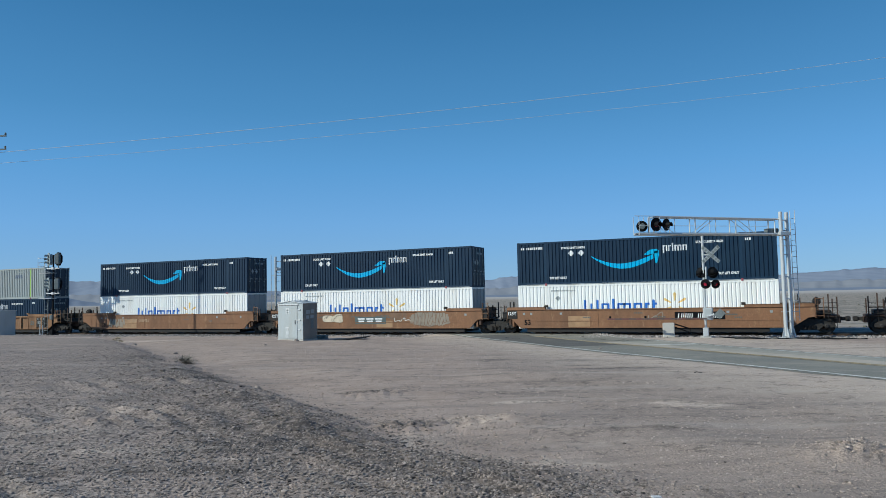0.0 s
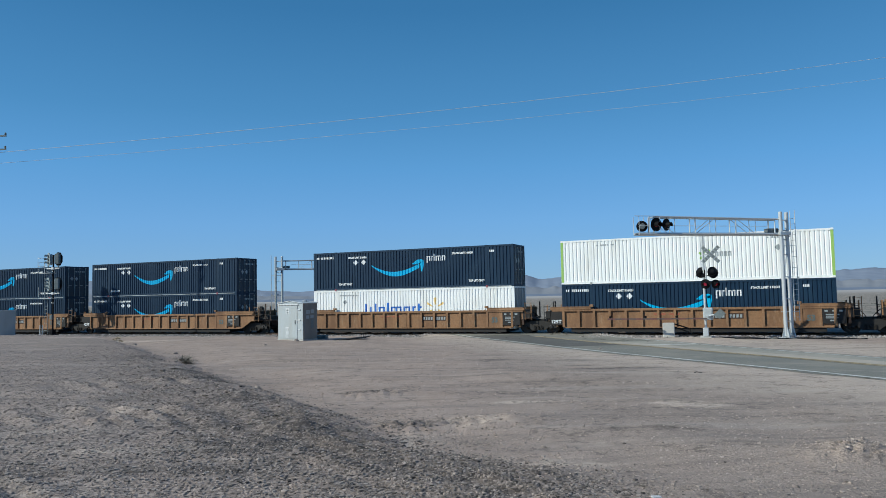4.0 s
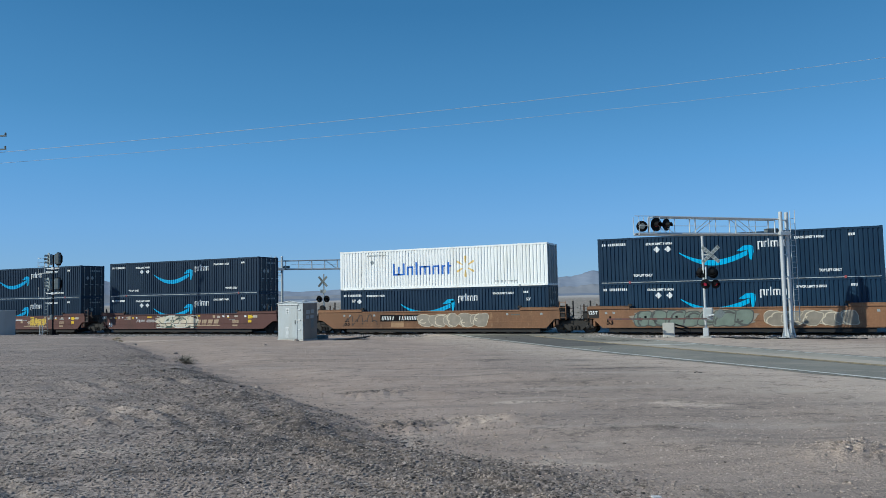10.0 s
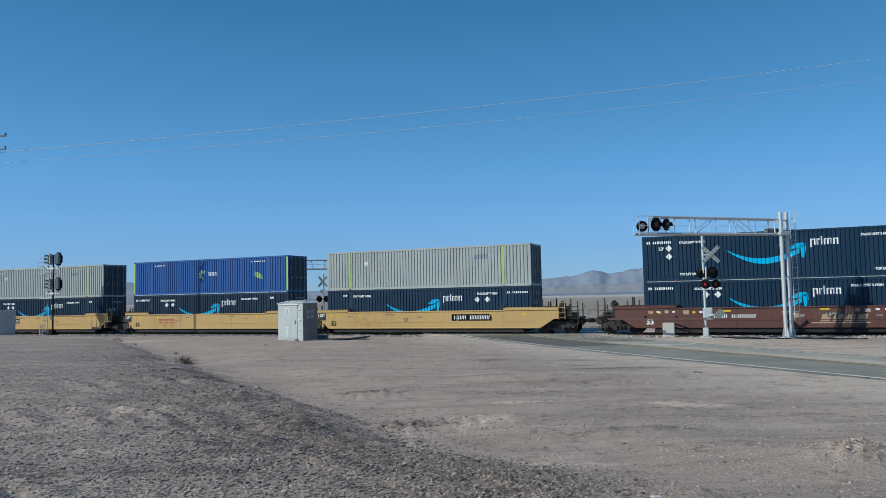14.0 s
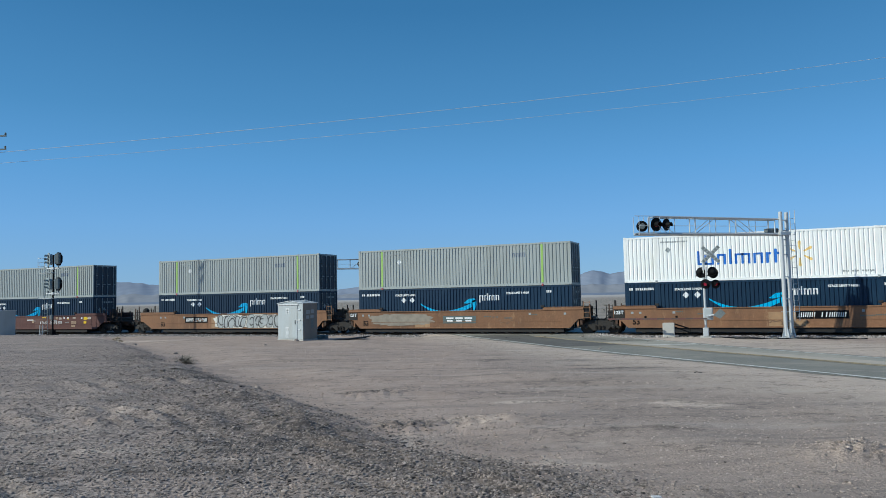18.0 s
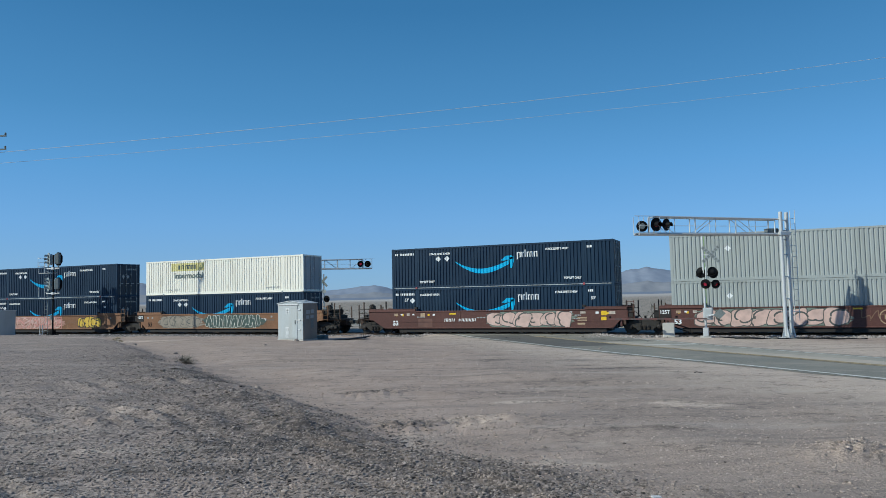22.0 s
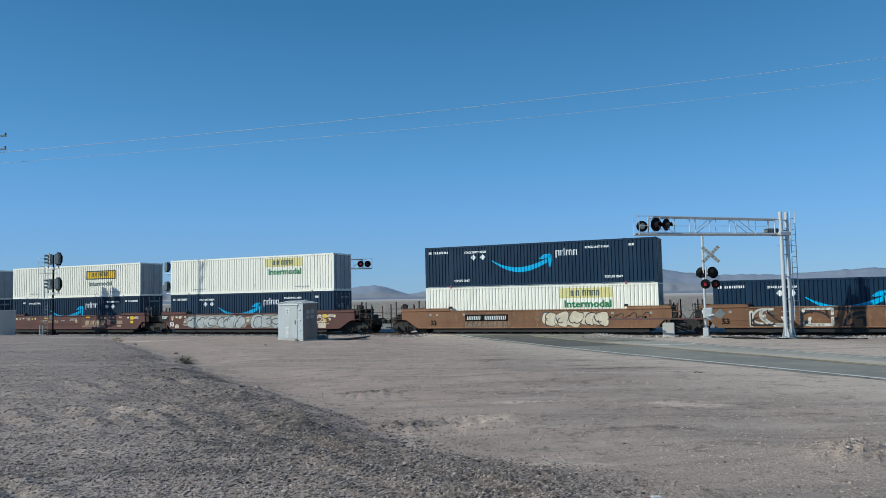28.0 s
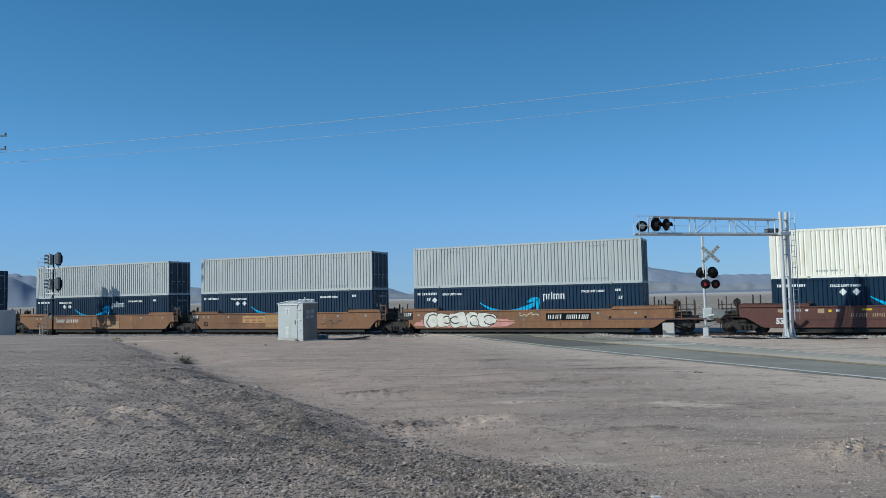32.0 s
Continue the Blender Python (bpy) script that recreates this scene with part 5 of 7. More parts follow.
        for a in (2.55, 2.97):
            bx(steps, a, a + 0.03, 0.30, 0.36, 0.35, 1.1)
        part("step_ladder", steps, M_DARK, car)
    else:
        pn = bx(Geo(), 0.62, 1.10, NEAR + 0.06, NEAR + 0.12, 1.0, 1.52)
        part("end_panel", pn, M_DARK, car)


def well_car(kind, pos, u):
    """One unit of a three-unit car. kind: smooth paint or ribbed; pos: rear, mid or front in the train's way."""
    paint, ribbed, tone = {"O": (M_ORANGE, False, "orange"), "T": (M_TAN, True, "tan-orange ribbed"), "N": (M_BROWN, False, "mineral-red"), "Y": (M_YELCAR, False, "yellow")}[kind]
    place = pose(*along_track(u, SIDE, RAIL), 0, 0, TURN)
    if (kind, pos) in UNIT:
        car = copy_thing(UNIT[kind, pos], place)
        MOVERS.append((car, u, SIDE, RAIL))
        return car
    car = tagged(new("well_car"), f"weathered {tone} intermodal well car on steel trucks", "railway car", "well cars of the train")
    lcut, rcut = (0.9 if pos == "rear" else 0.55), (0.9 if pos == "front" else 0.55)
    l0, r0 = (-1.85 if pos == "rear" else -0.75), LONG + (1.85 if pos == "front" else 0.75)
    outline = [(l0, 1.02), (l0 + 0.35, 0.98), (l0 + 0.35 + lcut, 0.41), (r0 - 0.35 - rcut, 0.41), (r0 - 0.35, 0.98), (r0, 1.02), (r0, 1.60), (l0, 1.60)]
    for y0, y1 in ((NEAR, NEAR + 0.06), (FARS - 0.06, FARS)):
        front = y0 == NEAR
        inset = 0.0 if not ribbed else 0.075 if front else -0.075
        part("side_panel", Geo().slab(outline, y0 + inset, y1 + inset), paint, car)
        o0, o1 = (y0 - 0.05, y0 + 0.10) if front else (y1 - 0.10, y1 + 0.05)
        chord = Geo().box(1.95, LONG - 1.95, o0 + 0.012, o1 - 0.012, 1.55 if not ribbed else 1.49, 1.635, 0.012)
        if ribbed:
            chord.box(l0 + 0.1, 1.95, o0 + 0.012, o1 - 0.012, 1.49, 1.585).box(LONG - 1.95, r0 - 0.1, o0 + 0.012, o1 - 0.012, 1.49, 1.585)
        part("top_chord", chord, paint, car)
        for a, b in ((l0 - 0.02, 1.95), (LONG - 1.95, r0 + 0.02)):
            led = Geo().box(a, b, o0, o1, 1.585, 1.77, 0.02)
            led.box(a + 0.1, b - 0.1, o0 - 0.012, o1 + 0.012, 1.765, 1.80)
            part("end_ledge", led, paint, car)
        sill = Geo().box(l0 + 0.4 + lcut, r0 - 0.4 - rcut, o0 + 0.02, o1 - 0.02, 0.385, 0.46, 0.012)
        part("side_sill", sill, paint, car)
        for x in (1.98, LONG - 1.98):
            lk = Geo().box(x - 0.12, x + 0.12, o0 - 0.02, o0 + 0.16 if front else o1 + 0.02, 1.76, 1.92, 0.02)
            part("lock_bracket", lk, M_DARK if not ribbed else paint, car)
        if ribbed:
            n = 16
            for i in range(n):
                x = 0.12 + 14.1 * i / (n - 2) if i < n - 1 else 16.0
                rib = Geo().box(x - 0.05, x + 0.05, y0 - 0.025 if front else y1 - 0.08, y0 + 0.08 if front else y1 + 0.025, 0.45, 1.52)
                rib.box(x - 0.075, x + 0.075, y0 - 0.035 if front else y1 - 0.02, y0 - 0.02 if front else y1 + 0.035, 0.45, 1.52)
                part("rib", rib, paint, car)
            if front:
                part("end_box", Geo().box(14.30, 15.32, y0 - 0.004, y0 + 0.08, 0.47, 1.50), paint, car)
                part("weld_seam", Geo().box(7.6, 7.95, y0 + 0.06, y0 + 0.08, 0.47, 1.50), paint, car)
        elif front:
            for x in (5.4, 10.75):
                part("weld_seam", Geo().box(x, x + 0.035, y0 - 0.012, y0, 0.47, 1.55), paint, car)
            fold = Geo().box(l0 + 0.9 + lcut, r0 - 0.9 - rcut, y0 - 0.014, y0, 0.83, 0.87)
            part("weld_seam", fold, paint, car)
    under = Geo()
    under.box(0.6, LONG - 0.6, NEAR + 0.07, FARS - 0.07, 0.13, 0.355)
    for i in range(9):
        x = 1.0 + i * (LONG - 2.2) / 8
        under.box(x, x + 0.2, NEAR + 0.07, FARS - 0.07, 0.09, 0.13)
    part("underframe", under, M_DARK, car)
    inner = Geo()
    k = 0.07 if ribbed else 0.0
    inner.box(0.45, LONG - 0.45, NEAR + 0.07 + k, NEAR + 0.10 + k, 0.36, 1.55)
    inner.box(0.45, LONG - 0.45, FARS - 0.10 - k, FARS - 0.07 - k, 0.36, 1.55)
    part("inner_lining", inner, M_DARK, car)
    car_end(car, -1, pos == "rear", paint, ribbed)
    car_end(car, 1, pos == "front", paint, ribbed)
    if pos != "rear":
        truck(car, -1.725)
    ladder(car, r0 + 0.03, NEAR + 0.02, 0.95, 2.15, paint)
    ladder(car, l0 - 0.45, NEAR + 0.02, 0.95, 1.9, M_DARK)
    for i, x in enumerate((0.35, 0.85, 2.9, 13.2, 15.6) if not ribbed else ()):
        tags = Geo().poly([(x, NEAR - 0.004, 1.28), (x + 0.16, NEAR - 0.004, 1.28), (x + 0.16, NEAR - 0.004, 1.42), (x, NEAR - 0.004, 1.42)])
        part("reflector", tags, M_YELLOW if kind in "NY" else M_FAINT, car)
    if kind == "N":
        for x, z, w, h, ink in ((0.25, 1.30, 0.30, 0.16, M_TANINK), (0.75, 1.34, 0.16, 0.10, M_MARK), (1.25, 1.30, 0.22, 0.18, M_PALEDECAL), (1.7, 1.34, 0.16, 0.10, M_MARK), (2.35, 1.22, 0.34, 0.26, M_TANINK), (3.3, 1.30, 0.18, 0.12, M_MARK), (4.6, 1.36, 0.5, 0.10, M_YELLOW),
                                (7.9, 1.30, 0.9, 0.05, M_PALEDECAL), (7.9, 1.20, 0.9, 0.05, M_MARK), (8.6, 0.98, 0.26, 0.26, M_TANINK), (9.9, 1.42, 0.5, 0.09, M_YELLOW), (11.7, 1.30, 0.24, 0.2, M_TANINK), (12.15, 1.28, 0.30, 0.18, M_PALEDECAL), (12.7, 1.36, 0.2, 0.12, M_MARK), (13.15, 1.36, 0.2, 0.12, M_MARK),
                                (13.9, 1.34, 0.34, 0.14, M_PALEDECAL), (13.7, 1.05, 0.62, 0.05, M_TANINK), (13.7, 0.96, 0.62, 0.05, M_TANINK), (13.7, 0.87, 0.62, 0.05, M_TANINK), (13.7, 0.62, 0.5, 0.12, M_TANINK), (14.9, 1.32, 0.2, 0.14, M_MARK), (15.25, 1.22, 0.36, 0.28, M_YELLOW), (15.25, 0.90, 0.34, 0.22, M_YELLOW), (15.75, 1.28, 0.42, 0.2, M_PALEDECAL)):
            flat_patch(car, x, x + w, z, z + h, ink, 0.007, "decal")
    if kind == "T":
        part("rating_panel", Geo().box(15.34, 16.55, NEAR - 0.02, NEAR + 0.07, 0.62, 1.49), M_DARK, car, "black panel with white capacity bars")
        rows = Geo()
        for z, a, w, h in ((1.30, 15.45, 0.16, 0.10), (1.30, 15.85, 0.14, 0.10), (1.30, 16.2, 0.2, 0.10), (1.12, 15.5, 0.7, 0.05), (1.02, 15.5, 0.55, 0.05), (0.92, 15.5, 0.64, 0.05), (0.76, 15.7, 0.36, 0.07)):
            rows.poly([(a, NEAR - 0.024, z), (a + w, NEAR - 0.024, z), (a + w, NEAR - 0.024, z + h), (a, NEAR - 0.024, z + h)])
        part("rating_mark", rows, M_FAINT, car)
        name = Geo()
        for a, b, z0, z1 in ((5.9, 6.6, 1.2, 1.3), (6.18, 6.32, 0.78, 1.2), (6.8, 7.45, 1.2, 1.3), (7.05, 7.2, 0.78, 1.2)):
            name.poly([(a, NEAR + 0.066, z0), (b, NEAR + 0.066, z0), (b, NEAR + 0.066, z1), (a, NEAR + 0.066, z1)])
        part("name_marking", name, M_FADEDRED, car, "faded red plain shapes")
        mark = Geo()
        for i in range(9):
            if i != 4:
                a = 9.3 + i * 0.2
                mark.poly([(a, NEAR + 0.066, 1.0), (a + 0.13, NEAR + 0.066, 1.0), (a + 0.15, NEAR + 0.066, 1.2), (a + 0.02, NEAR + 0.066, 1.2)])
        part("number_panel", Geo().poly([(9.2, NEAR + 0.07, 0.93), (11.2, NEAR + 0.07, 0.93), (11.2, NEAR + 0.07, 1.27), (9.2, NEAR + 0.07, 1.27)]), M_RUSTY, car)
        part("reporting_mark", mark, M_FAINT, car)
    if kind == "T" and pos != "rear":
        part("rating_panel", Geo().box(-0.74, 0.05, NEAR - 0.022, NEAR + 0.06, 0.62, 1.49), M_DARK, car, "black panel with white capacity mark")
        part("rating_mark", words("125T", 0.30, -0.68, NEAR - 0.026, 0.72, 0.66), M_MARK, car)
    elif kind != "T" and pos != "rear":
        part("rating_panel", Geo().box(-0.72, 0.02 if kind == "T" else -0.05, NEAR - 0.022, NEAR - 0.003, 1.03, 1.55), M_DARK, car, "black panel with white capacity mark")
        part("rating_mark", words("125T", 0.30, -0.68, NEAR - 0.026, 1.28, 0.58), M_MARK, car)
    if kind != "T":
        dark = kind in "OY"
        part("length_number", words("53", 0.46, 0.45 if dark else 0.12, NEAR - 0.006, 0.62, None, 0.04), M_BLACK if dark else M_MARK, car)
    else:
        part("length_number", words("53", 0.46, 14.52, NEAR - 0.008, 0.80, None, 0.05), M_SLATEMARK, car)
    car.matrix_basis = place
    UNIT[kind, pos] = car
    MOVERS.append((car, u, SIDE, RAIL))
    return car


def plate(car, x, w, dark, z=1.0, h=0.28, ink=M_MARK):
    """A car's reporting mark, as plain bars."""
    if dark:
        part("number_panel", Geo().poly([(x - 0.12, NEAR - 0.004, z - 0.1), (x + w + 0.12, NEAR - 0.004, z - 0.1), (x + w + 0.12, NEAR - 0.004, z + h + 0.1), (x - 0.12, NEAR - 0.004, z + h + 0.1)]), M_BLACK, car)
    g = Geo()
    rng = random.Random(int(x * 100 + w * 10))
    n = 11
    for i in range(n):
        if i == 4:
            continue
        a, cw = x + w * i / n, w / n * 0.74
        t, lean = cw * 0.27, 0.16 * h
        bits = [(0, t * 1.15, 0, 1), (cw - t * 1.15, cw, 0, 1)] if rng.random() < 0.8 else [(cw * 0.3, cw * 0.3 + 1.4 * t, 0, 1)]
        for k, (x0, x1, f0, f1) in enumerate(bits):
            y = NEAR - 0.008 - 0.0002 * k
            g.poly([(a + x0 + lean * f0, y, z + f0 * h), (a + x1 + lean * f0, y, z + f0 * h), (a + x1 + lean * f1, y, z + f1 * h), (a + x0 + lean * f1, y, z + f1 * h)])
    part("reporting_mark", g, ink, car)


SPRAY = {}


def spray(name, col):
    if name not in SPRAY:
        SPRAY[name] = surface(name, col, 0.5, 0, 3, 0.15)
    return SPRAY[name]


GRAF_COL = {"w": ("white_spray", (0.66, 0.64, 0.58)), "p": ("pink_spray", (0.58, 0.27, 0.24)), "g": ("green_spray", (0.17, 0.21, 0.175)), "s": ("silver_spray", (0.40, 0.42, 0.42)), "k": ("black_spray", (0.03, 0.03, 0.032)),
            "r": ("red_spray", (0.40, 0.05, 0.08)), "y": ("gold_spray", (0.62, 0.42, 0.06)), "c": ("cream_spray", (0.60, 0.52, 0.40)), "b": ("brown_spray", (0.20, 0.12, 0.075)), "d": ("dark_grey_spray", (0.085, 0.088, 0.082)), "m": ("muted_grey_spray", (0.27, 0.235, 0.19)), "f": ("faded_red_spray", (0.32, 0.095, 0.05)), "h": ("pale_pink_spray", (0.58, 0.41, 0.36)), "e": ("deep_green_spray", (0.05, 0.085, 0.075)), "q": ("dull_pink_spray", (0.42, 0.235, 0.19))}


def capsule(xa, za, xb, zb, w):
    """A thick stroke with rounded ends, as an outline in x, z."""
    t = math.atan2(zb - za, xb - xa)
    out = []
    for x, z, side in ((xa, za, 1), (xb, zb, -1)):
        for k in range(5):
            q = t + side * math.pi / 2 + math.pi * k / 4
            out.append((x + w * math.cos(q), min(max(z + w * math.sin(q), 0.42), 1.54)))
    return out


def blob(cx, cz, hw, hh, lean, grow, seed_shape):
    """A swollen rounded outline in x, z."""
    out = []
    for k, q in enumerate(seed_shape):
        a = 2 * math.pi * k / len(seed_shape)
        c, sn = math.cos(a), math.sin(a)
        px = math.copysign(abs(c) ** 0.8, c) * (hw * q + grow)
        pz = math.copysign(abs(sn) ** 0.66, sn) * (hh * q + grow)
        out.append((cx + px + lean * pz, min(max(cz + pz, 0.42), 1.545)))
    return out


def cloud_patch(car, x0, x1, z0, z1, ink, seed, lift=0.0135):
    rng = random.Random(seed)
    shape = [1 + rng.uniform(-0.10, 0.10) for k in range(44)]
    pts = blob((x0 + x1) / 2, (z0 + z1) / 2, (x1 - x0) / 2, (z1 - z0) / 2, 0.0, 0.0, shape)
    part("sprayed_cloud", Geo().poly([(a, NEAR - lift, b) for a, b in pts]), spray(*GRAF_COL[ink]), car)


def throwup(car, x0, x1, z0, z1, count, fill, rim, seed, cloud=None, lean=0.1, line=0.04):
    """A row of swollen sprayed shapes with dark seams, each overlapping the next; no letters."""
    rng = random.Random(seed)
    count = max(count, round((x1 - x0) / 0.95))
    step, hh, cz = (x1 - x0) / count, (z1 - z0) / 2, (z0 + z1) / 2
    inks = spray(*GRAF_COL[fill]), spray(*GRAF_COL[rim])
    if cloud:
        cloud_patch(car, x0 - 0.35, x1 + 0.35, z0 - 0.05, z1 + 0.05, cloud, seed + 500)
    for i in range(count):
        shape = [1 + 0.12 * math.sin((2 + i % 3) * 2 * math.pi * k / 26 + seed + i * 2) + rng.uniform(-0.04, 0.04) for k in range(26)]
        cx = x0 + (i + 0.5) * step
        hw, h2 = step * rng.uniform(0.50, 0.66), hh * rng.uniform(0.80, 1.0)
        lean = lean * 0.5 + rng.uniform(-0.1, 0.2)
        z = cz + rng.uniform(-0.05, 0.05) * hh
        d = 0.0152 + 0.0022 * (i % 3)
        body = part("sprayed_shape", Geo().poly([(a, NEAR - d, b) for a, b in blob(cx, z, hw, h2, lean, line, shape)]), inks[1], car)
        part("sprayed_fill", Geo().poly([(a, NEAR - d - 0.0007, b) for a, b in blob(cx, z, hw, h2, lean, 0.0, shape)]), inks[0], body)
        seams = Geo()
        for a1, sweep in ((rng.uniform(0, 3.1), 1.9), (rng.uniform(3.2, 6.2), -1.5)):
            curl = []
            for k in range(7):
                f = k / 6
                q, a = 1.0 - 0.62 * f, a1 + sweep * f
                curl.append((cx + hw * q * math.cos(a) + lean * h2 * q * math.sin(a), z + h2 * q * math.sin(a)))
            for k, ((xa, za), (xb, zb)) in enumerate(zip(curl, curl[1:])):
                seams.poly([(a, NEAR - d - 0.0012 - 0.00004 * k, b) for a, b in capsule(xa, za, xb, zb, line * 0.8 + 0.008)])
        part("sprayed_seam", seams, inks[1], body)


def strokes(car, x0, x1, z0, z1, count, fill, rim, seed, cloud=None, thick=0.09, edge=0.04):
    """Upright sprayed bars of uneven height and lean, each with an outline; no letters."""
    rng = random.Random(seed)
    step, h = (x1 - x0) / count, z1 - z0
    inks = spray(*GRAF_COL[fill]), spray(*GRAF_COL[rim])
    if cloud:
        cloud_patch(car, x0 - 0.3, x1 + 0.3, z0 - 0.04, z1 + 0.04, cloud, seed + 500)
    for i in range(count):
        xa, w = x0 + i * step + thick, step - 2.2 * thick
        lean = rng.uniform(0.0, 0.12)
        bits = [(0.0, rng.uniform(0, 0.15), rng.uniform(0, 0.2), 1), (0.5, 0, 0.5 + rng.uniform(-0.2, 0.2), rng.uniform(0.45, 0.8)), (1.0, rng.uniform(0, 0.4), 1.0 - rng.uniform(0, 0.3), 1)]
        d = 0.0152 + 0.002 * (i % 2)
        rimg, fillg = Geo(), Geo()
        for k, (ax, az, bx_, bz) in enumerate(bits):
            p = (xa + ax * w + lean * az, z0 + thick + az * (h - 2 * thick), xa + bx_ * w + lean * bz, z0 + thick + bz * (h - 2 * thick))
            rimg.poly([(a, NEAR - d - 0.0001 * k, b) for a, b in capsule(*p, thick + edge)])
            fillg.poly([(a, NEAR - d - 0.0008 - 0.0001 * k, b) for a, b in capsule(*p, thick)])
        body = part("sprayed_shape", rimg, inks[1], car)
        part("sprayed_fill", fillg, inks[0], body)


def swirls(car, x0, x1, z0, z1, ink, count, seed, thick=0.03, lift=0.0185):
    """Loose curved sprayed sweeps over a piece."""
    rng = random.Random(seed)
    g = Geo()
    for i in range(count):
        cx, cz, r = rng.uniform(x0, x1), rng.uniform(z0, z1), rng.uniform(0.25, 0.9) * (z1 - z0)
        a0, sweep = rng.uniform(0, 6.28), rng.uniform(0.8, 2.6) * rng.choice((-1, 1))
        w = thick * rng.uniform(0.6, 1.6)
        pts = [(min(max(cx + 1.5 * r * math.cos(a0 + sweep * k / 7), x0), x1), min(max(cz + r * math.sin(a0 + sweep * k / 7), z0), z1)) for k in range(8)]
        for k, ((xa, za), (xb, zb)) in enumerate(zip(pts, pts[1:])):
            if abs(xa - xb) + abs(za - zb) > 0.02:
                g.poly([(a, NEAR - lift - 0.00004 * i, b) for a, b in capsule(xa, za, xb, zb, w)])
    part("sprayed_sweep", g, spray(*GRAF_COL[ink]), car)


def dot_spots(car, spots, ink):
    for x, z, r in spots:
        pts = [(x + r * math.cos(2 * math.pi * k / 18), max(z + r * math.sin(2 * math.pi * k / 18), 0.42)) for k in range(18)]
        part("sprayed_dot", Geo().poly([(a, NEAR - 0.0125, b) for a, b in pts]), spray(*GRAF_COL[ink]), car)


def ring_mark(car, x, z, r, ink):
    g = Geo()
    for k in range(20):
        a, b = 2 * math.pi * k / 20, 2 * math.pi * (k + 1) / 20
        g.poly([(x + q * math.cos(t), NEAR - 0.006, z + q * math.sin(t)) for q, t in ((r, a), (r, b), (r * 0.86, b), (r * 0.86, a))])
    for dx in (-0.3, 0.0, 0.3):
        g.poly([(x + (dx - 0.06) * r, NEAR - 0.006, z - 0.4 * r), (x + (dx + 0.06) * r, NEAR - 0.006, z - 0.4 * r), (x + (dx + 0.06) * r, NEAR - 0.006, z + 0.4 * r), (x + (dx - 0.06) * r, NEAR - 0.006, z + 0.4 * r)])
    part("round_emblem", g, ink, car)


def scrawl(car, x, w, h, ink, seed, z=0.7):
    """A thin looping sprayed line."""
    rng = random.Random(seed)
    g = Geo()
    n = int(w * 14)
    pts = [(x + w * i / n + 0.10 * math.sin(i * 1.1 + seed), z + h / 2 + h * 0.5 * math.sin(i * 0.83 + seed) * math.cos(i * 0.31)) for i in range(n + 1)]
    for (xa, za), (xb, zb) in zip(pts, pts[1:]):
        ln = math.hypot(xb - xa, zb - za) or 1
        nx, nz = -(zb - za) / ln * 0.025, (xb - xa) / ln * 0.025
        g.poly([(xa - nx, NEAR - 0.012, za - nz), (xb - nx, NEAR - 0.012, zb - nz), (xb + nx, NEAR - 0.012, zb + nz), (xa + nx, NEAR - 0.012, za + nz)])
    part("sprayed_line", g, spray(*GRAF_COL[ink]), car)


def flat_patch(car, x0, x1, z0, z1, material, lift=0.005, name="paint_patch"):
    part(name, Geo().poly([(x0, NEAR - lift, z0), (x1, NEAR - lift, z0), (x1, NEAR - lift, z1), (x0, NEAR - lift, z1)]), material, car)


# The train from its front (leaves the view first) to its rear: place of the load's left end, car kind, lower box, upper box.
POS = ("front", "mid", "rear")
TRAIN = [
    (349.85, "N", "", ""),
    (326.05, "O", "W", "P"), (306.55, "O", "W", "P"), (287.1, "O", "W", "P"),
    (263.9, "T", "P", "G"), (244.4, "T", "P", "E"), (224.95, "T", "W", "P"),
    (201.4, "T", "P", "P"), (181.8, "T", "P", "P"), (162.1, "T", "P", "P"),
    (138.45, "O", "P", "G"), (118.8, "O", "P", "P"), (99.25, "O", "Q", "W"),
    (75.5, "N", "P", "P"), (55.75, "N", "P", "P"), (35.95, "N", "P", "U"),
    (12.4, "Y", "R", "G"), (-7.35, "Y", "P", "B"), (-27.15, "Y", "P", "G"),
    (-50.95, "O", "P", "W"), (-70.55, "O", "P", "G"), (-90.2, "O", "P", "G"),
    (-114.1, "N", "P", "G"), (-133.75, "N", "G", "G"), (-153.4, "N", "Q", "P"),
    (-177.3, "O", "P", "J"), (-196.9, "O", "Q", "P"), (-216.5, "O", "P", "P"),
    (-240.25, "O", "P", "P"), (-259.7, "O", "P", ""), (-279.1, "O", "M", "P"),
    (-302.95, "N", "P", "M"), (-322.55, "N", "R", "K"), (-342.1, "N", "P", "L"),
    (-365.75, "O", "Q", "S"), (-385.35, "O", "P", "S"), (-405.05, "O", "P", "S"),
    (-428.75, "O", "P", "P"),
]


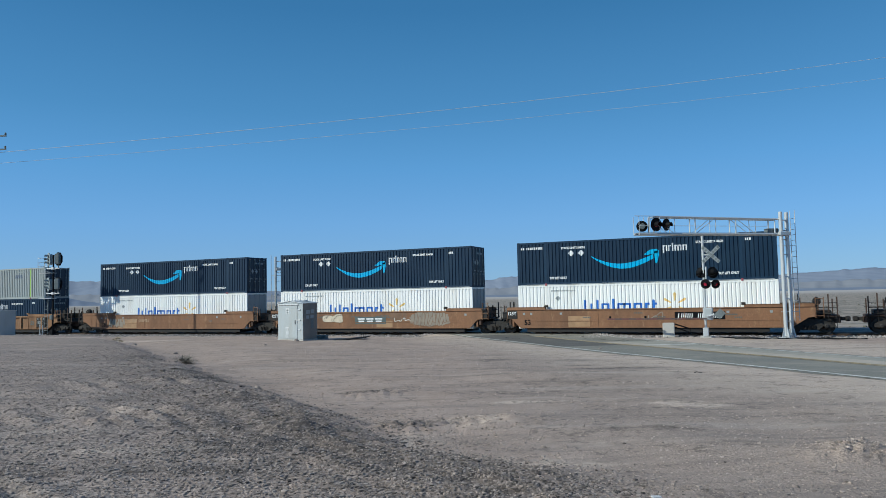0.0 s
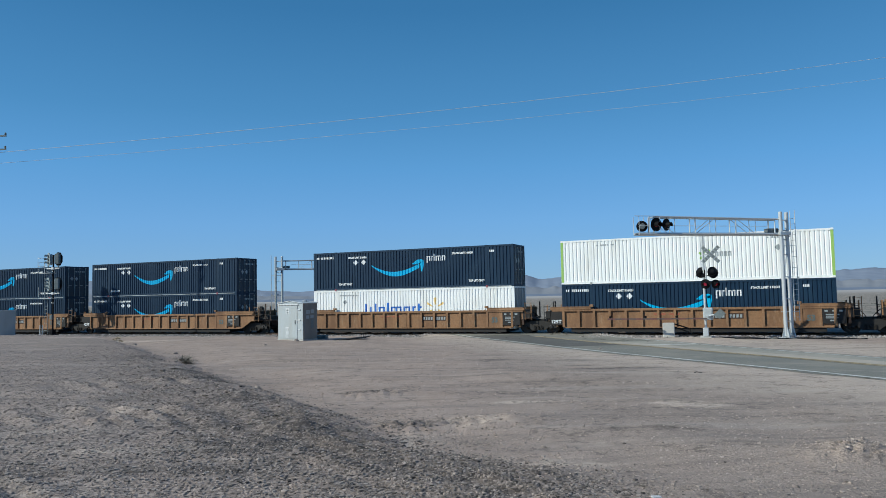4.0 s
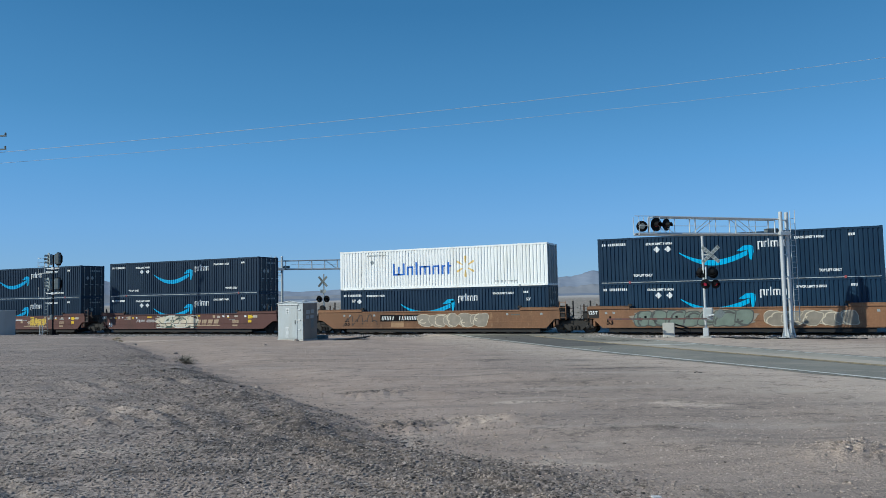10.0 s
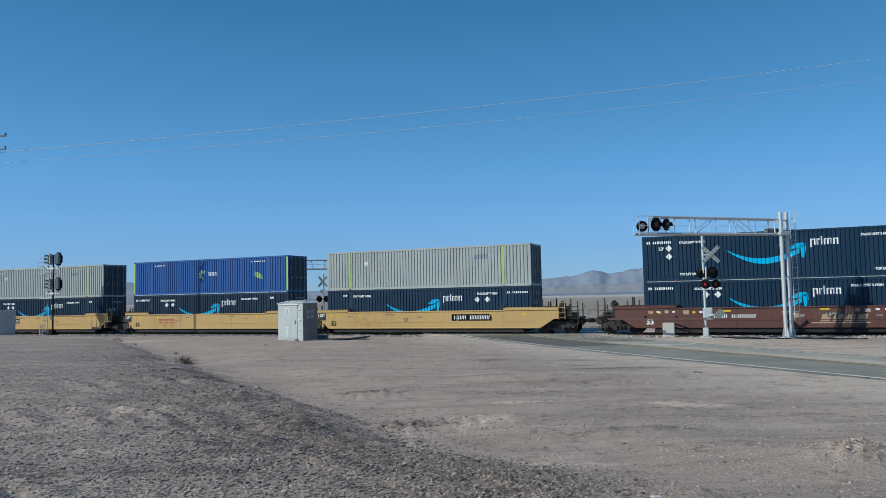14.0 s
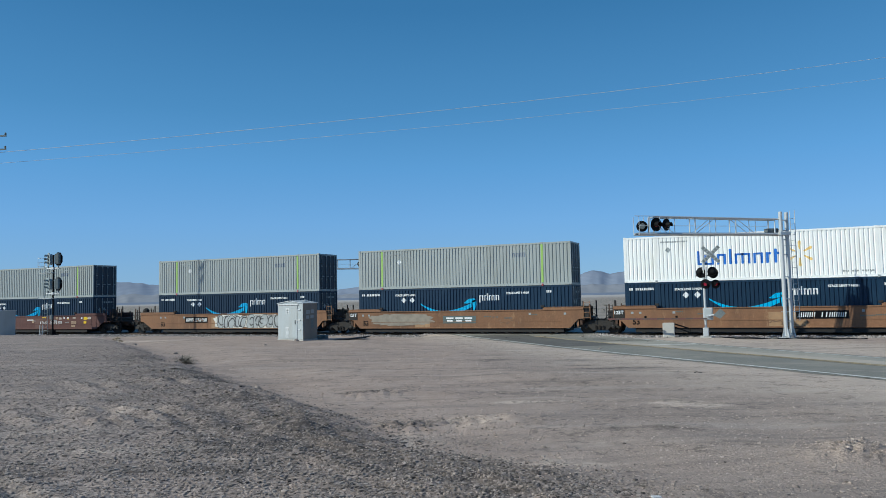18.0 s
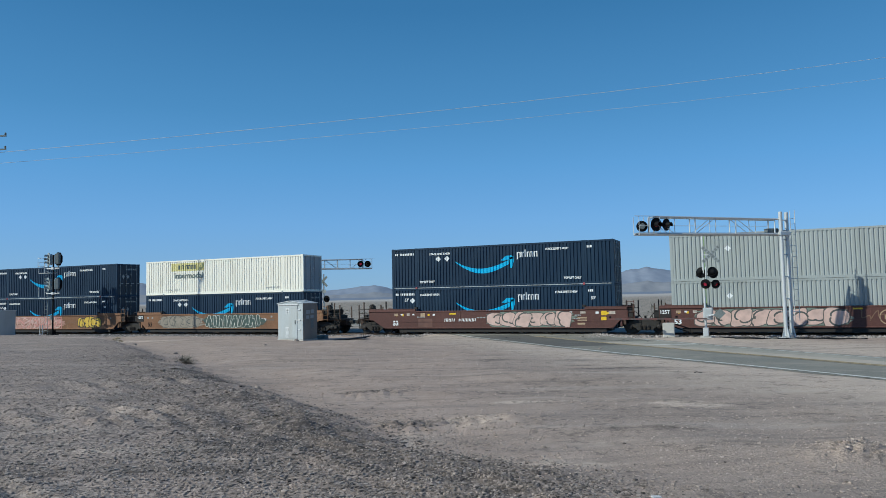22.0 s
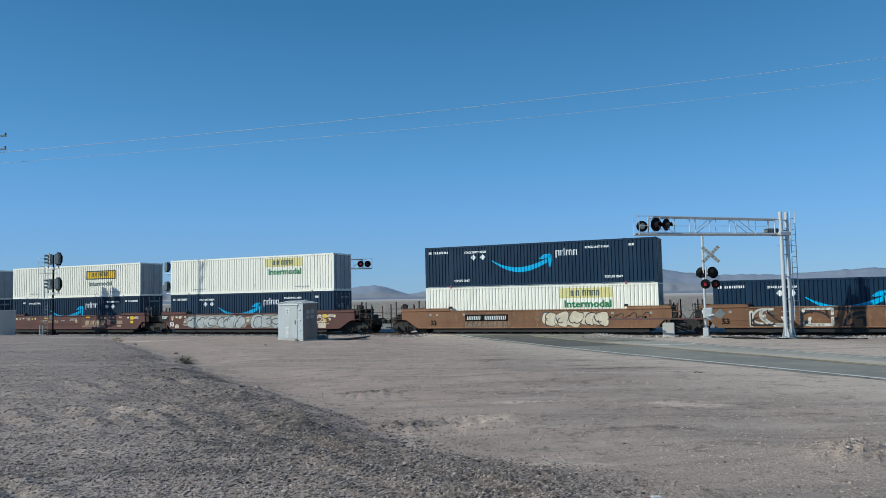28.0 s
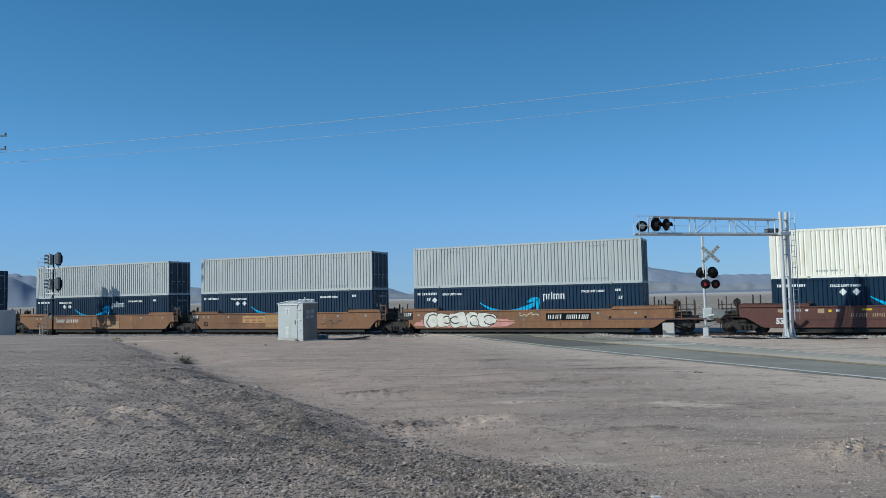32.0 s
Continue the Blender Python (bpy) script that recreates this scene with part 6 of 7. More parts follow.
def build_train():
    cars = []
    for i, (u, kind, low, high) in enumerate(TRAIN):
        pos = "rear" if i == 0 else POS[(i - 1) % 3]
        cars.append(well_car(kind, pos, u))
    for i, (u, kind, low, high) in enumerate(TRAIN):
        if low:
            container(low, u, 0)
        if high:
            container(high, u, 1)
    c = cars
    for i, car in enumerate(cars):
        if TRAIN[i][1] != "T" and i:
            stencils(car, TRAIN[i][1], 100 + i)
    # markings and sprayed shapes, car by car
    def name_board(k, x, w):
        flat_patch(c[k], x, x + w, 0.74, 1.26, M_SLATEMARK, 0.006, "name_panel")
        g = Geo()
        for i in range(3):
            a, cw = x + 0.25 + i * (w - 0.4) / 3, (w - 0.4) / 3 * 0.8
            for x0, x1, z0, z1 in ((0, cw, 1.05, 1.16), (cw * 0.1, cw * 0.9, 0.87, 0.98)):
                g.poly([(a + x0, NEAR - 0.009, z0), (a + x1, NEAR - 0.009, z0), (a + x1, NEAR - 0.009, z1), (a + x0, NEAR - 0.009, z1)])
        part("name_marking", g, M_MARK, c[k])

    def slant_name(k, x):
        part("name_panel", blocks_flat(x, 0.76, 0.40), M_TANINK, c[k])

    plate(c[1], 10.3, 2.7, True)
    scrawl(c[1], 8.6, 0.9, 0.5, "m", 3, 0.9)
    throwup(c[2], 4.1, 5.7, 0.85, 1.45, 2, "c", "m", 2, None, 0.0, 0.02)
    name_board(2, 6.8, 2.6)
    flat_patch(c[2], 9.75, 11.1, 1.0, 1.52, spray(*GRAF_COL["b"]))
    strokes(c[2], 11.7, 14.2, 0.6, 1.5, 3, "m", "b", 3, "m")
    plate(c[3], 3.8, 2.2, False, 1.0, 0.26, M_TANINK)
    strokes(c[3], 1.3, 3.2, 0.55, 1.3, 3, "m", "b", 5)
    plate(c[10], 10.0, 2.8, True)
    throwup(c[10], 2.4, 5.4, 0.5, 1.45, 4, "h", "r", 6, "h", 0.05, 0.05)
    throwup(c[11], 2.3, 9.0, 0.48, 1.46, 6, "g", "d", 7, "m", 0.12, 0.06)
    throwup(c[11], 9.9, 14.6, 0.5, 1.44, 5, "m", "c", 9, None, 0.1, 0.03)
    plate(c[12], 3.6, 3.0, True)
    scrawl(c[12], 0.4, 2.9, 0.9, "k", 61, 0.55)
    throwup(c[12], 6.6, 11.8, 0.5, 1.45, 5, "m", "c", 10, None, 0.1, 0.03)
    for k, a in ((13, 3.4), (14, 5.1), (15, 4.0)):
        plate(c[k], a, 2.5, False, 0.98, 0.22)
    for k, a in ((13, 9.9), (14, 9.5), (15, 9.9)):
        slant_name(k, a)
    cloud_patch(c[13], 5.6, 10.2, 0.5, 1.5, "c", 12)
    swirls(c[13], 5.7, 10.1, 0.52, 1.48, "e", 26, 13, 0.03)
    swirls(c[13], 5.7, 10.1, 0.52, 1.48, "w", 14, 14, 0.035, 0.0205)
    throwup(c[14], 2.9, 4.5, 0.48, 1.5, 2, "s", "d", 16, None, -0.1, 0.02)
    throwup(c[14], 9.9, 11.9, 0.7, 1.4, 4, "y", "b", 13, None, 0.0, 0.02)
    scrawl(c[15], 10.2, 2.0, 0.45, "k", 14, 0.9)
    throwup(c[15], 13.7, 15.0, 0.5, 1.4, 1, "g", "c", 15, None, 0.0, 0.03)
    plate(c[16], 10.45, 2.75, True, 1.02, 0.26)
    part("name_marking", words("53", 0.36, 6.6, NEAR - 0.006, 0.90), M_SLATEMARK, c[16])
    g = Geo()
    for a in (3.05, 3.65, 4.25):
        g.poly([(a, NEAR - 0.006, 1.10), (a + 0.5, NEAR - 0.006, 1.10), (a + 0.5, NEAR - 0.006, 1.24), (a, NEAR - 0.006, 1.24)])
        g.poly([(a + 0.05, NEAR - 0.006, 0.86), (a + 0.45, NEAR - 0.006, 0.86), (a + 0.45, NEAR - 0.006, 1.0), (a + 0.05, NEAR - 0.006, 1.0)])
    part("name_marking", g, M_FADEDRED, c[17], "faded orange-red plain shapes")
    plate(c[18], 3.6, 1.9, True, 1.05, 0.24)
    plate(c[19], 9.95, 2.5, True)
    cloud_patch(c[20], 1.0, 6.1, 0.6, 1.45, "m", 21)
    name_board(20, 6.9, 2.5)
    plate(c[21], 3.2, 2.2, True)
    throwup(c[21], 6.5, 9.3, 0.48, 1.5, 5, "s", "k", 16, "w", 0.12, 0.045)
    throwup(c[21], 9.5, 12.6, 0.48, 1.5, 5, "s", "k", 17, "w", 0.12, 0.045)
    plate(c[22], 9.6, 2.9, False, 0.86, 0.26)
    scrawl(c[22], 2.2, 1.9, 0.8, "c", 18, 0.6)
    ring_mark(c[22], 5.05, 1.0, 0.42, M_TANINK)
    throwup(c[23], 1.5, 9.5, 0.46, 1.52, 5, "h", "d", 19, "g", 0.08, 0.05)
    ring_mark(c[23], 11.6, 0.98, 0.42, M_TANINK)
    scrawl(c[23], 10.2, 2.6, 0.7, "b", 20, 0.7)
    throwup(c[24], 7.6, 13.2, 0.46, 1.5, 5, "h", "d", 21, "g", 0.14, 0.045)
    plate(c[24], 4.2, 2.4, False, 0.86, 0.22)
    throwup(c[25], 2.0, 6.1, 0.5, 1.45, 6, "m", "d", 22, "m", 0.1, 0.03)
    strokes(c[25], 6.7, 12.2, 0.48, 1.5, 5, "e", "w", 23, "e", 0.13, 0.035)
    plate(c[25], 9.7, 3.1, False, 0.98, 0.26)
    cloud_patch(c[26], 1.0, 9.8, 0.43, 1.53, "q", 24)
    swirls(c[26], 1.1, 9.6, 0.46, 1.5, "h", 46, 25, 0.05)
    swirls(c[26], 1.1, 9.6, 0.46, 1.5, "p", 40, 26, 0.03, 0.0205)
    scrawl(c[26], 9.9, 1.5, 0.5, "b", 27, 0.75)
    throwup(c[26], 11.7, 14.5, 0.5, 1.5, 4, "y", "k", 28, None, 0.12, 0.05)
    throwup(c[27], 0.0, 4.4, 0.5, 1.5, 4, "c", "b", 26, None, 0.15, 0.035)
    plate(c[27], 3.6, 2.6, True)
    throwup(c[27], 10.9, 14.0, 0.62, 1.42, 6, "m", "w", 27, None, 0.0, 0.035)
    throwup(c[28], 2.2, 6.3, 0.55, 1.45, 5, "c", "m", 28, None, 0.05, 0.03)
    scrawl(c[28], 6.6, 2.0, 0.6, "f", 30, 0.7)
    plate(c[28], 9.9, 2.5, True)
    swirls(c[29], 2.1, 4.2, 0.55, 1.5, "w", 8, 29, 0.07)
    swirls(c[29], 2.1, 4.2, 0.55, 1.5, "k", 9, 30, 0.03, 0.0205)
    swirls(c[29], 4.8, 8.0, 0.45, 1.5, "k", 16, 31, 0.07)
    swirls(c[29], 4.9, 6.4, 0.55, 1.5, "w", 6, 32, 0.06, 0.0205)
    throwup(c[29], 10.1, 12.6, 0.5, 1.4, 4, "c", "b", 33, None, 0.1, 0.03)
    plate(c[30], 3.2, 2.9, True, 0.98, 0.26)
    strokes(c[30], 3.1, 6.3, 0.44, 0.84, 9, "b", "m", 32, None, 0.02, 0.02)
    throwup(c[30], 8.7, 13.0, 0.46, 1.52, 5, "c", "k", 34, None, 0.1, 0.03)
    scrawl(c[30], 13.2, 2.4, 0.5, "k", 36, 0.9)
    dot_spots(c[31], ((0.9, 0.58, 0.22), (1.2, 1.36, 0.13), (0.4, 1.2, 0.1), (1.75, 0.95, 0.14), (8.25, 1.15, 0.22), (7.9, 0.62, 0.12), (13.9, 1.2, 0.12), (14.5, 1.30, 0.20), (15.2, 0.62, 0.36), (13.6, 0.66, 0.16), (15.9, 1.1, 0.10), (16.3, 1.35, 0.12), (2.2, 0.62, 0.1)), "c")
    throwup(c[31], 2.0, 7.9, 0.46, 1.5, 6, "s", "d", 35, "m", 0.1, 0.04)
    throwup(c[31], 8.6, 13.7, 0.46, 1.52, 5, "s", "d", 37, "m", 0.12, 0.04)
    plate(c[31], 3.8, 2.4, False, 0.98, 0.22, M_BLACK)
    swirls(c[31], 14.4, 15.8, 0.8, 1.4, "c", 8, 36, 0.02)
    for k in (32, 33):
        plate(c[k], 4.0, 2.4, False, 1.0, 0.2, M_TANINK)
        slant_name(k, 9.8)
    cloud_patch(c[34], 0.2, 7.6, 0.43, 1.1, "p", 38)
    throwup(c[34], 0.9, 6.1, 0.44, 1.53, 5, "w", "k", 37, None, 0.0, 0.04)
    plate(c[34], 9.95, 2.75, True)
    scrawl(c[34], 7.9, 1.4, 0.3, "c", 39, 1.15)
    flat_patch(c[35], 4.4, 6.6, 0.85, 1.42, spray("bright_patch", (0.42, 0.26, 0.11)))
    for a in (4.6, 5.25, 5.9):
        flat_patch(c[35], a, a + 0.5, 1.16, 1.27, M_FADEDRED, 0.009, "name_marking")
        flat_patch(c[35], a + 0.05, a + 0.45, 0.93, 1.04, M_FADEDRED, 0.009, "name_marking")
    flat_patch(c[35], 6.6, 9.0, 0.5, 1.5, spray("sunfaded_patch", (0.33, 0.19, 0.085)))
    plate(c[36], 3.0, 2.8, False)


def blocks_flat(x, z, h):
    """A slanting name in plain shapes under a long stripe."""
    g = Geo()
    for i in range(4):
        a = x + i * 0.62
        g.poly([(a, NEAR - 0.008, z), (a + 0.46, NEAR - 0.008, z), (a + 0.58, NEAR - 0.008, z + h), (a + 0.12, NEAR - 0.008, z + h)])
    g.poly([(x - 0.5, NEAR - 0.007, z - 0.12), (x + 2.5, NEAR - 0.007, z - 0.12), (x + 2.55, NEAR - 0.007, z - 0.05), (x - 0.4, NEAR - 0.007, z - 0.05)])
    return g


def stencils(car, kind, seed):
    """Small faded stencilled notes and repainted patches along a car's side, as plain bars."""
    rng = random.Random(seed)
    ink = M_FAINT if kind == "N" else M_SLATEMARK
    for k in range(5):
        x, z, n = rng.uniform(1.8, 14.0), rng.uniform(0.95, 1.4), rng.randint(3, 7)
        g = Geo()
        for i in range(n):
            g.poly([(x + i * 0.11, NEAR - 0.003, z), (x + i * 0.11 + 0.075, NEAR - 0.003, z), (x + i * 0.11 + 0.075, NEAR - 0.003, z + 0.08), (x + i * 0.11, NEAR - 0.003, z + 0.08)])
        part("stencil", g, ink, car)
    x, w = rng.uniform(2.0, 11.0), rng.uniform(0.8, 2.2)
    flat_patch(car, x, x + w, 0.48, rng.uniform(0.8, 1.5), spray("faded_patch_" + kind, {"O": (0.36, 0.22, 0.12), "N": (0.13, 0.065, 0.05), "Y": (0.45, 0.27, 0.10)}[kind]), 0.0022)
    if rng.random() < 0.6 and kind == "O":
        scrawl(car, rng.uniform(1.5, 12), rng.uniform(0.8, 1.8), 0.35, rng.choice("kbw"), seed, rng.uniform(0.55, 1.0))


build_train()


# ---- crossing and signal equipment ----
def ring_lamp(parent, x, y, z, r, face, lens, hood=True, back=None, swing=0.0, case=None):
    """A round signal lamp: backing disc, hood, lens. face: -1 towards the viewer, 1 away; swing: degrees it is turned about its upright."""
    s = face
    at, x, y, z = (x, y, z), 0.0, 0.0, 0.0
    turned = Matrix.Translation(at) @ Matrix.Rotation(radians(swing), 4, "Z") @ Matrix.Rotation(radians(4), 4, "X")
    unit = part("lamp_unit", Geo().turn([(0, r * 0.42), (0.06, r * 0.5), (0.14, r * 0.52), (0.20, r * 0.42)], (x, y, z), (0, -s, 0), 14).moved(turned), case or M_BLACK, parent)
    part("backing_disc", Geo().turn([(0, r), (0.012, r)], (x, y, z), (0, s, 0), 24).moved(turned), back or M_BLACK, unit)
    part("lens", Geo().turn([(0.0, r * 0.40), (0.02, r * 0.38), (0.035, r * 0.2)], (x, y + s * 0.014, z), (0, s, 0), 16).moved(turned), lens, unit)
    if hood:
        g = Geo()
        n = 12
        for i in range(n):
            a, b = math.pi * (-0.12 + 1.24 * i / n), math.pi * (-0.12 + 1.24 * (i + 1) / n)
            q = r * 0.46
            g.poly([(x + q * math.cos(a), y + s * 0.012, z + q * math.sin(a)), (x + q * math.cos(b), y + s * 0.012, z + q * math.sin(b)), (x + q * math.cos(b), y + s * 0.30, z + q * math.sin(b) - 0.03), (x + q * math.cos(a), y + s * 0.30, z + q * math.sin(a) - 0.03)])
        part("hood", g.moved(turned), M_BLACK, unit)
    return unit


def crossbuck(parent, x, y, z, face, material, size=0.62, spots=True):
    for k, a in enumerate((45, -45)):
        g = Geo().box(-size, size, -0.006, 0.006, -0.10, 0.10)
        g.moved(Matrix.Translation((x, y + face * 0.03 * (k + 1), z)) @ Matrix.Rotation(radians(a), 4, "Y"))
        blade = part("crossbuck_blade", g, material, parent)
        if not spots:
            continue
        for i in range(7):
            st = Geo().box(-size + 0.05 + i * 0.178, -size + 0.155 + i * 0.178, -0.012, 0.012, -0.068, 0.068)
            st.moved(Matrix.Translation((x, y + face * 0.03 * (k + 1), z)) @ Matrix.Rotation(radians(a), 4, "Y"))
            part("stripe", st, M_SIGHEAD, blade)


def place_at(ob, a, m, z, turn=0.0):
    p = along_track(a, m, z)
    ob.matrix_basis = pose(p.x, p.y, z, 0, 0, TURN + turn)
    return ob


def gate_signal():
    """Mast with crossbuck, flashing lamps and the lowered gate arm."""
    s = tagged(new("crossing_gate"), "railway crossing gate with crossbuck, flashers and lowered striped arm", "crossing gate")
    part("base", Geo().box(-0.30, 0.30, -0.30, 0.30, -0.10, 0.06, 0.02), M_CONC, s)
    part("junction_base", Geo().box(-0.15, 0.15, -0.15, 0.15, 0.06, 0.55, 0.03), M_GALV, s)
    part("mast", Geo().tube((0, 0, 0.5), (0, 0, 5.62), 0.068, k=12), M_ALU, s)
    part("mast_cap", Geo().turn([(0, 0.08), (0.05, 0.075), (0.09, 0.02)], (0, 0, 5.62), (0, 0, 1), 10), M_GALV, s)
    crossbuck(s, 0.42, -0.10, 4.62, -1, M_BUCKBACK, 0.62)
    part("bracket", Geo().box(0.0, 0.42, -0.07, -0.03, 4.58, 4.66), M_GALV, s)
    part("cross_arm", Geo().tube((-0.42, 0, 3.45), (0.55, 0, 3.45), 0.035, k=8).box(-0.12, 0.12, -0.1, 0.1, 3.35, 3.58, 0.02), M_BLACK, s)
    ring_lamp(s, -0.16, 0.22, 3.62, 0.29, 1, M_DARKLENS, True, None, 30)
    ring_lamp(s, 0.48, 0.22, 3.60, 0.31, 1, M_DARKLENS, True, None, -25)
    part("lamp_back", Geo().turn([(0, 0.27), (0.05, 0.27), (0.055, 0.18), (0.22, 0.16), (0.27, 0.07)], (-0.14, 0.10, 3.66), (-0.6, -1, 0.1), 14), M_BLACK, s)
    part("lamp_back", Geo().turn([(0, 0.30), (0.05, 0.30), (0.055, 0.19), (0.22, 0.17), (0.28, 0.08)], (0.46, 0.10, 3.64), (0.6, -1, 0.1), 14), M_BLACK, s)
    part("lamp_yoke", Geo().tube((0.12, -0.1, 3.2), (0.14, -0.1, 3.95), 0.04, k=8), M_ALU, s)
    ring_lamp(s, 0.10, -0.30, 2.98, 0.27, -1, M_REDLIT, True, None, -8)
    ring_lamp(s, 0.62, -0.26, 2.96, 0.25, -1, M_REDLENS, True, None, 30)
    part("lower_arm", Geo().tube((0.0, -0.05, 3.1), (0.72, -0.1, 3.05), 0.03, k=8), M_BLACK, s)
    part("bell", Geo().turn([(0, 0.16), (0.05, 0.15), (0.09, 0.05)], (0, 0, 5.75), (0, 0, 1), 12), M_GALV, s)
    mech = part("gate_mechanism", Geo().box(-0.10, 0.42, -0.42, -0.06, 0.98, 1.66, 0.04), M_GALV, s, "grey gate motor housing")
    part("housing_door", Geo().box(-0.02, 0.34, -0.436, -0.422, 1.06, 1.58), M_PANEL, mech)
    part("hinge_shaft", Geo().tube((0.16, -0.62, 1.22), (0.16, 0.25, 1.22), 0.05, k=10), M_GALV, mech)
    part("counterweight", Geo().slab([(0.45, 1.25), (0.80, 1.62), (1.08, 1.34), (0.78, 1.05)], -0.56, -0.36), M_SIGHEAD, s)
    part("counter_arm", Geo().tube((0.1, -0.46, 1.2), (0.78, -0.46, 1.32), 0.05, k=8), M_GALV, s)
    arm = part("gate_arm", Geo().box(-5.35, 0.1, -0.53, -0.47, 1.03, 1.11), M_ARM, s, "dull red striped gate arm")
    for i in range(7):
        x = -5.3 + i * 0.78
        part("stripe", Geo().box(x, x + 0.40, -0.534, -0.466, 1.026, 1.114), M_REFLRED, arm)
    for x in (-5.2, -3.2, -1.5):
        part("arm_lamp", Geo().box(x - 0.06, x + 0.06, -0.55, -0.45, 1.114, 1.24, 0.02), M_BLACK, arm)
    place_at(s, -2.99, 43.55, 0.15)


gate_signal()


def cantilever(a, m, z, arm_len, low, high, flip, lamps, label, top=0.30):
    """Cantilever flasher bridge: two pipe masts, ladder, lattice arm, lamps at the end. The arm runs square to the road."""
    s = tagged(new("cantilever_signal"), label, "crossing signal")
    k = -1 if not flip else 1
    for x, y in ((0, 0), (-k * 0.56, 0.22)):
        mast = part("mast", Geo().tube((x, y, 0.1), (x, y, high + top), 0.105, k=14), M_ALU, s)
        part("mast_cap", Geo().turn([(0, 0.11), (0.03, 0.10), (0.06, 0.03)], (x, y, high + top), (0, 0, 1), 12), M_ALU, mast)
        part("base_plate", Geo().box(x - 0.26, x + 0.26, y - 0.26, y + 0.26, 0.0, 0.05), M_GALV, mast)
        g = Geo()
        for q in range(4):
            t = q * math.pi / 2
            c, sn = math.cos(t), math.sin(t)
            g.loft([[(x + c * r0 - sn * w, y + sn * r0 + c * w, zz) for r0, w, zz in ((0.10, 0.012, 0.05), (0.26, 0.012, 0.05), (0.11, 0.012, 0.62))], [(x + c * r0 + sn * w, y + sn * r0 - c * w, zz) for r0, w, zz in ((0.10, 0.012, 0.05), (0.26, 0.012, 0.05), (0.11, 0.012, 0.62))]])
        part("gusset", g, M_GALV, mast)
    part("foundation", Geo().box(-0.7, 0.7, -0.4, 0.8, -0.35, 0.0, 0.03), M_CONC, s)
    br = Geo()
    for zz in (0.9, 2.1, 3.3, 4.5, low - 0.3, low + 0.2, high - 0.1):
        br.tube((0, 0, zz), (-k * 0.56, 0.22, zz), 0.03, k=6)
    part("mast_tie", br, M_GALV, s)
    part("mast_clamp", Geo().box(min(0.17 * k, -k * 0.5), max(0.17 * k, -k * 0.5), -0.16, 0.58, low - 0.08, low + 0.12, 0.02), M_GALV, s)
    la = Geo()
    lx = -k * 0.96
    for y in (0.05, 0.42):
        la.tube((lx, y, 0.9), (lx, y, high + top + 0.15), 0.022, k=6)
    for i in range(int((high - 0.7) / 0.3)):
        la.tube((lx, 0.05, 1.1 + i * 0.3), (lx, 0.42, 1.1 + i * 0.3), 0.014, k=6)
    for zz in (1.4, 3.2, 5.0):
        la.tube((0, 0.3, zz), (lx, 0.3, zz), 0.02, k=6)
    part("ladder", la, M_GALV, s)
    # arm: two chords a side, uprights, diagonals
    end = k * arm_len
    top, bot = Geo(), Geo()
    for y in (0.05, 0.57):
        top.tube((0, y, high - 0.06), (end * 0.90, y, high + 0.04), 0.045, k=8)
        bot.tube((0, y, low), (end, y, low), 0.055, k=8)
    part("top_chord", top, M_GALV, s)
    part("bottom_chord", bot, M_ALU, s)
    n = 6
    for i in range(n + 1):
        x = end * (0.04 + 0.86 * i / n)
        g = Geo()
        for y in (0.05, 0.57):
            g.tube((x, y, low), (x, y, high), 0.02 if i % 2 else 0.038, k=6)
        g.tube((x, 0.05, high), (x, 0.57, high), 0.018, k=6)
        part("upright", g, M_GALV, s)
        if i % 2:
            x2 = end * (0.04 + 0.86 * (i + 1) / n)
            d_ = Geo()
            for y in (0.05, 0.57):
                d_.tube((x, y, low if i % 4 == 1 else high), (x2, y, high if i % 4 == 1 else low), 0.017, k=6)
            part("diagonal", d_, M_GALV, s)
    deck = Geo()
    for j in range(5):
        deck.box(min(0, end), max(0, end), 0.08 + j * 0.1, 0.13 + j * 0.1, low + 0.05, low + 0.075)
    part("walkway", deck, M_GALV, s)
    rails = Geo()
    rails.tube((end * 0.1, 0.02, low + 0.42), (end, 0.02, low + 0.42), 0.014, k=6)
    rails.tube((end * 0.86, 0.02, high + 0.06), (end * 1.03, 0.02, high + 0.06), 0.02, k=6)
    for f in (0.86, 0.93, 1.0):
        rails.tube((end * f, 0.02, low), (end * f, 0.02, high + 0.06), 0.018, k=6)
        rails.tube((end * f, 0.60, low), (end * f, 0.60, high + 0.06), 0.018, k=6)
    part("hand_rail", rails, M_GALV, s)
    part("junction_box", Geo().box(k * 0.35 - 0.35, k * 0.35 + 0.35, 0.15, 0.5, low + 0.10, low + 0.32, 0.03), M_SIGHEAD, s)
    for f, dz, r, face, lens, swing in lamps:
        ring_lamp(s, end * f, 0.0 if face < 0 else 0.5, (low + high) / 2 + dz, r, face, lens, True, None, swing, M_SIGHEAD)
    place_at(s, a, m, z, 37.9)


cantilever(1.065, 43.75, 0.12, 8.53, 5.63, 6.495, False,
           [(0.949, 0.0, 0.29, 1, M_DARKLENS, -20), (0.887, 0.05, 0.36, -1, M_DULLRED, 12), (0.818, 0.05, 0.32, -1, M_DULLRED, 24)],
           "silver lattice cantilever flasher signal over the road")
cantilever(-39.8, 55.0, -0.05, 8.2, 5.55, 6.38, True,
           [(0.87, 0.0, 0.30, -1, M_REDLIT, 0), (0.95, 0.0, 0.30, -1, M_DARKLENS, 0)],
           "silver cantilever flasher signal beyond the track")


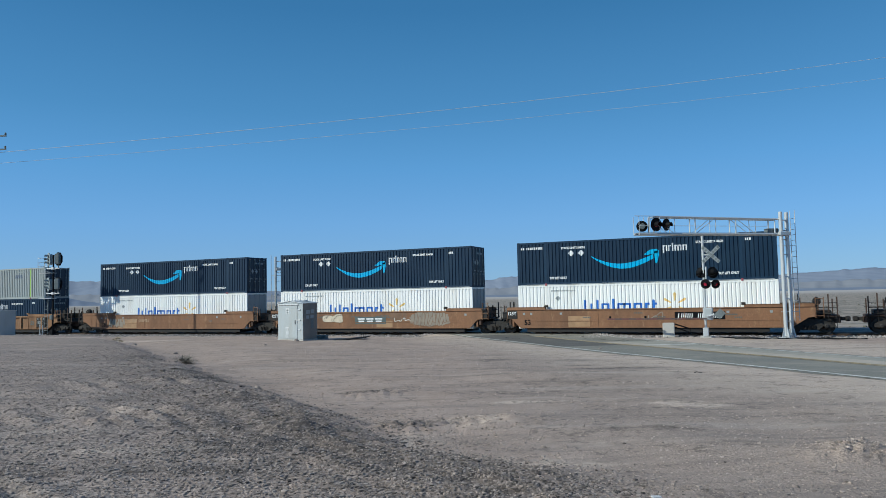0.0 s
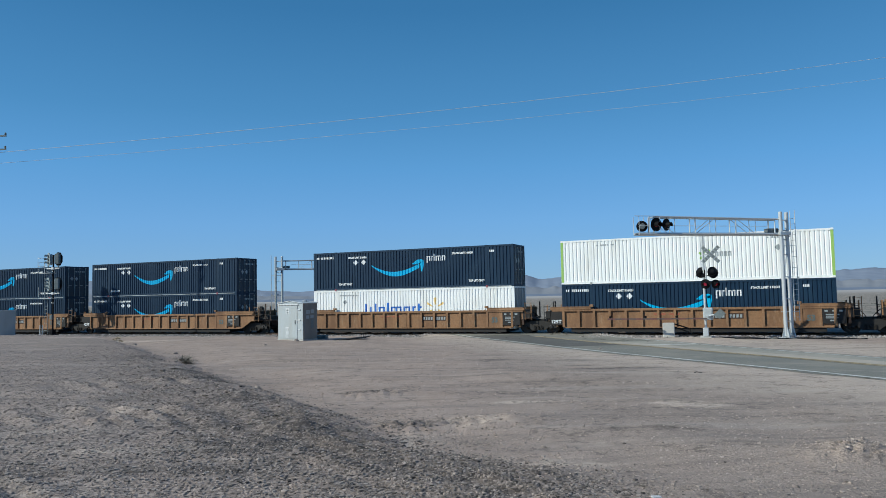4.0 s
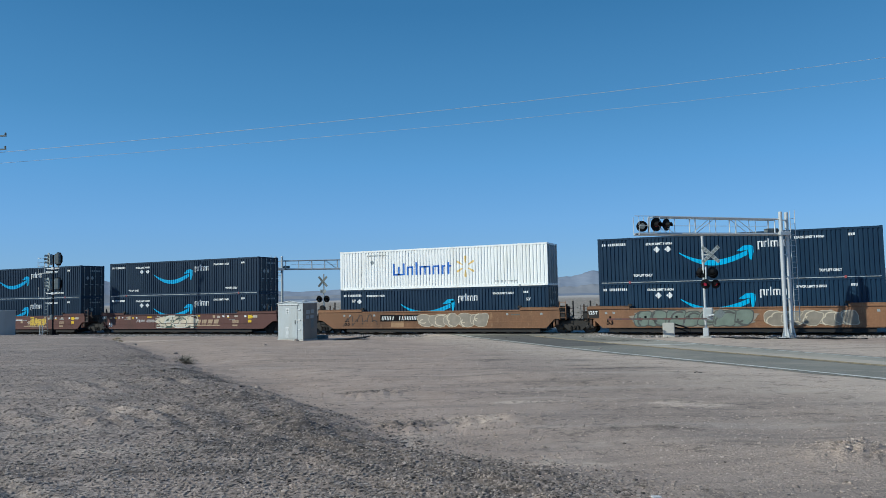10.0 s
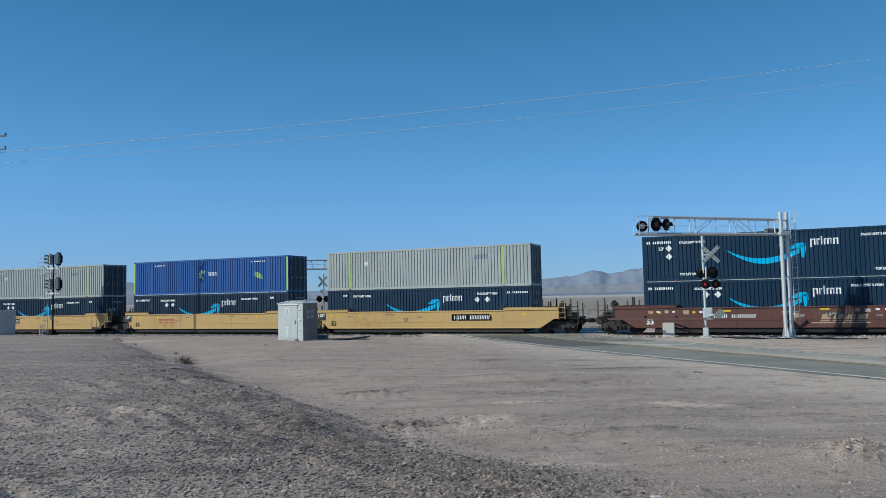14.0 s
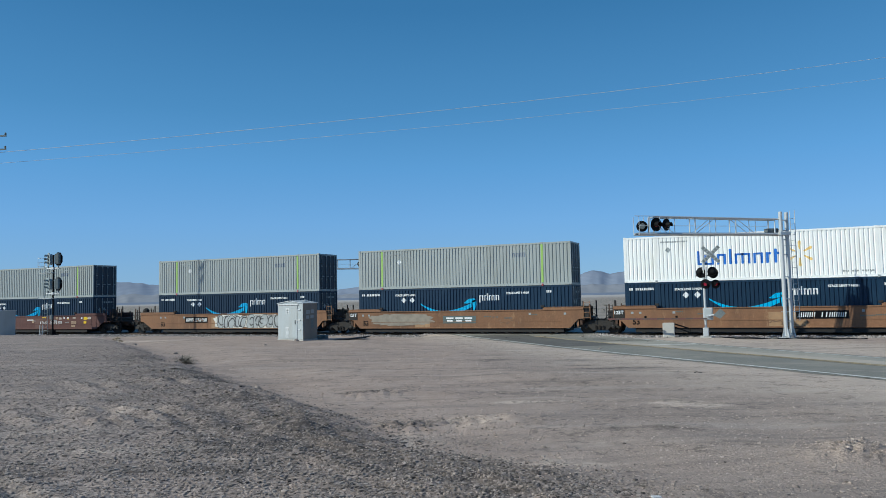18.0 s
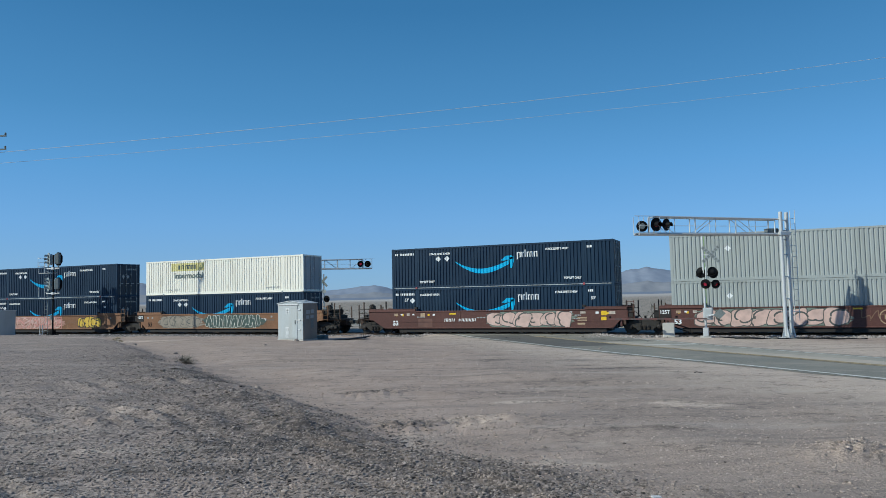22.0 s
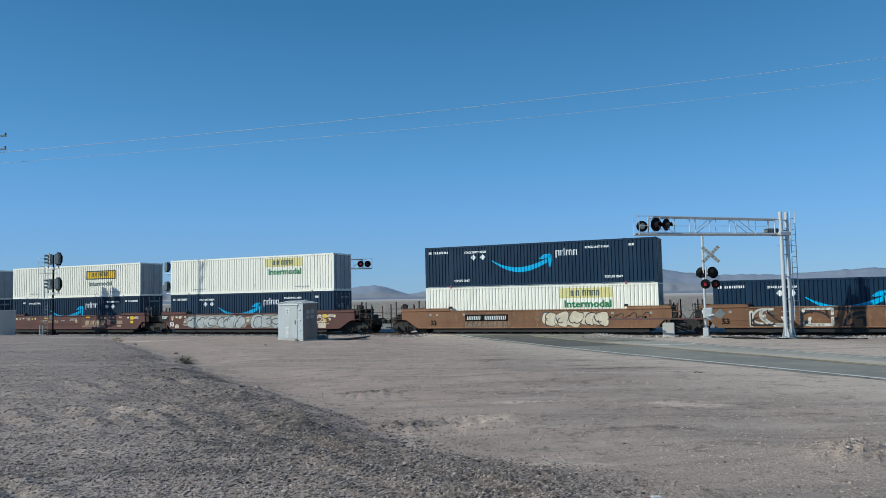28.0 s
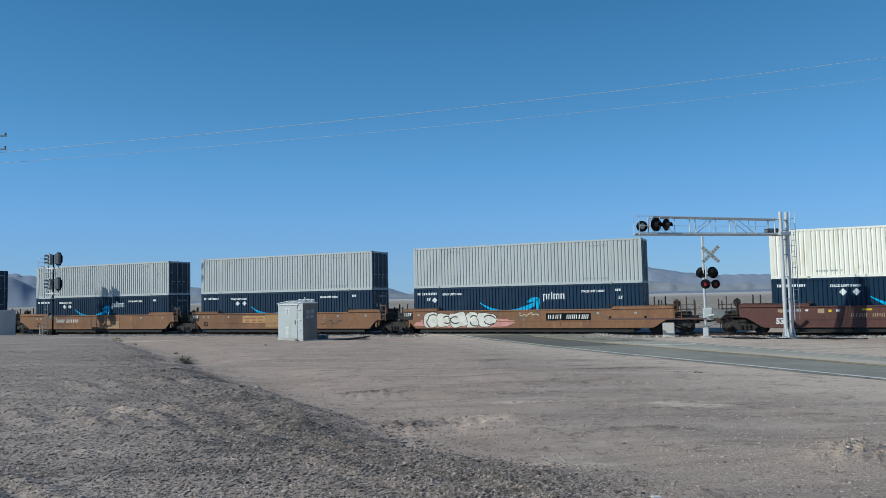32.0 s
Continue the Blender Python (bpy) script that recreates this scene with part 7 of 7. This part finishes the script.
def far_crossbuck():
    s = tagged(new("crossing_signal"), "crossbuck mast with flashers on the far side", "crossing signal")
    part("base", Geo().box(-0.3, 0.3, -0.3, 0.3, -0.1, 0.35, 0.03), M_GALV, s)
    part("mast", Geo().tube((0, 0, 0.3), (0, 0, 4.9), 0.065, k=12), M_ALU, s)
    crossbuck(s, 0, -0.10, 4.25, -1, M_SIGHEAD, 0.62, False)
    part("track_sign", Geo().box(-0.28, 0.28, -0.10, -0.085, 3.25, 3.55), M_BUCKBACK, s)
    part("cross_arm", Geo().tube((-0.55, 0, 2.72), (0.55, 0, 2.72), 0.035, k=8), M_BLACK, s)
    # the glint on the dark glass is painted as a pale grey lens
    ring_lamp(s, -0.38, -0.12, 2.72, 0.30, -1, M_FAINT)
    ring_lamp(s, 0.38, -0.12, 2.72, 0.30, -1, M_FAINT)
    place_at(s, -35.4, 55.0, 0.02)


far_crossbuck()


def signal_mast():
    """Block signal by the track: two pairs of colour-light heads, ladder and platforms."""
    s = tagged(new("block_signal"), "tall railway block signal with four grey light heads", "railway signal")
    part("base", Geo().box(-0.35, 0.35, -0.35, 0.35, -0.2, 0.10, 0.02).box(-0.18, 0.18, -0.18, 0.18, 0.1, 0.45, 0.02), M_BLACK, s)
    part("mast", Geo().tube((0, 0, 0.4), (0, 0, 6.95), 0.07, k=12), M_BLACK, s)
    part("relay_box", Geo().box(-0.12, 0.16, -0.24, -0.05, 1.35, 1.75, 0.02), M_SIGHEAD, s)
    for zz in (4.02, 6.18):
        arm = part("head_arm", Geo().tube((-0.8, 0, zz - 0.42), (0.75, 0, zz - 0.42), 0.05, k=8), M_REFL, s)
        part("arm_clamp", Geo().box(-0.15, 0.15, -0.12, 0.12, zz - 0.52, zz - 0.32, 0.02), M_REFL, arm)
        for x, face in ((-0.62, 1), (0.62, -1)):
            post = part("head_stem", Geo().tube((x, 0, zz - 0.42), (x, 0, zz - 0.1), 0.05, k=8), M_SIGHEAD, s)
            oct_ = [(0.42 * math.cos(t) * 0.88, 0.62 * math.sin(t)) for t in (math.pi / 8 + i * math.pi / 4 for i in range(8))]
            mt = Matrix.Translation((x, 0, zz + 0.38)) @ Matrix.Rotation(radians(24 if face < 0 else -18), 4, "Z")
            hd = Geo().slab([(a, b * 1.0) for a, b in oct_], -0.02, 0.02)
            head = part("signal_head", hd.moved(mt), M_HEADGREY if face > 0 else M_BLACK, s, "octagonal signal head")
            bk = Geo().box(-0.20, 0.20, -0.02 if face > 0 else -0.34, 0.30 if face > 0 else -0.021, -0.46, 0.46, 0.05)
            part("lamp_case", bk.moved(mt), M_HEADGREY if face > 0 else M_SIGHEAD, head)
            for j in range(3):
                zl = 0.30 - j * 0.30
                y0 = -0.02 if face > 0 else 0.02
                h = Geo()
                for i in range(9):
                    a0, a1 = math.pi * (-0.1 + 1.2 * i / 9), math.pi * (-0.1 + 1.2 * (i + 1) / 9)
                    y1 = y0 - 0.28 * face
                    h.poly([(0.13 * math.cos(a0), y0, zl + 0.13 * math.sin(a0)), (0.13 * math.cos(a1), y0, zl + 0.13 * math.sin(a1)), (0.13 * math.cos(a1), y1, zl + 0.13 * math.sin(a1)), (0.13 * math.cos(a0), y1, zl + 0.13 * math.sin(a0))])
                part("hood", h.moved(mt), M_HEADGREY if face > 0 else M_BLACK, head)
                part("lens", Geo().turn([(0, 0.11), (0.03, 0.09)], (0, y0, zl), (0, -face, 0), 12).moved(mt), M_DARKLENS, head)
    la = Geo()
    for x in (-0.72, -1.12):
        la.tube((x, 0.05, 0.15), (x, 0.05, 6.9), 0.015, k=6)
    for i in range(22):
        la.tube((-0.72, 0.05, 0.4 + i * 0.3), (-1.12, 0.05, 0.4 + i * 0.3), 0.009, k=6)
    part("ladder", la, M_HEADGREY, s)
    for zz in (3.15, 5.35):
        g = Geo().box(-1.45, 0.1, -0.3, 0.3, zz, zz + 0.04)
        g.tube((-1.45, -0.28, zz), (-1.45, -0.28, zz + 1.0), 0.018, k=6)
        g.tube((-1.45, 0.28, zz), (-1.45, 0.28, zz + 1.0), 0.018, k=6)
        part("service_platform", g, M_GALV, s)
    cage = Geo()
    for zz in (6.0, 6.35, 6.7):
        cage.path([(-1.12, 0.3, zz), (-1.55, 0.3, zz), (-1.55, -0.3, zz), (-1.12, -0.3, zz)], 0.015)
    for y in (0.3, -0.3):
        cage.tube((-1.55, y, 5.9), (-1.55, y, 6.8), 0.015, k=6)
    part("ladder_cage", cage, M_GALV, s)
    for x in (-1.05, -0.75):
        part("cable_riser", Geo().tube((x, -0.4, -0.1), (x, -0.4, 0.9), 0.04, k=8), M_GALV, s)
    place_at(s, -56.3, 44.75, 0.12)


signal_mast()


def far_block_signal():
    """The opposing signal beyond the track."""
    s = tagged(new("block_signal"), "railway block signal beyond the track", "railway signal")
    part("base", Geo().box(-0.3, 0.3, -0.3, 0.3, -0.2, 0.3, 0.02), M_CONC, s)
    part("mast", Geo().tube((0, 0, 0.2), (0, 0, 6.6), 0.085, k=12), M_SIGHEAD, s)
    for zz in (4.0, 5.9):
        part("head_arm", Geo().tube((-0.7, 0, zz - 0.3), (0.7, 0, zz - 0.3), 0.05, k=8), M_REFL, s)
        for x in (-0.6, 0.6):
            hd = Geo().slab([(x + 0.38 * math.cos(t), zz + 0.4 + 0.55 * math.sin(t)) for t in (math.pi / 8 + i * math.pi / 4 for i in range(8))], -0.02, 0.02)
            hd.box(x - 0.2, x + 0.2, -0.28, -0.02, zz - 0.05, zz + 0.85, 0.05)
            part("signal_head", hd, M_SIGHEAD, s)
    part("service_platform", Geo().box(-0.9, 0.9, -0.3, 0.3, 3.0, 3.04), M_GALV, s)
    place_at(s, -52.7, 55.0, -0.1)


far_block_signal()


def bungalow():
    """Ridge-roofed aluminium equipment cabinet beside the track."""
    s = tagged(new("equipment_cabinet"), "ridge-roofed silver aluminium signal cabinet on gravel", "cabinet")
    w, dp, h = 2.36, 1.16, 2.28
    part("skid_base", Geo().box(-0.03, w + 0.03, -0.03, dp + 0.03, -0.15, 0.05), M_CONC, s)
    part("body", Geo().box(0, w, 0, dp, 0.05, h, 0.02), M_PANEL, s)
    part("side_wall", Geo().box(w, w + 0.006, 0.01, dp - 0.01, 0.06, h - 0.02), M_CABSIDE, s, "side wall with its shade painted in as brownish grey")
    roof = Geo()
    pr = [(-0.04, h - 0.02), (w / 2, h + 0.13), (w + 0.04, h - 0.02), (w + 0.04, h + 0.025), (w / 2, h + 0.175), (-0.04, h + 0.025)]
    roof.slab(pr, -0.05, dp + 0.05)
    part("roof", roof, M_ALU, s)
    part("gable", Geo().slab([(0, h - 0.01), (w, h - 0.01), (w / 2, h + 0.125)], -0.004, 0.03), M_PANEL, s)
    door = part("door", Geo().box(0.10, w - 0.52, -0.028, -0.004, 0.12, h - 0.14, 0.008), M_PANEL, s, "pale grey metal door")
    part("handle", Geo().box(w - 0.70, w - 0.66, -0.065, -0.028, 1.0, 1.24, 0.006), M_SIGHEAD, door)
    part("vent", Geo().box(0.78, 1.10, -0.040, -0.028, 0.16, 0.82), M_REFL, door)
    for i in range(8):
        part("louvre", Geo().box(0.80, 1.08, -0.050, -0.040, 0.20 + i * 0.075, 0.235 + i * 0.075), M_PANEL, door)
    part("notice", Geo().box(0.80, 1.12, -0.036, -0.0285, 1.62, 1.98), M_REFL, door)
    for z in (1.66, 1.8):
        part("notice_bar", Geo().box(0.88, 1.04, -0.0385, -0.0362, z, z + 0.10), M_SIGHEAD, door)
    for z in (0.12, 1.1, 1.98):
        part("hinge", Geo().tube((w - 0.50, -0.03, z), (w - 0.50, -0.03, z + 0.12), 0.018, k=8), M_REFL, s)
    part("drip_rail", Geo().box(0.05, w - 0.4, -0.06, -0.004, h - 0.12, h - 0.05, 0.006), M_REFL, s)
    for z in (0.62, 1.22, 1.85):
        lt = Geo().box(w - 0.46, w - 0.20, -0.035, -0.004, z, z + 0.06)
        part("latch", lt.moved(Matrix.Translation((0, 0, 0))), M_REFL, s)
    for y0, y1, z0, z1, m in ((0.25, 0.55, 1.62, 1.85, M_FAINT), (0.64, 0.9, 1.66, 1.88, M_FAINT), (0.25, 0.5, 1.32, 1.52, M_FAINT), (0.60, 0.85, 1.36, 1.54, M_FAINT), (0.62, 0.84, 0.75, 1.30, M_SIGHEAD)):
        part("side_notice", Geo().box(w + 0.007, w + 0.016, y0, y1, z0, z1), m, s)
    part("side_seam", Geo().box(w + 0.007, w + 0.014, 1.02, 1.06, 0.08, h - 0.05), M_CABSIDE, s)
    part("vent_cap", Geo().turn([(0, 0.10), (0.10, 0.10), (0.14, 0.18), (0.2, 0.02)], (w * 0.72, 0.75, h + 0.02), (0, 0, 1), 12), M_GALV, s)
    return s


def set_cabinets():
    s = bungalow()
    x, y = -10.61, 46.49
    s.matrix_basis = pose(x + 0.08, y, gz(x, y) + 0.0, 0, 0, -38)
    t = tagged(new("equipment_cabinet"), "grey metal equipment cabinet beside the signal", "cabinet")
    part("body", Geo().box(-1.6, 0, 0, 1.5, 0.0, 2.15, 0.02), M_PANEL, t)
    part("roof", Geo().box(-1.66, 0.06, -0.06, 1.56, 2.15, 2.22, 0.02), M_GALV, t)
    part("door", Geo().box(-1.35, -0.2, -0.025, -0.003, 0.15, 2.0, 0.006), M_PANEL, t)
    x, y = -38.35, 63.2
    t.matrix_basis = pose(x, y, gz(x, y), 0, 0, -28)


set_cabinets()


def small_equipment():
    p = along_track(-5.05, 44.0, 0)
    s = tagged(new("gate_guard_block"), "pale tilted concrete block with pipe frame behind", "concrete block")
    part("block", Geo().box(-0.33, 0.33, -0.08, 0.10, 0.0, 0.86, 0.03), M_CONC, s)
    fr = Geo()
    fr.path([(0.30, 0.12, 0.80), (1.2, 0.6, 0.52), (1.25, 0.6, 0.02)], 0.04)
    fr.path([(0.30, 0.12, 0.62), (1.15, 0.55, 0.32)], 0.035)
    fr.path([(0.30, 0.3, 0.25), (1.6, 0.6, 0.12)], 0.035)
    part("pipe_frame", fr, M_BLACK, s)
    part("cable_box", Geo().box(0.55, 1.5, 0.2, 0.6, 0.0, 0.16, 0.02), M_DARK, s)
    s.matrix_basis = pose(p.x, p.y, 0.10, -4, 0, TURN + 8)
    # cables lying by the cantilever's foot
    g = Geo()
    for k in range(5):
        rng = random.Random(k)
        a0, m0 = 0.2 + 0.3 * k, 43.2 - 0.12 * k
        pts = [along_track(a0 - 2.6 + i * 0.5, m0 + 0.18 * math.sin(i * 0.8 + k), 0.125 + 0.05 * abs(math.sin(i * 1.3 + k))) for i in range(13)]
        g.path(pts, 0.022, 5)
    c = part("cable_run", g, M_BLACK)
    tagged(c, "dark loose cables lying on the dirt by the mast", "cables")
    # a block beside the cabinet, and a dark sheet for the cabinet's shadow
    b = tagged(new("concrete_footing"), "small dark concrete footing beside the cabinet", "footing")
    part("block", Geo().box(-0.32, 0.32, -0.22, 0.22, -0.05, 0.26, 0.04), M_SIGHEAD, b)
    x, y = -7.9, 47.6
    b.matrix_basis = pose(x, y, gz(x, y), 0, 0, -20)
    # low black wedge modelled where the tip of the cabinet's shadow lies
    shadow_wedge = Geo().loft([[(-1.0, -0.25, 0.0), (-0.2, -0.40, 0.02), (0.9, -0.30, 0.10), (1.15, 0.05, 0.17), (0.8, 0.45, 0.12), (-0.4, 0.35, 0.04)], [(-1.0, -0.25, 0.03), (-0.2, -0.40, 0.06), (0.9, -0.30, 0.15), (1.15, 0.05, 0.22), (0.8, 0.45, 0.17), (-0.4, 0.35, 0.08)]])
    sheet = part("rubber_mat", shadow_wedge, M_BLACK)
    sheet.matrix_basis = pose(-5.75, 45.2, gz(-5.75, 45.2) - 0.01, 0, 0, -6)
    tagged(sheet, "dark sheet on the dirt standing in for the cabinet's shadow tip", "mat")
    scrap = part("paper_scrap", Geo().box(-0.045, 0.045, -0.03, 0.03, 0.0, 0.012, 0.003), M_REFL)
    scrap.matrix_basis = pose(1.9, 6.83, gz(1.9, 6.83) + 0.003, 0, 4, 15)
    tagged(scrap, "small white scrap of litter on the gravel", "litter")
    stick = part("bent_twig", Geo().path([(-0.10, 0, 0.01), (-0.03, 0.02, 0.03), (0.04, -0.01, 0.02), (0.14, 0.03, 0.01)], 0.010, 5), M_DARK)
    stick.matrix_basis = pose(6.46, 18.94, gz(6.46, 18.94), 0, 0, 10)
    tagged(stick, "short dark bent twig lying by the road", "twig")
    rng = np.random.RandomState(5)
    for k, (x, y, r) in enumerate(((-8.9, 44.2, 0.16), (-9.6, 39.2, 0.10), (6.6, 31.4, 0.1), (-18.3, 43.4, 0.14), (-12.2, 33.3, 0.11), (-4.3, 16.9, 0.07))):
        st = Geo().turn([(-0.5 * r, 0.3 * r), (-0.2 * r, 0.95 * r), (0.25 * r, 0.9 * r), (0.55 * r, 0.45 * r)], (0, 0, 0), (0, 0.1, 1), 9)
        st.v = [tuple(np.array(q) * rng.uniform(0.8, 1.2)) for q in st.v]
        o = part("stone", st, M_DARKROCK)
        o.matrix_basis = pose(x, y, gz(x, y) + 0.2 * r, 0, 0, k * 40)
        tagged(o, "dark loose stone lying on the gravel", "stone")


small_equipment()


def dry_bush(x, y, r, seed, label, ink=M_DRYTWIG):
    rng = random.Random(seed)
    g = Geo()
    for i in range(90):
        a, t = rng.uniform(0, 6.28), rng.uniform(0.35, 1.45)
        ln = r * rng.uniform(0.5, 1.1)
        p = Vector((0.25 * r * rng.uniform(-1, 1), 0.25 * r * rng.uniform(-1, 1), 0))
        for j in range(3):
            q = p + Vector((math.cos(a) * math.sin(t), math.sin(a) * math.sin(t), math.cos(t) * 0.5)) * ln / 3
            w = Vector((-math.sin(a), math.cos(a), 0)) * 0.008 * (3 - j)
            g.poly([p - w, p + w, q + w * 0.6, q - w * 0.6])
            p, a, t = q, a + rng.uniform(-0.6, 0.6), t + rng.uniform(-0.3, 0.3)
    ob = part("dry_bush", g, ink)
    ob.location = (x, y, gz(x, y) - 0.02)
    tagged(ob, label, "bush")


dry_bush(-9.9, 27.9, 0.62, 1, "dry greyish desert bush on the gravel rim")
dry_bush(-9.2, 26.3, 0.5, 2, "small dry bush among dark stones")
dry_bush(-24.0, 54.0, 0.5, 3, "sparse straw-coloured dry weeds near the ballast", M_STRAW)
dry_bush(-22.4, 50.0, 0.4, 4, "sparse straw-coloured dry weeds near the ballast", M_STRAW)
dry_bush(-21.4, 48.6, 0.35, 5, "sparse straw-coloured dry weeds near the ballast", M_STRAW)


def power_line():
    pole = tagged(new("utility_pole"), "slender tall utility pole with steel cross-arms", "utility pole")
    part("pole", Geo().tube((0, 0, -1), (0, 0, 22.5), 0.085, 0.06, 12), M_WOOD, pole)
    for z in (14.65, 15.70):
        arm = part("cross_arm", Geo().box(-0.10, 0.86, -0.05, 0.05, z, z + 0.10), M_SIGHEAD, pole)
        for x in (0.80,):
            part("insulator", Geo().turn([(0, 0.05), (0.06, 0.09), (0.1, 0.05), (0.16, 0.08), (0.2, 0.04)], (x, 0, z + 0.11), (0, 0, 1), 10), M_SIGHEAD, arm)
    pole.location = (-34.44, 55.9, 0.1)
    for k, (a, b, sag) in enumerate((((-34.36, 55.9, 14.54), (62.0, 77.0, 29.0), 0.7), ((-34.36, 55.9, 13.70), (62.0, 77.0, 26.6), 0.7))):
        g = Geo()
        n = 40
        pts = []
        for i in range(n + 1):
            t = i / n
            p = Vector(a).lerp(Vector(b), t)
            pts.append((p.x, p.y, p.z - sag * 4 * t * (1 - t)))
        g.path(pts, 0.017 if k == 0 else 0.012, 4)
        w = part("overhead_wire", g, M_WIRE)
        tagged(w, "thin bright overhead wire against the sky", "wire")


power_line()


# ---- the train's run: almost steady, from left to right ----
def travel(t):
    q = (t - 16) / 16
    return 16 * (21.42969 * q - 0.01636 * q ** 2 - 0.05689 * q ** 3 + 0.05745 * q ** 4)


def motions():
    times = [2.0 * i for i in range(17)]
    for ob, u, m, z in MOVERS:
        rows = []
        for t in times:
            p = along_track(u + travel(t), m, z)
            rows.append((t, pose(p.x, p.y, z, 0, 0, TURN)))
        walk(ob, rows)


motions()
